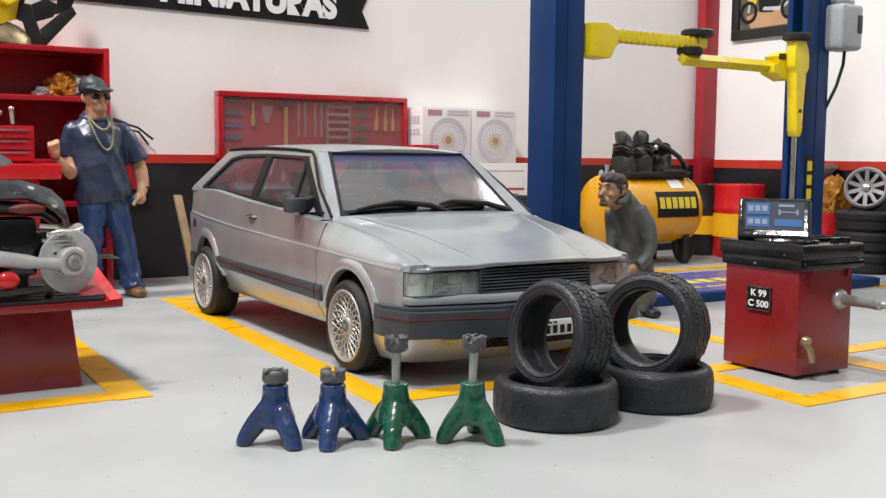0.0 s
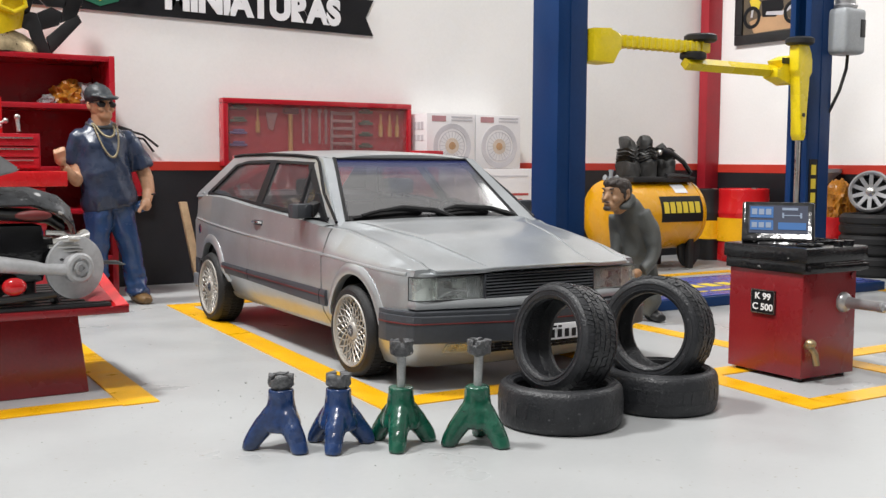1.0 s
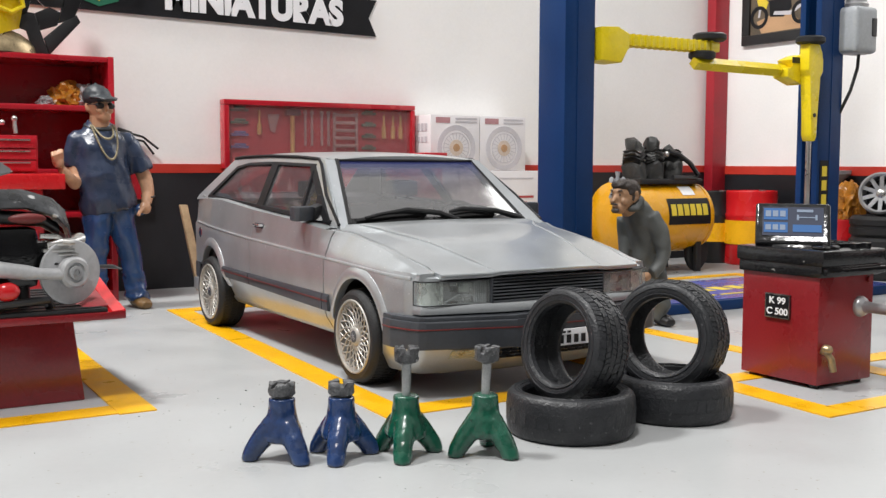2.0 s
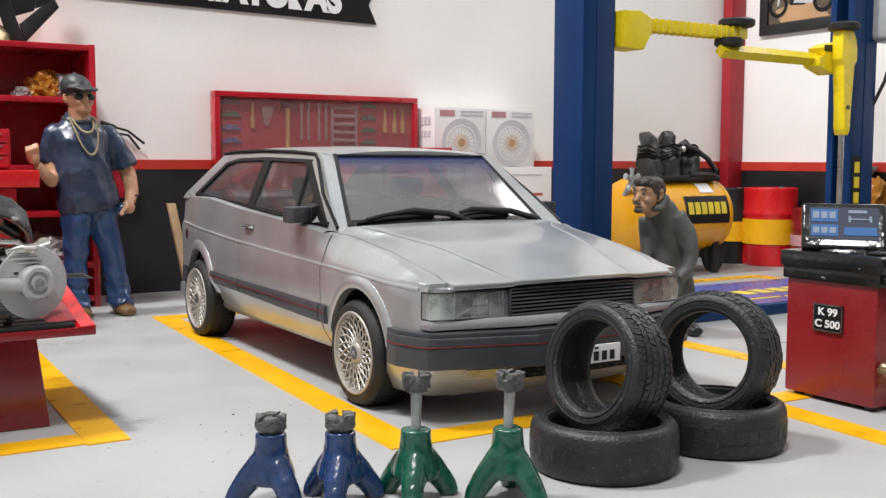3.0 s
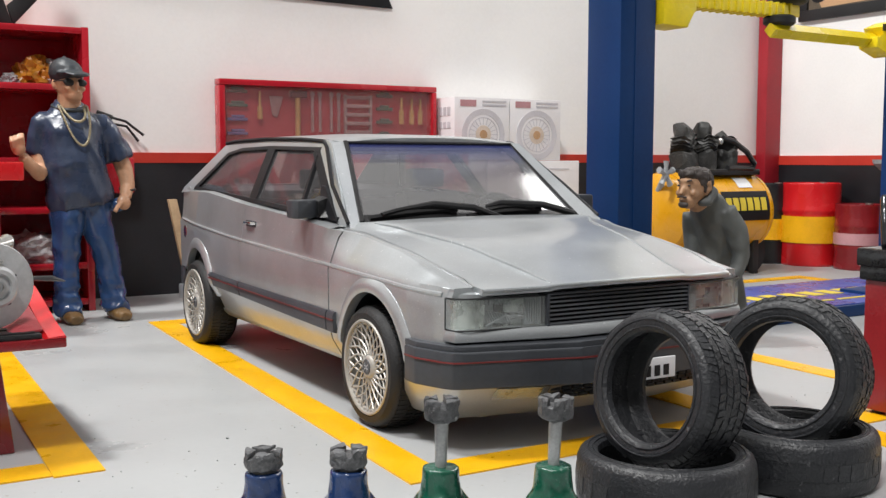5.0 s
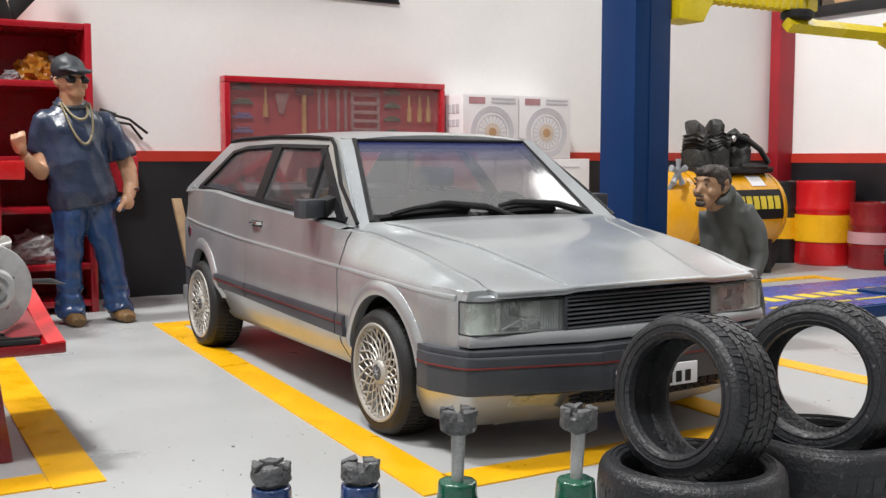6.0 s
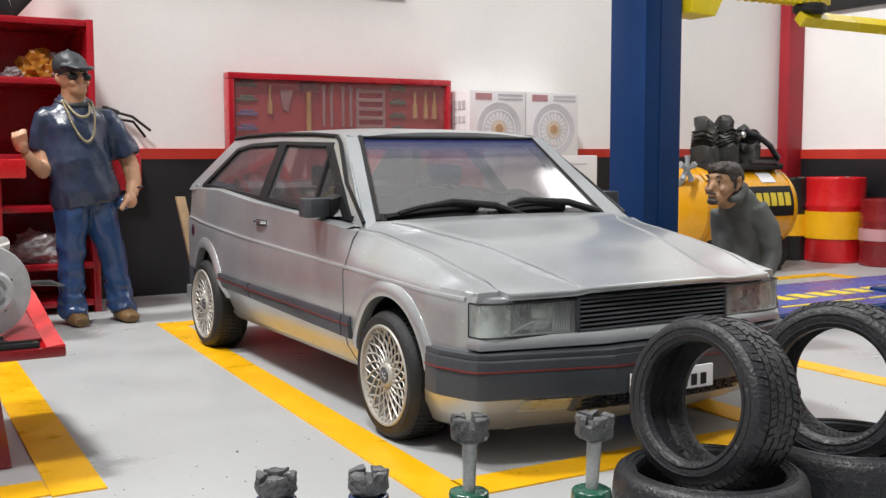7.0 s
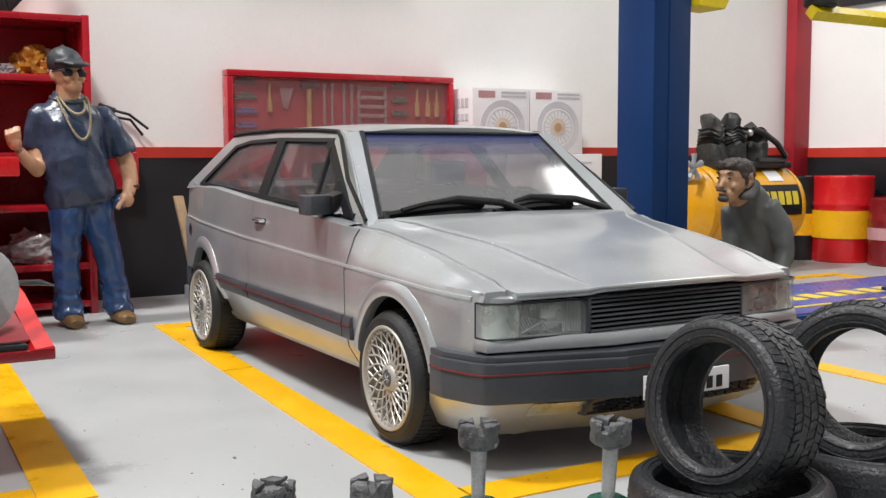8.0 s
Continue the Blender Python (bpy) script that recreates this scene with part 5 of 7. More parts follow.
def standing_figurine():
    bm = B()
    SK, SH, JE, CP, BT, GD, DK = range(7)
    # jeans, baggy and bunched over the boots
    b = B()
    for sx, fx, fy in ((-1, -0.150, -0.02), (1, 0.185, -0.03)):
        limb(b, [((fx, fy, 0.045), 0.088, 0.105), ((fx, fy + 0.005, 0.10), 0.098, 0.115), ((fx * 0.97, 0.0, 0.20), 0.090, 0.105), ((fx * 0.88, 0.0, 0.40), 0.088, 0.105), ((sx * 0.118, 0.0, 0.58), 0.104, 0.125),
                 ((sx * 0.095, 0.01, 0.74), 0.122, 0.14), ((sx * 0.085, 0.02, 0.88), 0.12, 0.14)], 0)
    limb(b, [((0, 0.02, 0.78), 0.195, 0.15), ((0, 0.02, 0.94), 0.205, 0.16)], 0, 18)
    ball(b, (0.255, -0.06, 0.80), (0.06, 0.05, 0.05), 0, 10)
    absorb(bm, melt(b, 0.013, lambda v: folds(v, 7.5, 0.010 + 0.018 * max(0.0, 0.28 - v.z) / 0.28, (1, 1, 0.75 if v.z > 0.3 else 1.5)), 6), JE)
    # boots
    for fx, fy in ((-0.150, -0.02), (0.185, -0.03)):
        b = B()
        limb(b, [((fx, fy + 0.05, 0.04), 0.055, 0.042), ((fx, fy - 0.04, 0.048), 0.066, 0.05), ((fx * 1.02, fy - 0.13, 0.042), 0.068, 0.044), ((fx * 1.04, fy - 0.185, 0.032), 0.045, 0.03)], 0)
        absorb(bm, melt(b, 0.009, lambda v: folds(v, 30, 0.003), 3), BT)
    # loose shirt with wide half sleeves
    b = B()
    limb(b, [((0.01, 0.02, 0.80), 0.232, 0.175), ((0.0, 0.015, 0.86), 0.245, 0.185), ((-0.01, 0.005, 0.98), 0.228, 0.175), ((-0.015, 0.005, 1.14), 0.226, 0.165), ((-0.01, 0.02, 1.28), 0.222, 0.15), ((0, 0.03, 1.38), 0.205, 0.125), ((0, 0.03, 1.44), 0.15, 0.10), ((0, 0.025, 1.485), 0.096, 0.086), ((0, 0.022, 1.505), 0.088, 0.082)], 0, 22)
    tube(b, [(-0.13, 0.03, 1.395), (-0.205, 0.03, 1.345), (-0.235, 0.05, 1.25), (-0.245, 0.06, 1.14)], [0.055, 0.072, 0.075, 0.074], 14)
    tube(b, [(0.13, 0.03, 1.395), (0.225, 0.04, 1.345), (0.285, 0.04, 1.23), (0.325, 0.03, 1.105)], [0.055, 0.085, 0.098, 0.104], 14)
    absorb(bm, melt(b, 0.013, lambda v: folds(v, 5.5, 0.014, (1.2, 1, 0.7)) + 0.0025 * noise.noise(v * 15), 6), SH)
    # bare arms: one raised with a closed fist, the other with its thumb in the pocket
    b = B()
    tube(b, [(-0.24, 0.05, 1.16), (-0.25, 0.01, 1.04), (-0.285, -0.05, 1.015), (-0.36, -0.11, 1.075), (-0.405, -0.14, 1.13)], [0.058, 0.056, 0.054, 0.044, 0.036], 12)
    ball(b, (-0.43, -0.155, 1.185), (0.048, 0.05, 0.055), 0, 12)
    for k in range(4):
        tube(b, [(-0.475 + 0.024 * k, -0.185, 1.185 + 0.008 * k), (-0.482 + 0.024 * k, -0.21, 1.225 + 0.008 * k), (-0.47 + 0.024 * k, -0.18, 1.25 + 0.008 * k)], 0.0155, 8)
    tube(b, [(0.31, 0.03, 1.16), (0.345, 0.015, 1.03), (0.335, -0.03, 0.92), (0.30, -0.07, 0.85)], [0.064, 0.062, 0.052, 0.042], 12)
    ball(b, (0.275, -0.10, 0.815), (0.052, 0.042, 0.055), 0, 12)
    tube(b, [(0.25, -0.125, 0.82), (0.205, -0.15, 0.785), (0.185, -0.158, 0.755)], 0.017, 8)
    absorb(bm, melt(b, 0.0085, lambda v: folds(v, 22, 0.002), 3), SK)
    # neck and head, turned aside
    turn = Matrix.Translation((0.004, -0.006, 1.522)) @ Matrix.Rotation(radians(9), 4, "Z") @ Matrix.Scale(1.17, 4) @ Matrix.Translation((0, 0, -1.585))
    b = B()
    tube(b, [(0, 0.025, 1.40), (0, 0.015, 1.50), (0, 0.0, 1.60)], [0.082, 0.072, 0.066], 14)
    ball(b, (0.0, -0.01, 1.675), (0.082, 0.096, 0.105), 0, 18)
    ball(b, (0.0, -0.055, 1.598), (0.055, 0.052, 0.042), 0, 12)
    ball(b, (0.0, -0.112, 1.655), (0.014, 0.02, 0.026), 0, 10)
    ball(b, (0.0, -0.098, 1.617), (0.028, 0.016, 0.010), 0, 10)
    for sx in (-1, 1):
        ball(b, (sx * 0.083, 0.005, 1.66), (0.012, 0.022, 0.032), 0, 10)
        ball(b, (sx * 0.04, -0.085, 1.637), (0.026, 0.024, 0.022), 0, 10)
    me = melt(b, 0.007, None, 3)
    me.transform(turn)
    absorb(bm, me, SK)
    b = B()
    ball(b, (0.0, 0.0, 1.725), (0.097, 0.110, 0.090), 0, 22)
    limb(b, [((0, -0.06, 1.722), 0.096, 0.016), ((0, -0.135, 1.717), 0.086, 0.013), ((0, -0.185, 1.703), 0.05, 0.010)], 0)
    ball(b, (0, 0, 1.815), 0.012, 0, 8)
    me = melt(b, 0.008, lambda v: folds(v, 25, 0.0015), 2)
    me.transform(turn)
    absorb(bm, me, CP)
    b = B()
    for sx in (-1, 1):
        ball(b, (sx * 0.040, -0.098, 1.668), (0.036, 0.016, 0.024), 0, 12)
        tube(b, [(sx * 0.066, -0.09, 1.676), (sx * 0.086, -0.04, 1.678), (sx * 0.088, 0.02, 1.672)], 0.006, 6)
    me = melt(b, 0.006, None, 2)
    me.transform(turn)
    absorb(bm, me, DK)
    # chains, links dulled with age, and a wristband
    for pts, r in (([(0.085 * math.cos(math.pi * (1 + k / 40)) * (1.15 if k not in (0, 40) else 1), -0.03 - 0.145 * math.sin(math.pi * k / 40) ** 0.55, 1.47 - 0.27 * math.sin(math.pi * k / 40) ** 1.3) for k in range(41)], 0.0075),
                   ([(0.075 * math.cos(math.pi * (1 + k / 30)), -0.035 - 0.115 * math.sin(math.pi * k / 30) ** 0.6, 1.465 - 0.105 * math.sin(math.pi * k / 30)) for k in range(31)], 0.0075)):
        for k in range(len(pts) - 1):
            ball(bm, (Vector(pts[k]) + Vector(pts[k + 1])) / 2, (r * 1.3, r, r * 1.3), GD, 6)
            ball(bm, pts[k], r * 0.9, GD, 6)
    tube(bm, [(0.335 + 0.052 * math.cos(a), -0.03 + 0.052 * math.sin(a), 0.905 + 0.008 * math.sin(a)) for a in [2 * math.pi * k / 16 for k in range(17)]], 0.009, 6, DK)
    # dark collar of the shirt
    tube(bm, [(0.112 * math.cos(a), 0.020 + 0.094 * math.sin(a), 1.462 + 0.026 * math.sin(a)) for a in [2 * math.pi * k / 24 for k in range(25)]], [0.018 + 0.008 * math.cos(2 * math.pi * k / 24) for k in range(25)], 8, CP)
    # weight on one hip
    for v in bm.verts:
        v.co.x = v.co.x * 0.93 + 0.045 * max(0.0, 0.9 - v.co.z) - 0.10 * max(0.0, v.co.z - 0.95)
    fig = part("figurine", bm, [SKIN, NAVY, DENIM, CAP_GREY, BOOT, GOLD, BLACK], None, at=(-0.205, 4.45, 0, 6), angle=180)
    fig.data.transform(Matrix.Diagonal((1.05, 1.03, 1.02, 1)))
    tagged(fig, "painted resin figurine standing in cap, navy shirt and jeans", "figurine")


def crouching_figurine():
    bm = B()
    SK, CO, HR, BK = range(4)
    b = B()
    limb(b, [((0.15, 0.05, 0.04), 0.085, 0.10), ((0.15, 0.05, 0.30), 0.105, 0.12), ((0.13, 0.05, 0.50), 0.130, 0.15), ((0.10, 0.02, 0.64), 0.130, 0.15), ((0.045, -0.01, 0.76), 0.125, 0.15), ((-0.045, -0.03, 0.86), 0.105, 0.13), ((-0.12, -0.04, 0.905), 0.07, 0.085)], 0, 20)
    limb(b, [((0.17, -0.06, 0.04), 0.07, 0.06), ((0.20, -0.08, 0.14), 0.095, 0.095), ((0.17, -0.02, 0.42), 0.11, 0.11)], 0)
    tube(b, [(0.01, -0.13, 0.83), (0.075, -0.18, 0.70), (0.10, -0.20, 0.57), (0.05, -0.21, 0.47), (-0.03, -0.19, 0.41)], [0.070, 0.072, 0.066, 0.056, 0.05], 12)
    tube(b, [(-0.03, 0.10, 0.80), (-0.01, 0.13, 0.66), (-0.06, 0.08, 0.48)], [0.07, 0.065, 0.05], 12)
    tube(b, [(-0.215, -0.095, 0.875), (-0.170, -0.140, 0.880), (-0.105, -0.122, 0.940), (-0.075, -0.03, 0.972), (-0.10, 0.05, 0.945)], [0.020, 0.034, 0.040, 0.040, 0.030], 8)
    me = melt(b, 0.013, lambda v: folds(v, 7, 0.010, (1, 1, 0.8)), 5)
    me.transform(Matrix.Translation((0.075, 0, 0)) @ Matrix.Diagonal((0.84, 1, 1, 1)) @ Matrix.Translation((-0.075, 0, 0)))
    absorb(bm, me, CO)
    b = B()
    limb(b, [((0.22, -0.02, 0.04), 0.05, 0.04), ((0.20, -0.12, 0.045), 0.06, 0.045), ((0.18, -0.20, 0.035), 0.045, 0.03)], 0)
    absorb(bm, melt(b, 0.012, None, 3), BK)
    # the head, bowed and turned to one side
    bow = Matrix.Translation((-0.190, -0.076, 0.968)) @ Matrix.Rotation(radians(2), 4, "Y") @ Matrix.Rotation(radians(9), 4, "Z") @ Matrix.Scale(1.06, 4) @ Matrix.Translation((0.285, 0.09, -1.0))
    b = B()
    ball(b, (-0.285, -0.09, 1.005), (0.090, 0.072, 0.095), 0, 18)
    ball(b, (-0.325, -0.09, 0.925), (0.052, 0.050, 0.045), 0, 12)
    tube(b, [(-0.355, -0.09, 1.02), (-0.380, -0.09, 0.985), (-0.390, -0.09, 0.968), (-0.366, -0.09, 0.957)], [0.010, 0.014, 0.016, 0.01], 8)
    ball(b, (-0.372, -0.09, 0.933), (0.020, 0.028, 0.011), 0, 8)
    ball(b, (-0.356, -0.09, 1.034), (0.022, 0.055, 0.013), 0, 10)
    for y in (-0.140, -0.040):
        ball(b, (-0.335, y, 0.967), (0.030, 0.020, 0.024), 0, 10)
        tube(b, [(-0.262, y - 0.012 if y < -0.09 else y + 0.012, 1.02), (-0.242, y - 0.030 if y < -0.09 else y + 0.030, 1.035), (-0.232, y - 0.030 if y < -0.09 else y + 0.030, 0.995), (-0.256, y - 0.014 if y < -0.09 else y + 0.014, 0.962)], 0.012, 8)
    me = melt(b, 0.007, None, 3)
    me.transform(bow)
    absorb(bm, me, SK)
    b = B()
    tube(b, [(-0.10, -0.04, 0.87), (-0.17, -0.06, 0.92), (-0.225, -0.075, 0.97)], [0.068, 0.062, 0.058], 12)
    ball(b, (-0.06, -0.18, 0.39), (0.05, 0.038, 0.035), 0, 10)
    absorb(bm, melt(b, 0.010, None, 3), SK)
    # thick dark hair swept back, eyebrows, eyes, moustache and goatee
    b = B()
    ball(b, (-0.265, -0.09, 1.070), (0.106, 0.080, 0.048), 0, 18)
    ball(b, (-0.225, -0.088, 1.035), (0.082, 0.082, 0.085), 0, 16)
    ball(b, (-0.203, -0.088, 0.975), (0.048, 0.072, 0.070), 0, 14)
    for y in (-0.158, -0.022):
        ball(b, (-0.283, y, 1.042), (0.036, 0.015, 0.036), 0, 10)
        ball(b, (-0.268, y, 1.000), (0.013, 0.011, 0.034), 0, 8)
    for k in range(5):
        ball(b, (-0.356 + 0.006 * abs(k - 2), -0.134 + 0.022 * k, 1.080 - 0.006 * (k % 2)), (0.021, 0.016, 0.020), 0, 8)
    me = melt(b, 0.007, lambda v: folds(v, 40, 0.006, (0.5, 1, 0.8)), 1)
    me.transform(bow)
    absorb(bm, me, HR)
    b = B()
    for y, sy in ((-0.122, -1), (-0.058, 1)):
        tube(b, [(-0.374, y - 0.010 * sy, 1.036), (-0.362, y + 0.020 * sy, 1.041)], 0.007, 6)
        ball(b, (-0.368, y + 0.004 * sy, 1.010), (0.008, 0.013, 0.007), 0, 8)
    tube(b, [(-0.380, -0.122, 0.944), (-0.390, -0.09, 0.950), (-0.380, -0.058, 0.944)], 0.007, 6)
    ball(b, (-0.366, -0.09, 0.903), (0.018, 0.036, 0.020), 0, 10)
    me = melt(b, 0.006, None, 1)
    me.transform(bow)
    absorb(bm, me, HR)
    fig = part("figurine", bm, [TAN_SKIN, COVERALL, HAIR, BLACK], None, at=(2.90, 1.56, 0, 0), angle=180)
    tagged(fig, "painted resin figurine bending down in grey coveralls", "figurine")


standing_figurine()
crouching_figurine()


# ---- red shelf cabinet against the back wall ----
def shelf_cabinet():
    cab = thing("shelf_cabinet", (-2.815, 4.92, 0), "tall open red metal shelf cabinet, half full", "cabinet")
    W, D, H = 2.80, 0.66, 2.10
    for nm, lo, hi in (("side_panel", (0, 0, 0), (0.05, D, H)), ("side_panel", (W - 0.05, 0, 0), (W, D, H)), ("back_panel", (0.05, D - 0.03, 0.02), (W - 0.05, D, H - 0.02))):
        bm = B()
        box(bm, lo, hi, 0.006)
        part(nm, bm, RED, cab)
    for z in (0.05, 0.32, 0.735, 1.10, 1.635, H - 0.05):
        bm = B()
        box(bm, (0.052, 0.0, z), (W - 0.052, D - 0.032, z + 0.045), 0.006)
        part("shelf", bm, RED, cab)
    for x in (0.9, 1.85):
        bm = B()
        box(bm, (x, 0.03, 0.10), (x + 0.04, D - 0.034, 1.09), 0.004)
        part("divider", bm, RED, cab)


shelf_cabinet()


def crumpled(name, at, size, mat, label, cat, seed):
    bm = B()
    bmesh.ops.create_icosphere(bm, subdivisions=4, radius=1.0)
    for v in bm.verts:
        n = noise.fractal(v.co * 1.7 + Vector((seed, 0, 0)), 0.6, 2.0, 4)
        v.co *= 1 + 0.38 * n
        v.co = Vector((v.co.x * size[0], v.co.y * size[1], max(v.co.z, -0.6) * size[2] + 0.6 * size[2]))
    tagged(part(name, bm, mat, None, at=at, angle=25), label, cat)


crumpled("parts_bag", (-0.36, 5.18, 1.68), (0.15, 0.14, 0.13), AMBER, "crumpled amber parts bag on the red shelf", "bag", 3)
crumpled("parts_bag", (-0.53, 5.15, 1.68), (0.07, 0.07, 0.05), BAG, "small clear plastic parts bag on the shelf", "bag", 8)
crumpled("parts_bag", (-0.21, 5.14, 1.68), (0.09, 0.10, 0.12), BAG, "clear crumpled plastic bag on the red shelf", "bag", 5)
crumpled("parts_bag", (-0.39, 5.16, 0.365), (0.24, 0.16, 0.13), BAG, "clear crumpled plastic bag on the lower shelf", "bag", 12)


def fairing():
    f = thing("motorcycle_fairing", (-0.98, 5.20, 2.10), "yellow and black plastic fairing set on the red cabinet", "fairing")
    bm = B()
    rows = []
    for j in range(13):
        a = math.pi * (0.02 + 0.96 * j / 12)
        rows.append([(-0.06 + 0.50 * math.cos(a) * (0.62 + 0.38 * k / 8), -0.08 - 0.18 * math.sin(a) * (1 - 0.07 * k), 0.09 + 0.12 * max(0.0, math.cos(a)) + 0.72 * (k / 8)) for k in range(9)])
    loft(bm, rows, close=False)
    bmesh.ops.solidify(bm, geom=bm.faces[:], thickness=0.03)
    shell = part("shell", bm, YELLOW, f, "glossy yellow fairing shell")
    bm = B()
    tube(bm, [(0.04, -0.255, 0.36), (0.16, -0.235, 0.32), (0.26, -0.20, 0.38), (0.24, -0.21, 0.50), (0.10, -0.245, 0.50), (0.04, -0.255, 0.36)], 0.022, 8)
    part("lamp_hood", bm, YELLOW, shell)
    bm = B()
    # black side plate with three cut-outs, drawn as bands between outer and inner lines
    for outer in ([(0.20, 0.28), (0.30, 0.33), (0.37, 0.56), (0.33, 0.80), (0.24, 0.80), (0.26, 0.56), (0.18, 0.40)],
                  [(0.12, 0.25), (0.30, 0.20), (0.34, 0.03), (0.43, -0.03), (0.47, 0.00), (0.40, 0.20), (0.36, 0.34), (0.20, 0.36)],
                  [(0.36, 0.34), (0.40, 0.20), (0.54, 0.25), (0.57, 0.36), (0.48, 0.40)],
                  [(0.47, 0.00), (0.43, 0.14), (0.62, 0.31), (0.70, 0.35), (0.73, 0.29)],
                  [(0.55, 0.27), (0.68, 0.32), (0.78, 0.56), (0.76, 0.82), (0.62, 0.82), (0.60, 0.50)],
                  [(0.34, 0.50), (0.44, 0.40), (0.60, 0.40), (0.62, 0.50), (0.46, 0.50)]):
        prism(bm, outer, "y", -0.14, -0.10, 0.008)
    part("sub_frame", bm, BLACK, f, "black sub-frame with open cut-outs")
    bm = B()
    ball(bm, (-0.02, -0.08, 0.0), (0.40, 0.22, 0.22), seg=24)
    bmesh.ops.bisect_plane(bm, geom=bm.verts[:] + bm.edges[:] + bm.faces[:], plane_co=(0, 0, 0.0), plane_no=(0, 0, 1), clear_inner=True)
    part("tank_cover", bm, BRASS, f, "dull brass-coloured dome")


fairing()


# ---- red tool chest beside the figurine ----
def tool_chest():
    t = thing("tool_chest", (-2.35, 4.02, 0), "red roller tool chest with open lid and drawer pulled out", "tool chest")
    W = 1.575
    bm = B()
    box(bm, (0, 0.06, 0.12), (W, 0.60, 0.99), 0.012)
    part("lower_body", bm, RED, t)
    for k in range(4):
        bm = B()
        z = 0.18 + 0.185 * k
        box(bm, (0.05, 0.035, z), (W - 0.05, 0.065, z + 0.165), 0.008)
        dr = part("drawer", bm, RED, t)
        bm = B()
        box(bm, (0.08, 0.02, z + 0.135), (W - 0.08, 0.036, z + 0.15), 0.004)
        part("drawer_pull", bm, STEEL, dr)
    bm = B()
    box(bm, (0.0, -0.20, 1.00), (W + 0.11, 0.60, 1.115), 0.012)
    part("pulled_drawer", bm, BRIGHT_RED, t, "bright red drawer pulled out")
    bm = B()
    box(bm, (0.05, 0.06, 1.12), (W - 0.03, 0.58, 1.40), 0.012)
    part("upper_body", bm, RED, t)
    for k in range(3):
        bm = B()
        z = 1.135 + 0.085 * k
        box(bm, (0.07, 0.035, z), (W - 0.05, 0.065, z + 0.075), 0.006)
        dr = part("drawer", bm, RED, t)
        bm = B()
        box(bm, (0.10, 0.018, z + 0.055), (W - 0.09, 0.036, z + 0.066), 0.003)
        part("drawer_pull", bm, STEEL, dr)
    bm = B()
    box(bm, (0.05, 0.555, 1.40), (W - 0.22, 0.60, 1.70), 0.012)
    part("lid", bm, BRIGHT_RED, t, "open red lid")
    for x, y in ((0.12, 0.14), (W - 0.12, 0.14), (0.12, 0.5), (W - 0.12, 0.5)):
        bm = B()
        rod(bm, (x - 0.03, y, 0.06), (x + 0.03, y, 0.06), 0.06, seg=20)
        part("castor", bm, BLACK, t)


tool_chest()


def hand_tool(p, q, r, head, label):
    bm = B()
    rod(bm, p, q, r, seg=8)
    ball(bm, Vector(q), head, seg=10)
    o = part("hand_tool", bm, STEEL, None)
    tagged(o, label, "tool", "tools in the open chest")


hand_tool((-1.30, 4.30, 1.415), (-1.06, 4.34, 1.46), 0.014, 0.026, "small steel spanner lying in the open chest")
hand_tool((-1.20, 4.22, 1.415), (-1.02, 4.28, 1.50), 0.012, 0.022, "small steel socket bar lying in the chest")
hand_tool((-0.93, 4.26, 1.418), (-0.935, 4.27, 1.53), 0.016, 0.024, "steel tool standing up in the chest")


# ---- work table with the stripped motorcycle, at the left of the bay ----
def work_table():
    t = thing("work_table", (-1.02, 1.06, 0), "red motorcycle work table with a black rubber top", "work table")
    bm = B()
    prism(bm, [(-2.2, 0.0), (-0.135, 0.0), (-0.185, 0.425), (-2.15, 0.425)], "y", 0.07, 0.80, 0.01)
    part("pedestal", bm, DARK_RED, t, "tapered dark red pedestal")
    bm = B()
    box(bm, (-2.4, -0.10, 0.425), (0.035, 0.92, 0.462), 0.008)
    part("table_top", bm, DARK_RED, t)
    bm = B()
    box(bm, (-2.38, -0.085, 0.462), (-0.05, 0.90, 0.482), 0.006)
    part("rubber_mat", bm, RUBBER, t, "dusty black ribbed rubber mat")
    bm = B()
    for k in range(9):
        y = -0.06 + 0.11 * k
        box(bm, (-2.37, y, 0.482), (-0.07, y + 0.05, 0.487), 0.002)
    part("mat_rib", bm, RUBBER, t)
    bm = B()
    loft(bm, [[(0.035, y, 0.462), (-0.045, y, 0.462), (-0.030 - 0.03 * k, y, 0.466 + h), (0.030 - 0.03 * k, y, 0.472 + h)] for y, h, k in ((-0.10, 0.0, 0.0), (0.05, 0.035, 0.2), (0.20, 0.085, 0.5), (0.36, 0.135, 0.8), (0.50, 0.155, 1.0))])
    part("end_stop", bm, BRIGHT_RED, t, "bright red raised end stop")
    # opaque stand-in for the translucent pink panel inside the end stop
    bm = B()
    loft(bm, [[(-0.046, y, 0.484), (-0.150 - 0.02 * k, y, 0.484), (-0.036 - 0.03 * k, y, 0.470 + h)] for y, h, k in ((-0.04, 0.022, 0.1), (0.20, 0.085, 0.5), (0.36, 0.135, 0.8), (0.48, 0.150, 1.0))])
    part("ramp", bm, DUSTY_RED, t, "dusty red inner panel of the end stop")


work_table()


CAST = material("silver_cast_paint", (0.46, 0.465, 0.475), 0.45, metal=0.2, vary=0.1, stain=160, bump=0.15)
COWL = material("scuffed_dark_cowl", (0.045, 0.048, 0.052), 0.3, metal=0.3, vary=0.3, stain=220, bump=0.3, specks=((0.45, 0.45, 0.45), 0.68, 300))


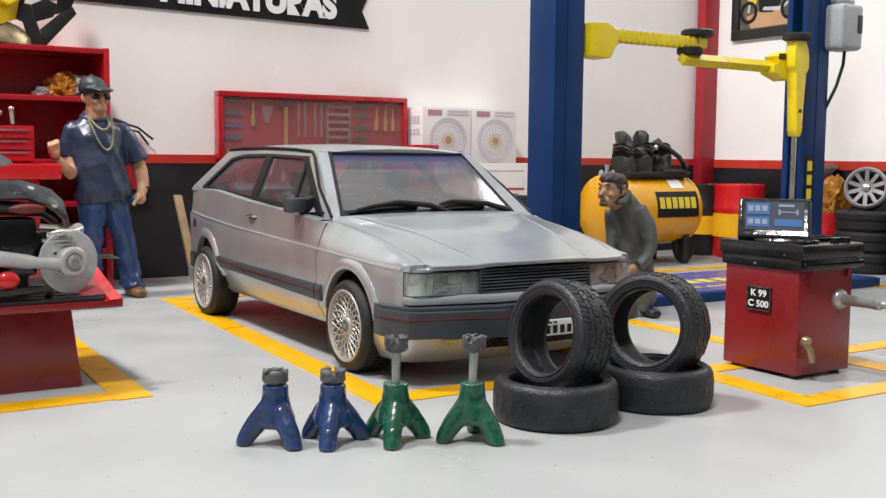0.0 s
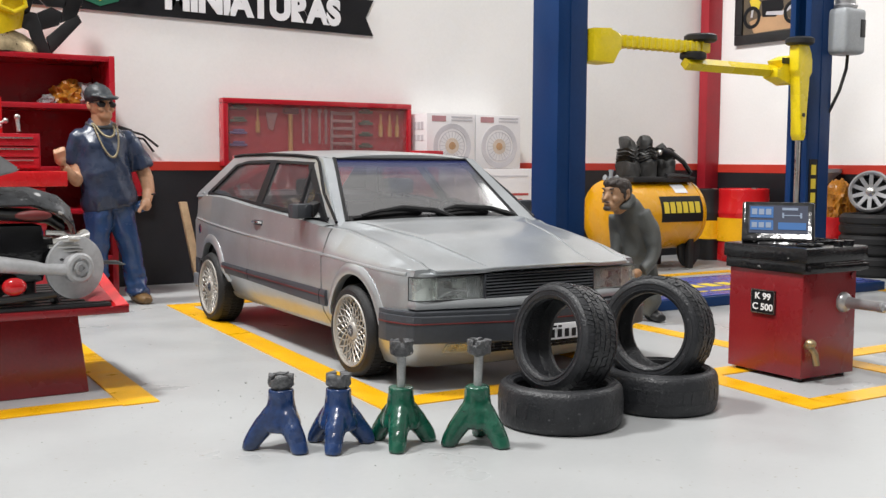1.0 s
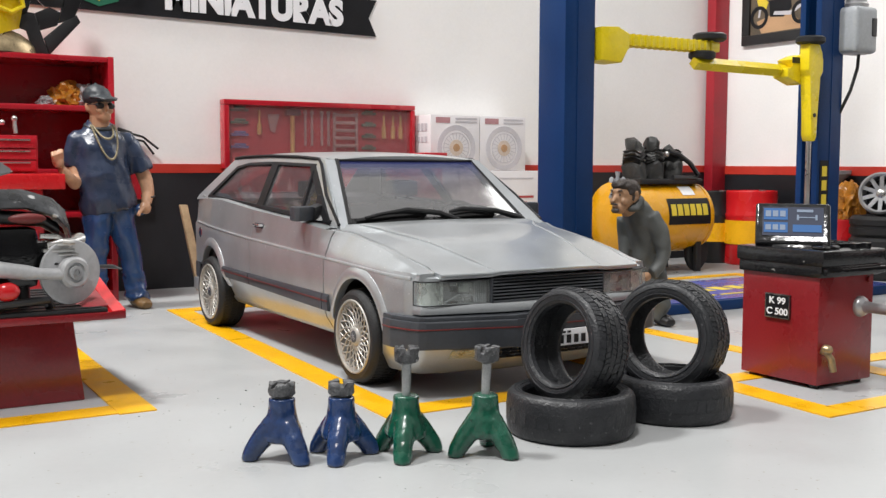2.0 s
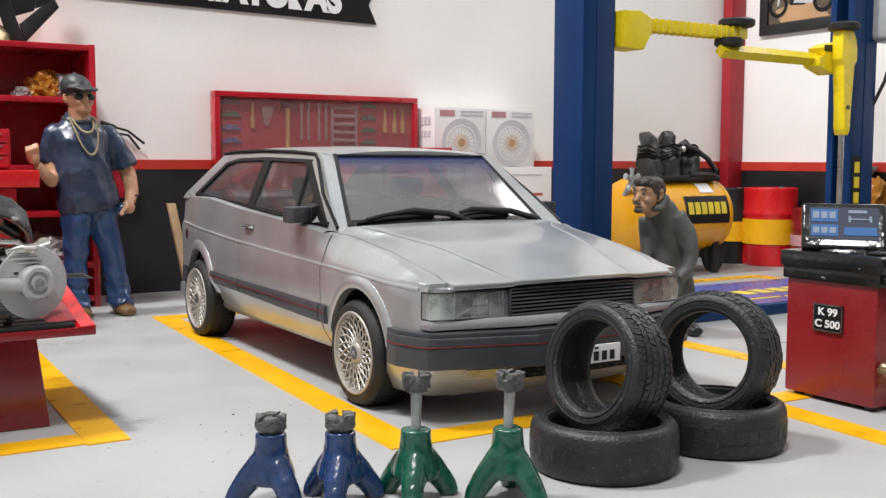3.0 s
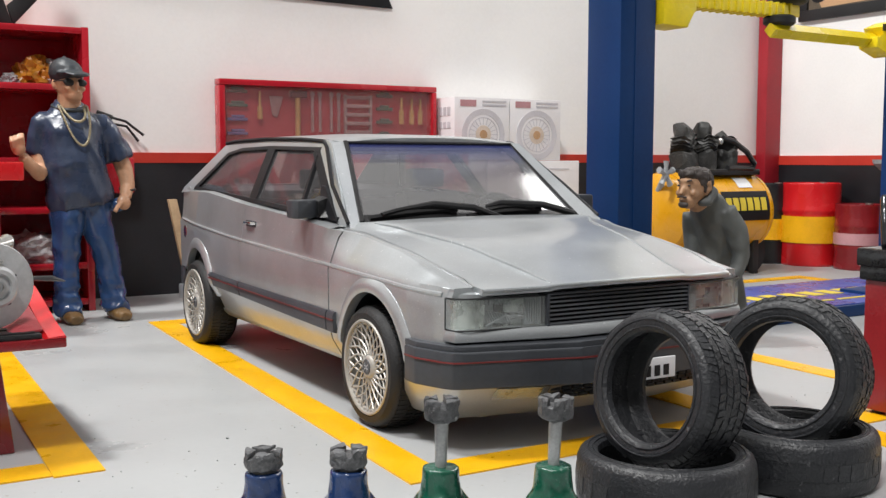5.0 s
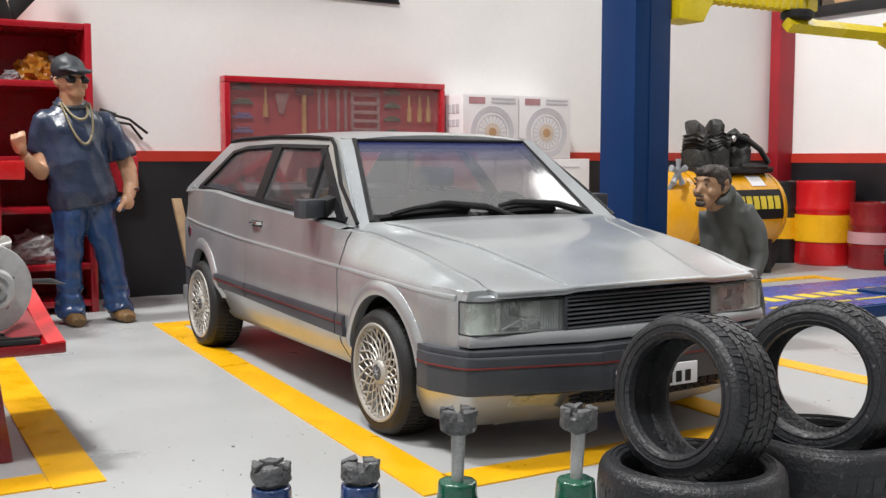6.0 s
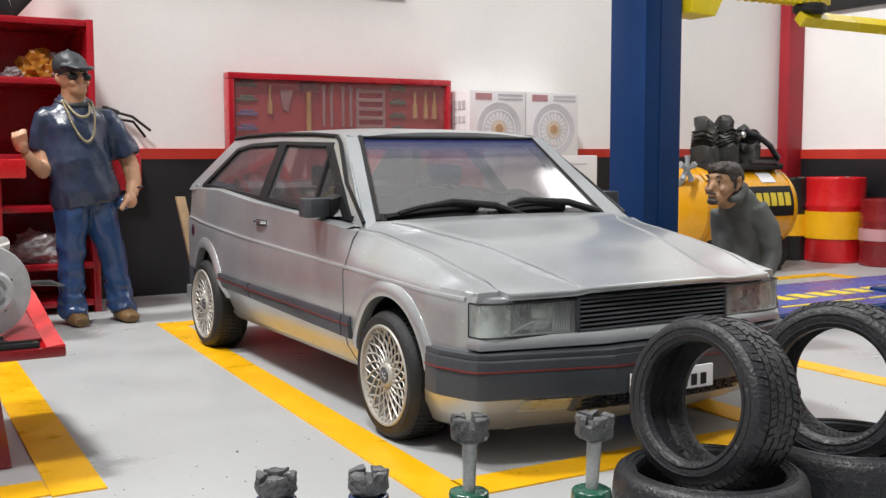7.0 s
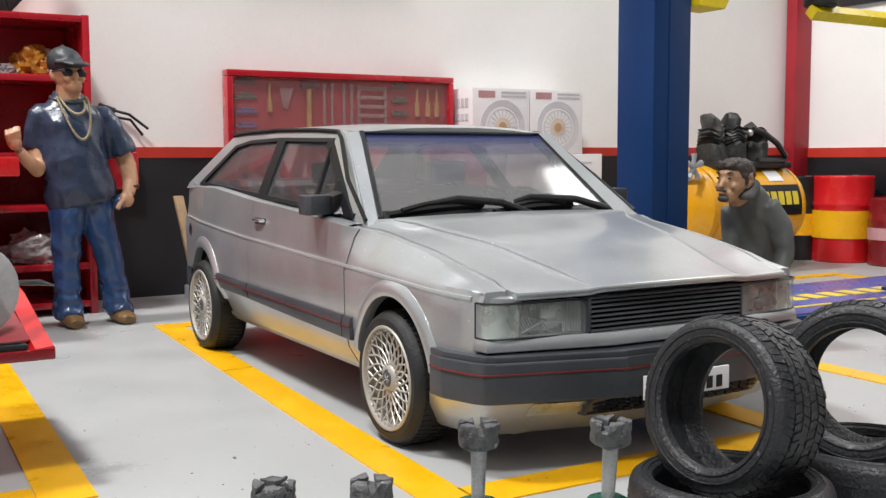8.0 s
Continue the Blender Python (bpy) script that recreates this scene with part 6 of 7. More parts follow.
def motorcycle():
    m = thing("motorcycle", (-1.225, 1.08, 0.487), "partly stripped silver and black model motorcycle on the table", "motorcycle")
    mm = Matrix.Translation((0, 0, 0.172)) @ Matrix.Rotation(radians(90), 4, "X") @ Matrix.Rotation(radians(18), 4, "Y")
    bm = B()
    prof = [(0.0, -0.008), (0.158, -0.008), (0.161, -0.004), (0.161, 0.006), (0.158, 0.010), (0.0, 0.010)]
    lathe(bm, prof, 56, mm)
    for a, r in ((0.4, 0.088), (1.5, 0.085), (2.6, 0.088), (5.4, 0.09)):
        ball(bm, (r * math.cos(a), r * math.sin(a), 0.010), (0.012, 0.007, 0.004), mat=1, seg=8, m=mm)
    disc = part("brake_disc", bm, [CAST, BLACK], m, "grey cast brake disc")
    bm = B()
    lathe(bm, [(0.0, 0.012), (0.076, 0.012), (0.078, 0.050), (0.066, 0.060), (0.050, 0.060), (0.046, 0.048), (0.034, 0.048), (0.032, 0.064), (0.0, 0.064)], 40, mm)
    part("hub", bm, CAST, disc)
    bm = B()
    lathe(bm, [(0.013, 0.063), (0.022, 0.063), (0.022, 0.072), (0.013, 0.072)], 20, mm, closed=True)
    part("hub_nut", bm, GREY_METAL, disc)
    bm = B()
    tube(bm, [(-0.045, -0.045, 0.164), (-0.16, -0.055, 0.176), (-0.20, -0.055, 0.182), (-0.34, -0.06, 0.205), (-0.9, -0.07, 0.29)], [0.032, 0.029, 0.036, 0.040, 0.046], 14)
    part("swing_arm", bm, CAST, m, "bright silver swing arm")
    bm = B()
    ball(bm, (-0.305, -0.09, 0.100), (0.058, 0.035, 0.045), seg=18)
    part("tail_lamp", bm, BRIGHT_RED, m, "glossy red oval lamp")
    bm = B()
    box(bm, (-0.95, -0.02, 0.10), (-0.14, 0.24, 0.40), 0.05)
    box(bm, (-0.28, 0.0, 0.18), (-0.06, 0.20, 0.33), 0.04)
    part("engine_block", bm, GLOSS_BLACK, m, "glossy black engine block")
    bm = B()
    rows = []
    for x, z, w in ((-0.95, 0.50, 0.15), (-0.45, 0.545, 0.14), (-0.2, 0.545, 0.12), (-0.06, 0.50, 0.10), (0.0, 0.44, 0.07), (0.02, 0.36, 0.05)):
        rows.append([(x, w * math.cos(a) + 0.08, z + 0.035 * math.sin(a) - 0.05 * abs(math.cos(a))) for a in [2 * math.pi * k / 16 for k in range(16)]])
    loft(bm, rows)
    part("tail_cowl", bm, COWL, m, "dark grey tail cowl")
    bm = B()
    rows = []
    for x, z, w in ((-0.95, 0.46, 0.14), (-0.4, 0.475, 0.13), (-0.12, 0.45, 0.09), (-0.04, 0.40, 0.05)):
        rows.append([(x, w * math.cos(a) + 0.07, z - 0.02 + 0.035 * math.sin(a)) for a in [2 * math.pi * k / 16 for k in range(16)]])
    loft(bm, rows)
    part("under_cowl", bm, BLACK, m)
    bm = B()
    ball(bm, (-0.20, -0.05, 0.442), (0.09, 0.02, 0.026), seg=14)
    part("side_badge", bm, TRIM_RED, m, "dark red side badge")
    bm = B()
    tube(bm, [(-0.10, 0.0, 0.31), (-0.04, -0.02, 0.32), (0.02, 0.02, 0.315), (0.06, 0.06, 0.33), (0.055, 0.08, 0.28), (0.04, 0.08, 0.24)], [0.018, 0.022, 0.024, 0.034, 0.034, 0.025], 12)
    tube(bm, [(-0.14, -0.02, 0.355), (-0.06, -0.02, 0.35), (0.0, 0.0, 0.30)], 0.014, 8)
    box(bm, (-0.13, -0.04, 0.275), (0.02, 0.0, 0.292), 0.005)
    box(bm, (-0.06, -0.03, 0.255), (0.04, 0.0, 0.268), 0.005)
    part("exhaust", bm, STEEL, m, "chrome exhaust pipe")
    bm = B()
    loft(bm, [[(-0.9, -0.03, 0.62), (-0.9, 0.12, 0.62), (-0.9, 0.12, 0.84), (-0.9, -0.03, 0.86)], [(-0.36, -0.02, 0.63), (-0.36, 0.08, 0.63), (-0.36, 0.08, 0.73), (-0.36, -0.02, 0.75)], [(-0.25, 0.0, 0.66), (-0.25, 0.05, 0.66), (-0.25, 0.05, 0.67), (-0.25, 0.0, 0.675)]])
    bmesh.ops.bevel(bm, geom=bm.edges[:], offset=0.01, segments=2, affect="EDGES")
    part("tank_panel", bm, GREY_METAL, m, "grey pointed tank panel")
    bm = B()
    tube(bm, [(0.10, 0.05, 0.165), (0.16, 0.07, 0.185), (0.23, 0.09, 0.180), (0.28, 0.10, 0.165)], [0.008, 0.020, 0.022, 0.006], 10, flat=0.5)
    part("lever", bm, BLACK, m, "thin dark chrome lever")
    bm = B()
    tube(bm, [(-0.45, -0.09, 0.03), (-0.25, -0.10, 0.045), (-0.12, -0.09, 0.05), (-0.10, -0.06, 0.02), (-0.12, -0.04, 0.012)], 0.018, 8)
    rod(bm, (-0.5, -0.05, 0.0), (-0.5, -0.05, 0.12), 0.03)
    rod(bm, (-0.2, 0.1, 0.0), (-0.2, 0.1, 0.2), 0.03)
    part("stand", bm, BLACK, m)
    bm = B()
    lathe(bm, [(0.10, 0.03), (0.135, 0.04), (0.14, 0.0), (0.135, -0.04), (0.10, -0.03)], 40, Matrix.Translation((-0.42, 0.10, 0.145)) @ Matrix.Rotation(radians(90), 4, "X"), closed=True)
    part("rear_wheel", bm, RUBBER, m)


motorcycle()


# ---- things on and at the back wall ----
def tool_board():
    YB = Y_BACK - 0.02
    t = thing("tool_board", (1.16, YB, 1.15), "red framed wall board with rows of small tools", "tool board")
    W, H = 2.31, 0.72
    bm = B()
    box(bm, (0.03, -0.03, 0.0), (W - 0.03, 0, H), 0.0)
    part("panel", bm, DUSTY_RED, t)
    for lo, hi in (((0, -0.13, H - 0.055), (W, 0, H)), ((0, -0.13, 0), (0.055, 0, H - 0.057)), ((W - 0.055, -0.13, 0), (W, 0, H - 0.057)), ((0.057, -0.13, 0), (W - 0.057, 0, 0.05))):
        bm = B()
        box(bm, lo, hi, 0.008)
        part("board_frame", bm, RED, t)
    bm = B()
    box(bm, (0.058, -0.105, 0.052), (W - 0.058, -0.101, H - 0.058))
    part("cover", bm, HAZE, t, "hazy clear plastic cover").visible_shadow = False
    y = -0.035

    def bit(name, mat, fn):
        b = B()
        fn(b)
        part(name, b, mat, t)
    for k in range(4):
        z = 0.60 - 0.13 * k
        bit("pliers", MUTED_GREEN if k < 2 else MUTED_BLUE, lambda b: (box(b, (0.10, y - 0.025, z), (0.30, y, z + 0.03), 0.008), box(b, (0.14, y - 0.025, z + 0.03), (0.27, y, z + 0.055), 0.008)))
        bit("pliers", MUTED_GREEN, lambda b: (box(b, (1.66, y - 0.025, z), (1.84, y, z + 0.035), 0.008), box(b, (1.70, y - 0.025, z + 0.03), (1.80, y, z + 0.055), 0.008)))
    bit("screwdriver", MUTED_TAN, lambda b: (rod(b, (0.42, y - 0.02, 0.62), (0.42, y - 0.02, 0.48), 0.012), rod(b, (0.42, y - 0.02, 0.48), (0.42, y - 0.02, 0.36), 0.024)))
    bit("trowel", MUTED_STEEL, lambda b: prism(b, [(0.52, 0.58), (0.66, 0.58), (0.60, 0.38), (0.55, 0.40)], "y", y - 0.015, y, 0.004))
    bit("hammer", MUTED_TAN, lambda b: rod(b, (0.80, y - 0.03, 0.60), (0.80, y - 0.03, 0.10), 0.024))
    bit("hammer_head", BLACK, lambda b: box(b, (0.72, y - 0.06, 0.57), (0.89, y, 0.635), 0.01))
    for x in (0.96, 1.04, 1.16, 1.24):
        bit("spanner", MUTED_STEEL, lambda b: (rod(b, (x, y - 0.015, 0.60), (x, y - 0.015, 0.25), 0.014), ball(b, (x, y - 0.015, 0.61), (0.026, 0.012, 0.026), seg=10)))
    for x in (1.30, 1.58):
        bit("spanner_rack", MUTED_STEEL, lambda b: box(b, (x, y - 0.02, 0.10), (x + 0.03, y, 0.62), 0.005))
    for k in range(6):
        bit("ring_spanner", MUTED_STEEL, lambda b: box(b, (1.31, y - 0.03, 0.15 + 0.085 * k), (1.60, y - 0.01, 0.185 + 0.085 * k), 0.008))
    for x in (1.94, 2.06, 2.16):
        bit("screwdriver", MUTED_TAN, lambda b: (rod(b, (x, y - 0.02, 0.60), (x, y - 0.02, 0.48), 0.012), rod(b, (x, y - 0.02, 0.48), (x, y - 0.02, 0.34), 0.024)))
    resize(t, 0.918, 1, 0.924)


tool_board()

bm = B()
box(bm, (1.15, 4.98, 1.20), (3.39, 5.21, 1.25), 0.008)
box(bm, (1.22, 5.0, 0.0), (3.34, 5.205, 1.20), 0.01)
box(bm, (3.10, 4.99, 1.25), (3.39, 5.20, 1.315), 0.008)
tagged(part("tool_bench", bm, RED), "red tool bench under the tool board", "workbench")


def wheel_box(at, w, h, label, kind):
    b = thing("wheel_carton", at, label, "carton", "white printed cartons")
    bm = B()
    box(bm, (0, 0, 0), (w, 0.34, h), 0.006)
    part("carton", bm, WHITE, b)
    if kind == "wheel":
        bm = B()
        bars(bm, 0.06, h - 0.085, 0.24, h - 0.025, 1, at=-0.001, fill=0.98)
        part("printed_block", bm, INK_PINK, b)
        for z in (h - 0.045, h - 0.080):
            bm = B()
            bars(bm, 0.30, z, w - 0.03, z + 0.018, 1, at=-0.001, fill=0.95)
            part("printed_line", bm, INK_GREY, b)
        mm = Matrix.Translation((w * 0.52, -0.001, h * 0.415)) @ Matrix.Rotation(radians(90), 4, "X")
        bm = B()
        for ra, rb in ((0.155, 0.162), (0.185, 0.240)):
            lathe(bm, [(ra, 0.0), (rb, 0.0), (rb, 0.004), (ra, 0.004)], 48, mm, closed=True)
        for k in range(20):
            box(bm, (0.09, -0.003, 0.0), (0.155, 0.003, 0.003), m=mm @ Matrix.Rotation(math.pi * k / 10, 4, "Z"))
        part("printed_ring", bm, INK_GREY, b)
        bm = B()
        lathe(bm, [(0.0, 0.0), (0.085, 0.0), (0.085, 0.003), (0.0, 0.003)], 32, mm)
        part("printed_hub", bm, material("printed_pale_tan", (0.66, 0.55, 0.46), 0.6), b)
        bm = B()
        lathe(bm, [(0.0, 0.003), (0.042, 0.003), (0.042, 0.006), (0.0, 0.006)], 24, mm)
        part("printed_centre", bm, INK_TAN, b)
        bm = B()
        bars(bm, 0.06, 0.30, 0.28, 0.36, 3, axis="x", at=-0.001)
        bars(bm, 0.06, 0.42, 0.28, 0.50, 3, axis="x", at=-0.001)
        part("side_print", bm, INK_GREY, b)
    else:
        bm = B()
        bars(bm, 0.30, h - 0.09, w - 0.12, h - 0.075, 1, at=-0.001, fill=0.98)
        part("printed_line", bm, INK_GREY, b)
        bm = B()
        box(bm, (w - 0.62, -0.005, h - 0.30), (w - 0.12, -0.001, h - 0.275))
        bars(bm, w - 0.58, h - 0.40, w - 0.16, h - 0.34, 2, at=-0.001, fill=0.55)
        bars(bm, w - 0.36, h - 0.47, w - 0.16, h - 0.43, 2, at=-0.001, fill=0.55)
        part("printed_mark", bm, INK_RED, b)


wheel_box((3.70, 5.22, 0), 1.09, 1.125, "large white printed carton standing on the floor", "plain")
wheel_box((3.33, 5.23, 1.128), 0.615, 0.59, "white carton printed with a wheel, stacked on another carton", "wheel")
wheel_box((3.955, 5.23, 1.128), 0.605, 0.59, "white carton printed with a wheel, stacked on another carton", "wheel")
bm = B()
box(bm, (3.345, 5.24, 0), (3.69, 5.56, 1.125), 0.006)
tagged(part("plain_carton", bm, WHITE), "tall plain white carton carrying another carton", "carton", "white printed cartons")


def banner():
    b = thing("wall_banner", (-0.08, Y_BACK - 0.012, -0.03), "black ribbon banner with white word MINIATURAS and a flag shield", "banner")
    bm = B()
    prism(bm, [(-1.1, 2.635), (-0.23, 2.612), (2.96, 2.56), (2.87, 2.745), (2.965, 2.935), (-0.23, 2.99), (-1.1, 3.01)], "y", -0.012, 0.0)
    part("ribbon", bm, INK_BLACK, b)
    m = Matrix(((1, 0, 0, 1.64), (0, 0, -1, -0.016), (-0.016, 1, 0, 2.772), (0, 0, 0, 1)))
    lettering("banner_letters", "MINIATURAS", 0.345, INK_WHITE, b, m, "bold white letters", depth=0.003, shear=0.0, stretch=0.93, spacing=1.0, bold=0.020)
    bm = B()
    prism(bm, [(-0.16, 3.10), (-0.16, 2.82), (-0.05, 2.70), (0.115, 2.644), (0.28, 2.70), (0.39, 2.82), (0.39, 3.10)], "y", -0.022, -0.012)
    part("shield", bm, INK_GREEN, b, "dark green flag shield")
    bm = B()
    prism(bm, [(-0.08, 2.90), (0.115, 2.69), (0.31, 2.90), (0.115, 3.08)], "y", -0.026, -0.022)
    part("shield_diamond", bm, INK_YELLOW, b)
    bm = B()
    lathe(bm, [(0.0, 0.0), (0.085, 0.0), (0.085, 0.004), (0.0, 0.004)], 28, Matrix.Translation((0.115, -0.026, 2.89)) @ Matrix.Rotation(radians(90), 4, "X"))
    part("shield_disc", bm, INK_BLUE, b)


banner()

bm = B()
prism(bm, [(0.655, 0.81), (0.725, 0.81), (0.89, 0.0), (0.81, 0.0)], "y", 5.28, 5.33, 0.004)
tagged(part("wooden_batten", bm, WOOD), "pale plywood batten leaning behind the car", "batten")
bm = B()
tube(bm, [(0.29, 5.57, 1.47), (0.39, 5.53, 1.44), (0.53, 5.52, 1.33)], 0.012, 6)
tube(bm, [(0.29, 5.57, 1.42), (0.40, 5.54, 1.40), (0.49, 5.53, 1.28)], 0.012, 6)
tube(bm, [(0.17, 5.58, 1.50), (0.29, 5.57, 1.46)], 0.03, 8)
tagged(part("wall_hook_tool", bm, BLACK), "small black shears hanging on the wall", "tool")
bm = B()
box(bm, (0.18, 5.42, 0.86), (0.43, 5.60, 1.15), 0.03)
tagged(part("wall_box", bm, RED), "small red box fixed on the black dado", "box")


# ---- two-post vehicle lift ----
LIFT_Y = 2.05


def lift_post(x, sgn, w, d):
    """A channel-shaped post, open towards the other post."""
    e = d - 0.16
    p = [(0, -0.16), (w * sgn, -0.16), (w * sgn, e), (0, e), (0, e - 0.06), (0.06 * sgn, e - 0.06), (0.06 * sgn, e - 0.04), ((w - 0.05) * sgn, e - 0.04), ((w - 0.05) * sgn, -0.12), (0.06 * sgn, -0.12), (0.06 * sgn, -0.10), (0, -0.10)]
    bm = B()
    prism(bm, [(x + a, LIFT_Y + b) for a, b in p], "z", 0.10, 4.4, 0.006)
    return bm


def lift_pad(arm, at, r, label=""):
    bm = B()
    lathe(bm, [(0, 0), (r - 0.02, 0), (r, 0.015), (r, 0.05), (r - 0.02, 0.065), (0, 0.065)], 32, Matrix.Translation(at))
    part("pad", bm, RUBBER, arm, label)


def vehicle_lift():
    t = thing("vehicle_lift", (0, 0, 0), "blue two-post vehicle lift with yellow swing arms raised", "vehicle lift")
    bm = B()
    box(bm, (3.05, 1.82, 0.0), (6.4, 2.98, 0.085), 0.01)
    base = part("base_platform", bm, BLUE, t, "low blue base platform")
    bm = B()
    box(bm, (3.08, 1.85, 0.085), (6.37, 2.95, 0.092))
    part("printed_mat", bm, MAT_BLUE, base, "blue printed mat with yellow marks")
    for x0, y0, x1, y1, n, fill in ((3.3, 2.28, 6.2, 2.48, 14, 0.62), (3.4, 2.04, 5.2, 2.08, 4, 0.85)):
        for k in range(n):
            w = (x1 - x0) / n
            part("printed_mark", bars(B(), x0 + w * k, y0, x0 + w * (k + 1), y1, 1, axis="z", at=0.092, thick=0.004, fill=fill), INK_YELLOW, base)
    for x, s, w, d in ((2.76, -1, 0.28, 0.32), (5.30, 1, 0.305, 0.23)):
        post = part("post", lift_post(x, s, w, d), BLUE, t, "dark blue channel-shaped post")
        bm = B()
        box(bm, (min(x - 0.12 * s, x + 0.56 * s), LIFT_Y - 0.32, 0.092), (max(x - 0.12 * s, x + 0.56 * s), LIFT_Y + 0.32, 0.115), 0.005)
        part("foot_plate", bm, BLUE, post)
        bm = B()
        xa, xb = sorted((x + 0.20 * s, x - 0.04 * s))
        box(bm, (xa, LIFT_Y - 0.095, 1.95), (xb, LIFT_Y + 0.02, 2.22), 0.02)
        part("carriage", bm, YELLOW, post, "yellow lifting carriage")
        bm = B()
        box(bm, (x + 0.16 * s - 0.006, LIFT_Y - 0.166, 0.12), (x + 0.16 * s + 0.006, LIFT_Y - 0.159, 4.38))
        part("edge_seam", bm, BLUE, post)
    # arm of the first post
    bm = B()
    prism(bm, [(2.79, 1.975), (3.00, 1.965), (3.02, 2.05), (3.07, 2.07), (3.07, 2.195), (2.99, 2.20), (2.97, 2.235), (2.79, 2.225)], "y", LIFT_Y - 0.20, LIFT_Y + 0.02, 0.014)
    box(bm, (3.04, LIFT_Y - 0.15, 2.110), (4.08, LIFT_Y - 0.04, 2.192), 0.012)
    arm = part("swing_arm", bm, YELLOW, t, "yellow ribbed swing arm")
    for k in range(14):
        bm = B()
        box(bm, (3.14 + 0.064 * k, LIFT_Y - 0.158, 2.104), (3.164 + 0.064 * k, LIFT_Y - 0.032, 2.198), 0.004)
        part("rib", bm, YELLOW, arm)
    lift_pad(arm, (4.01, LIFT_Y - 0.10, 2.198), 0.135, "round black rubber pad")
    # arms of the second post
    bm = B()
    tube(bm, [(3.80, LIFT_Y - 0.14, 2.01), (5.00, LIFT_Y - 0.14, 2.00)], 0.052, 4)
    prism(bm, [(4.80, 1.94), (4.98, 1.88), (5.10, 1.94), (5.10, 2.10), (4.98, 2.14), (4.84, 2.09), (4.90, 2.03), (4.80, 2.02)], "y", LIFT_Y - 0.235, LIFT_Y - 0.07, 0.016)
    arm = part("swing_arm", bm, YELLOW, t, "yellow tubular swing arm")
    lift_pad(arm, (3.90, LIFT_Y - 0.13, 2.045), 0.108)
    bm = B()
    prism(bm, [(4.935, 2.22), (5.075, 2.22), (5.088, 2.14), (5.120, 2.10), (5.120, 1.99), (5.088, 1.94), (5.068, 1.93), (5.062, 1.45), (5.042, 1.40), (4.998, 1.40), (4.978, 1.45), (4.970, 1.95), (4.935, 2.00)], "y", LIFT_Y - 0.34, LIFT_Y - 0.238, 0.014)
    arm = part("swing_arm", bm, YELLOW, t, "yellow arm folded down along the post")
    lift_pad(arm, (5.005, LIFT_Y - 0.29, 2.22), 0.122)
    bm = B()
    rod(bm, (5.020, LIFT_Y - 0.335, 1.62), (5.020, LIFT_Y - 0.346, 1.62), 0.018)
    part("arm_bolt", bm, BLACK, arm)
    bm = B()
    box(bm, (4.850, LIFT_Y - 0.243, 2.06), (4.960, LIFT_Y - 0.234, 2.11), 0.003)
    part("arm_slot", bm, BLACK, arm)
    bm = B()
    rod(bm, (5.020, LIFT_Y - 0.29, 0.085), (5.020, LIFT_Y - 0.29, 1.40), 0.022)
    part("hydraulic_rod", bm, STEEL, t, "bright steel hydraulic rod")
    bm = B()
    box(bm, (5.335, LIFT_Y - 0.167, 0.80), (5.445, LIFT_Y - 0.158, 1.24))
    tape = part("warning_plate", bm, INK_BLACK, t)
    for k in range(3):
        bm = B()
        box(bm, (5.360, LIFT_Y - 0.172, 0.85 + 0.125 * k), (5.420, LIFT_Y - 0.166, 0.94 + 0.125 * k))
        part("warning_mark", bm, INK_YELLOW, tape)
    bm = B()
    box(bm, (5.540, LIFT_Y - 0.34, 2.18), (5.840, LIFT_Y - 0.08, 2.59), 0.06, 4)
    ctl = part("motor_box", bm, LAMP_GREY, t, "grey rounded motor box")
    bm = B()
    box(bm, (5.745, LIFT_Y - 0.347, 2.33), (5.810, LIFT_Y - 0.33, 2.49), 0.008)
    part("motor_switch", bm, BLACK, ctl)
    bm = B()
    lathe(bm, [(0.0, 0.0), (0.10, 0.0), (0.11, 0.03), (0.09, 0.05), (0.09, 0.4), (0.07, 0.44), (0.0, 0.44)], 20, Matrix.Translation((5.69, LIFT_Y - 0.21, 2.585)))
    part("motor_cap", bm, GREY_METAL, ctl)
    bm = B()
    tube(bm, [(5.740, LIFT_Y - 0.22, 2.22), (5.725, LIFT_Y - 0.22, 2.06), (5.665, LIFT_Y - 0.20, 1.86), (5.590, LIFT_Y - 0.15, 1.66)], 0.015, 8)
    part("cable", bm, BLACK, ctl)


vehicle_lift()


# ---- compressor ----
PUMP = material("rough_black_casting", (0.017, 0.017, 0.016), 0.5, vary=0.3, stain=200, grain=900, bump=0.8, second=(0.036, 0.034, 0.031))


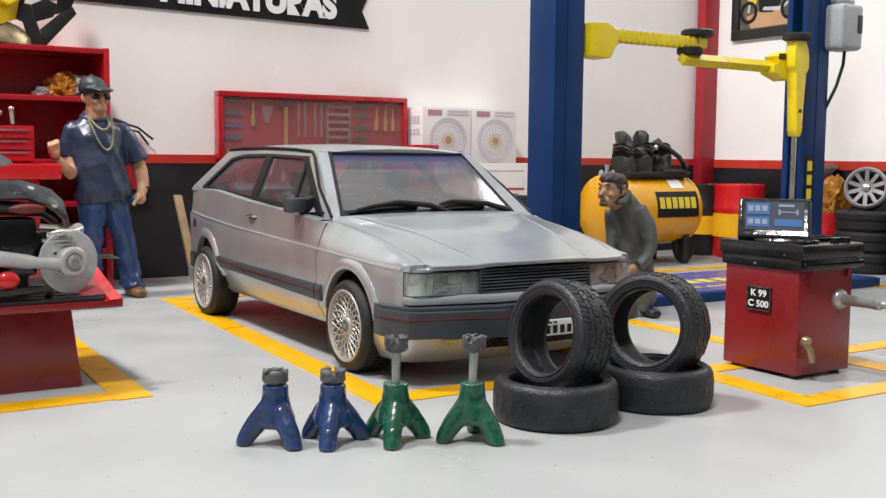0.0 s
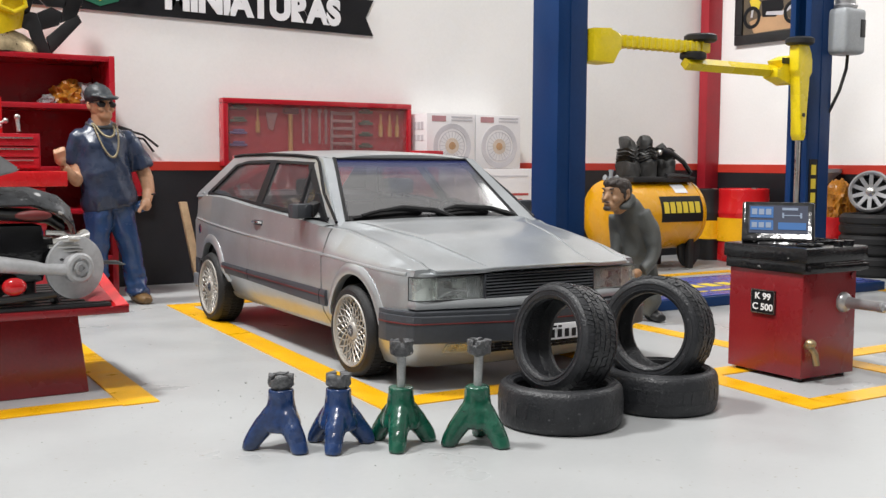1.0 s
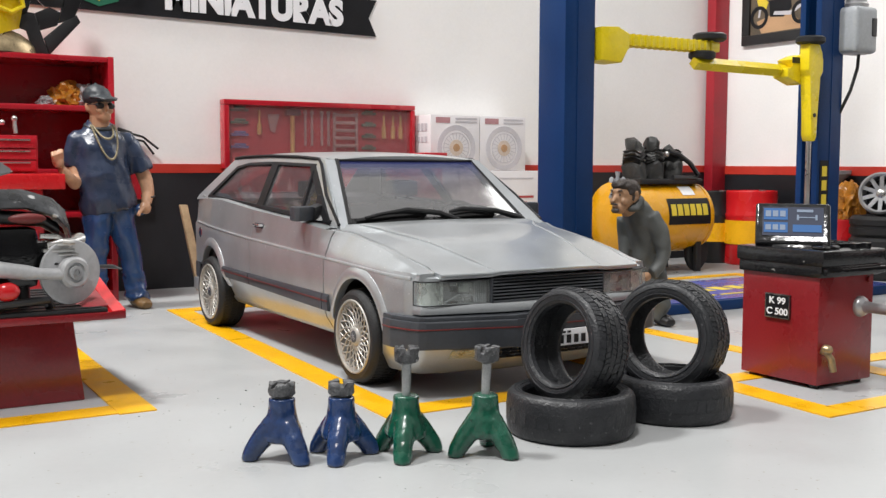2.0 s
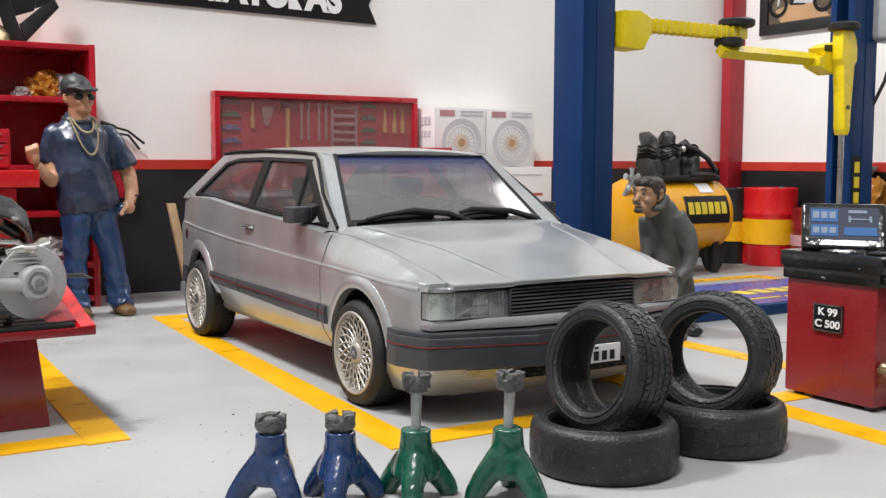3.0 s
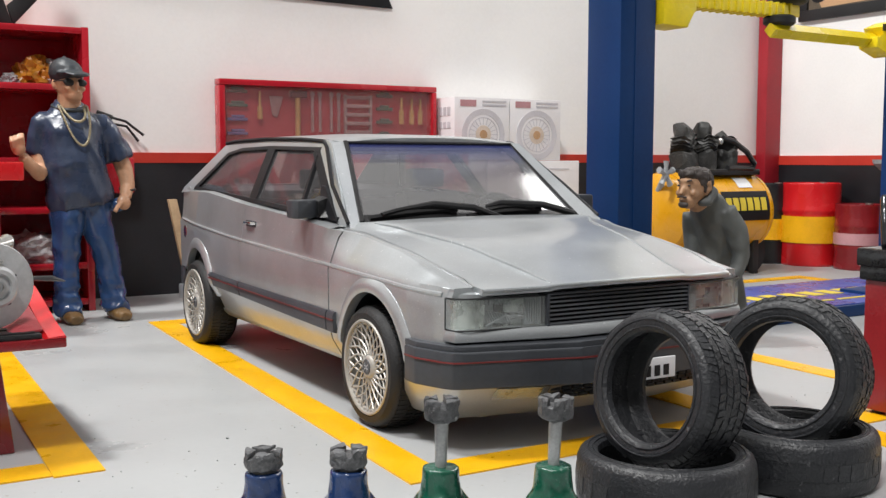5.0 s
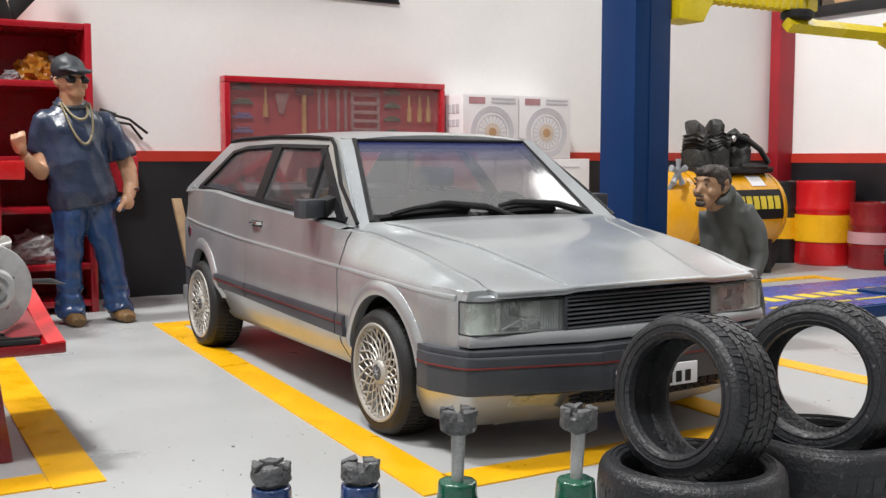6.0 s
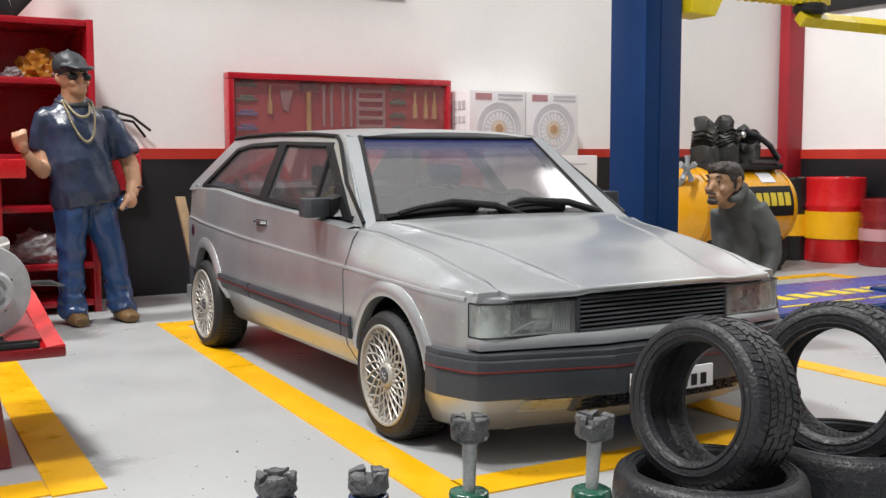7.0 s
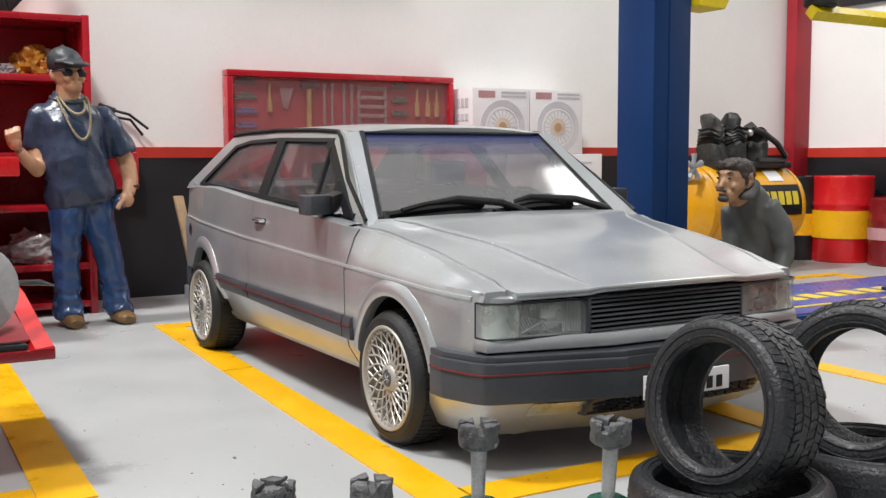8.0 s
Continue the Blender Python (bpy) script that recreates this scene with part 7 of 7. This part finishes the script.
def compressor():
    c = thing("air_compressor", (5.80, 4.52, 0), "orange-yellow horizontal air compressor with a black pump", "compressor")
    R, zc = 0.40, 0.615
    bm = B()
    prof = [(0.0, -0.96), (0.16, -0.945), (0.30, -0.88), (0.385, -0.80), (R, -0.70), (R, 0.70), (0.385, 0.80), (0.30, 0.88), (0.16, 0.945), (0.0, 0.96)]
    lathe(bm, prof, 48, Matrix.Translation((0, 0, zc)) @ Matrix.Rotation(radians(90), 4, "Y"))
    part("tank", bm, TANK_YELLOW, c, "glossy orange-yellow tank")
    for x in (-0.72, 0.72):
        bm = B()
        lathe(bm, [(R, -0.008), (R + 0.006, -0.008), (R + 0.006, 0.008), (R, 0.008)], 48, Matrix.Translation((x, 0, zc)) @ Matrix.Rotation(radians(90), 4, "Y"), closed=True)
        part("weld_seam", bm, TANK_YELLOW, c)
    for x in (-0.6, 0.62):
        for y in (-0.26, 0.26):
            bm = B()
            box(bm, (x - 0.05, y - 0.03, 0.0), (x + 0.05, y + 0.03, 0.34), 0.01)
            part("leg", bm, BLACK, c)
    for y in (-0.30, 0.30):
        bm = B()
        lathe(bm, [(0.05, -0.04), (0.20, -0.04), (0.22, -0.02), (0.22, 0.02), (0.20, 0.04), (0.05, 0.04)], 32, Matrix.Translation((0.70, y + 0.12, 0.22)) @ Matrix.Rotation(radians(90), 4, "X"), closed=True)
        part("transport_wheel", bm, RUBBER, c)
    m = Matrix.Translation((0.30, 0, zc)) @ Matrix.Rotation(radians(-6), 4, "X")
    bm = B()
    for k in range(6):
        a0, a1 = radians(-16 + 7 * k), radians(-16 + 7 * (k + 1))
        loft(bm, [[(x, -(R + 0.004) * math.cos(a), (R + 0.004) * math.sin(a)) for x in (-0.45, 0.40)] for a in (a0, a1)], close=False)
    bmesh.ops.transform(bm, matrix=m, verts=bm.verts)
    plate = part("name_plate", bm, INK_BLACK, c, "black plate with plain yellow marks")
    for k in range(6):
        bm = B()
        x = -0.40 + 0.128 * k
        a0, a1 = radians(-2), radians(16)
        loft(bm, [[(xx, -(R + 0.008) * math.cos(a), (R + 0.008) * math.sin(a)) for xx in (x, x + 0.10)] for a in (a0, (a0 + a1) / 2, a1)], close=False)
        bmesh.ops.transform(bm, matrix=m, verts=bm.verts)
        part("plate_mark", bm, INK_YELLOW, plate)
    bm = B()
    loft(bm, [[(xx, -(R + 0.006) * math.cos(a), (R + 0.006) * math.sin(a)) for xx in (0.22, 0.48)] for a in (radians(38), radians(48), radians(58))], close=False)
    bmesh.ops.transform(bm, matrix=Matrix.Translation((0, 0, zc)), verts=bm.verts)
    part("white_label", bm, INK_WHITE, c)
    bm = B()
    box(bm, (-0.55, -0.26, zc + R - 0.03), (0.70, 0.26, zc + R + 0.03), 0.01)
    part("pump_deck", bm, BLACK, c)
    for x, h, tip in ((-0.34, 0.46, -0.12), (-0.02, 0.48, 0.03), (0.33, 0.38, 0.16)):
        bm = B()
        mm = Matrix.Translation((x, 0, zc + R)) @ Matrix.Rotation(radians(tip * 60), 4, "Y")
        lathe(bm, [(0.0, 0.0), (0.15, 0.0), (0.16, 0.06), (0.15, 0.18)] + [q for k in range(5) for q in ((0.145, 0.19 + 0.03 * k), (0.12, 0.20 + 0.03 * k), (0.12, 0.21 + 0.03 * k), (0.145, 0.22 + 0.03 * k))] + [(0.105, 0.345), (0.115, h - 0.06), (0.085, h - 0.01), (0.04, h + 0.02), (0.0, h + 0.02)], 24, mm)
        for v in bm.verts:
            v.co += Vector((noise.noise(v.co * 9), noise.noise(v.co * 9 + Vector((7, 0, 0))), noise.noise(v.co * 9 + Vector((0, 7, 0))))) * 0.055
        part("pump_cylinder", bm, PUMP, c, "black finned pump cylinder", angle=70)
    bm = B()
    tube(bm, [(0.05, -0.22, zc + R + 0.33), (0.20, -0.25, zc + R + 0.30), (0.45, -0.25, zc + R + 0.20), (0.62, -0.24, zc + R + 0.08), (0.58, -0.24, zc + R + 0.03), (0.1, -0.25, zc + R + 0.04)], 0.03, 8)
    part("belt_guard", bm, BLACK, c)
    bm = B()
    for k in range(5):
        a = 2 * math.pi * k / 5 + 0.3
        tube(bm, [(-0.98, -0.24, 1.00), (-0.98 + 0.07 * math.cos(a), -0.25, 1.00 + 0.07 * math.sin(a)), (-0.98 + 0.125 * math.cos(a), -0.25, 1.00 + 0.125 * math.sin(a))], [0.03, 0.022, 0.034], 8)
    rod(bm, (-0.98, -0.25, 1.00), (-0.86, -0.02, 0.80), 0.03, seg=10)
    part("hand_wheel", bm, LAMP_GREY, c, "pale grey star-shaped hand wheel")
    bm = B()
    ball(bm, (0.03, -0.20, zc + R + 0.30), 0.035, seg=12)
    part("valve", bm, STEEL, c)
    resize(c, 0.74, 1, 1)


compressor()


def drum(name, at, r, h, body, band, label, ratio=(0.28, 0.60)):
    d = thing(name, (*at, 0), label, "drum", "metal drums by the wall")
    bm = B()
    prof = [(0.0, 0.0), (r * 0.97, 0.0), (r, 0.012), (r, 0.03)]
    for k in (1, 2):
        z = h * k / 3
        prof += [(r * 0.985, z - 0.035), (r * 1.02, z - 0.012), (r * 1.02, z + 0.012), (r * 0.985, z + 0.035)]
    prof += [(r, h - 0.03), (r, h - 0.012), (r * 0.985, h), (r * 0.95, h), (r * 0.94, h - 0.02), (0.0, h - 0.02)]
    lathe(bm, prof, 44)
    part("shell", bm, body, d)
    if band:
        bm = B()
        lathe(bm, [(r * 1.0, h * ratio[0]), (r * 1.028, h * ratio[0]), (r * 1.028, h * ratio[1]), (r * 1.0, h * ratio[1])], 44, closed=True)
        part("band", bm, band, d)
    bm = B()
    rod(bm, (r * 0.6, 0, h - 0.02), (r * 0.6, 0, h + 0.005), 0.04, seg=12)
    part("bung", bm, STEEL, d)
    return d


drum("oil_drum", (7.50, 4.60), 0.305, 0.89, BRIGHT_RED, BAND_YELLOW, "glossy red oil drum with a yellow band")
drum("oil_drum", (7.28, 4.98), 0.20, 0.88, BLACK, BAND_YELLOW, "black oil drum with a yellow band", (0.30, 0.56))
d = drum("oil_drum", (7.55, 4.02), 0.245, 0.68, DARK_RED, None, "smaller dark red drum with a pale label")
bm = B()
lathe(bm, [(0.247, 0.26), (0.253, 0.26), (0.253, 0.38), (0.247, 0.38)], 44, closed=True)
part("label_band", bm, INK_PINK, d)
drum("oil_drum", (7.62, 3.36), 0.22, 0.60, BRIGHT_RED, None, "plain red drum standing by the side wall")

bm = B()
lathe(bm, [(0.0, 0.0), (0.10, 0.0), (0.04, 0.30), (0.035, 0.86), (0.06, 0.92), (0.26, 1.10), (0.265, 1.14), (0.25, 1.14), (0.05, 0.96), (0.0, 0.95)], 32)
tagged(part("oil_funnel", bm, LAMP_GREY, None, at=(7.68, 3.66, 0)), "grey oil drainer with a wide funnel", "funnel")


def stock_tyre(at, label):
    t = thing("stock_tyre", at, label, "tyre", "stacked tyres by the side wall")
    R, r, h = 0.34, 0.21, 0.11
    bm = B()
    lathe(bm, [(r, h * 0.7), (r + 0.02, h), (R - 0.03, h), (R, h * 0.7), (R, 0.02), (R - 0.012, 0.015), (R - 0.012, -0.015), (R, -0.02), (R, -h * 0.7), (R - 0.03, -h), (r + 0.02, -h), (r, -h * 0.7), (r + 0.06, 0)], 48, closed=True)
    part("casing", bm, RUBBER, t)
    return t


for k in range(3):
    stock_tyre((7.42, 2.72, 0.112 + 0.222 * k), "black tyre in a stack beside the side wall")
    stock_tyre((7.44, 1.98, 0.112 + 0.222 * k), "black tyre in a second stack beside the wall")


def alloy_wheel(at, heading, label):
    w = thing("alloy_wheel", (0, 0, 0), label, "wheel", "alloy wheels on the stacks")
    w.matrix_basis = Matrix.Translation(Vector(at) * S) @ lean(heading, 12)
    R = 0.225
    bm = B()
    lathe(bm, [(R, 0.07), (R - 0.02, 0.085), (R - 0.04, 0.07), (R - 0.05, -0.08), (R, -0.08)], 48, closed=True)
    for k in range(10):
        mm = Matrix.Rotation(2 * math.pi * k / 10, 4, "Z")
        loft(bm, [[mm @ Vector(p) for p in ((0.02, -0.022, 0.05), (0.02, 0.022, 0.05), (0.02, 0.018, 0.02), (0.02, -0.018, 0.02))],
                  [mm @ Vector(p) for p in ((0.19, -0.020, 0.065), (0.19, 0.020, 0.065), (0.19, 0.016, 0.03), (0.19, -0.016, 0.03))]])
    part("rim", bm, GREY_METAL, w)
    bm = B()
    lathe(bm, [(0.0, 0.065), (0.035, 0.065), (0.05, 0.055), (0.055, 0.01), (0.0, 0.01)], 24)
    part("hub_cap", bm, STEEL, w)
    bm = B()
    lathe(bm, [(0.0, -0.06), (0.172, -0.06), (0.172, -0.07), (0.0, -0.07)], 32)
    part("backing", bm, BLACK, w)


alloy_wheel((7.38, 2.72, 0.895), 205, "silver multi-spoke alloy wheel standing on stacked tyres")
alloy_wheel((7.42, 1.98, 0.895), 205, "silver alloy wheel standing on the second tyre stack")
crumpled("orange_bag", (7.60, 3.30, 0.60), (0.16, 0.16, 0.26), AMBER, "orange crumpled sack on a red drum", "bag", 21)


def framed_picture():
    p = thing("framed_picture", (X_RIGHT - 0.002, -0.16, -0.16), "black framed picture of a yellow motorcycle on the side wall", "picture")
    y0, y1, z0, z1 = 4.20, 5.36, 2.86, 3.80
    for lo, hi in (((-0.05, y0, z0), (0, y1, z0 + 0.12)), ((-0.05, y0, z1 - 0.12), (0, y1, z1)), ((-0.05, y0, z0 + 0.122), (0, y0 + 0.12, z1 - 0.122)), ((-0.05, y1 - 0.12, z0 + 0.122), (0, y1, z1 - 0.122))):
        bm = B()
        box(bm, lo, hi, 0.006)
        part("picture_frame", bm, BLACK, p)
    bm = B()
    box(bm, (-0.02, y0 + 0.12, z0 + 0.12), (-0.004, y1 - 0.12, z1 - 0.12))
    pic = part("print", bm, material("printed_dark_scene", (0.10, 0.075, 0.05), 0.4, vary=0.4, stain=90, second=(0.03, 0.025, 0.02)), p)

    def shape(name, mat, pts, d):
        b = B()
        prism(b, pts, "x", -0.02 - d, -0.019, 0)
        part(name, b, mat, pic)
    shape("printed_ground", INK_TAN, [(y0 + 0.16, z0 + 0.14), (y1 - 0.30, z0 + 0.13), (y1 - 0.22, z0 + 0.28), (y0 + 0.5, z0 + 0.40)], 0.002)
    for yc in (5.10, 4.46):
        b = B()
        lathe(b, [(0.095, 0), (0.14, 0), (0.14, 0.005), (0.095, 0.005)], 28, Matrix.Translation((-0.021, yc, 3.19)) @ Matrix.Rotation(radians(-90), 4, "Y"), closed=True)
        part("printed_wheel", b, INK_BLACK, pic)
    shape("printed_tank", INK_YELLOW, [(4.98, 3.40), (4.96, 3.52), (4.80, 3.55), (4.68, 3.46), (4.78, 3.40)], 0.005)
    shape("printed_tail", INK_YELLOW, [(4.68, 3.42), (4.50, 3.56), (4.40, 3.57), (4.52, 3.44), (4.66, 3.38)], 0.005)
    shape("printed_fairing", INK_YELLOW, [(5.06, 3.46), (5.14, 3.40), (5.10, 3.30), (5.00, 3.26), (4.96, 3.36)], 0.005)
    shape("printed_fork", INK_GREY, [(5.03, 3.56), (5.06, 3.55), (5.12, 3.19), (5.09, 3.19)], 0.004)
    shape("printed_engine", INK_BLACK, [(4.93, 3.18), (4.95, 3.38), (4.62, 3.38), (4.60, 3.26), (4.72, 3.16)], 0.003)
    shape("printed_pipe", INK_GREY, [(4.88, 3.20), (4.62, 3.17), (4.42, 3.27), (4.42, 3.31), (4.62, 3.22), (4.86, 3.24)], 0.004)


framed_picture()
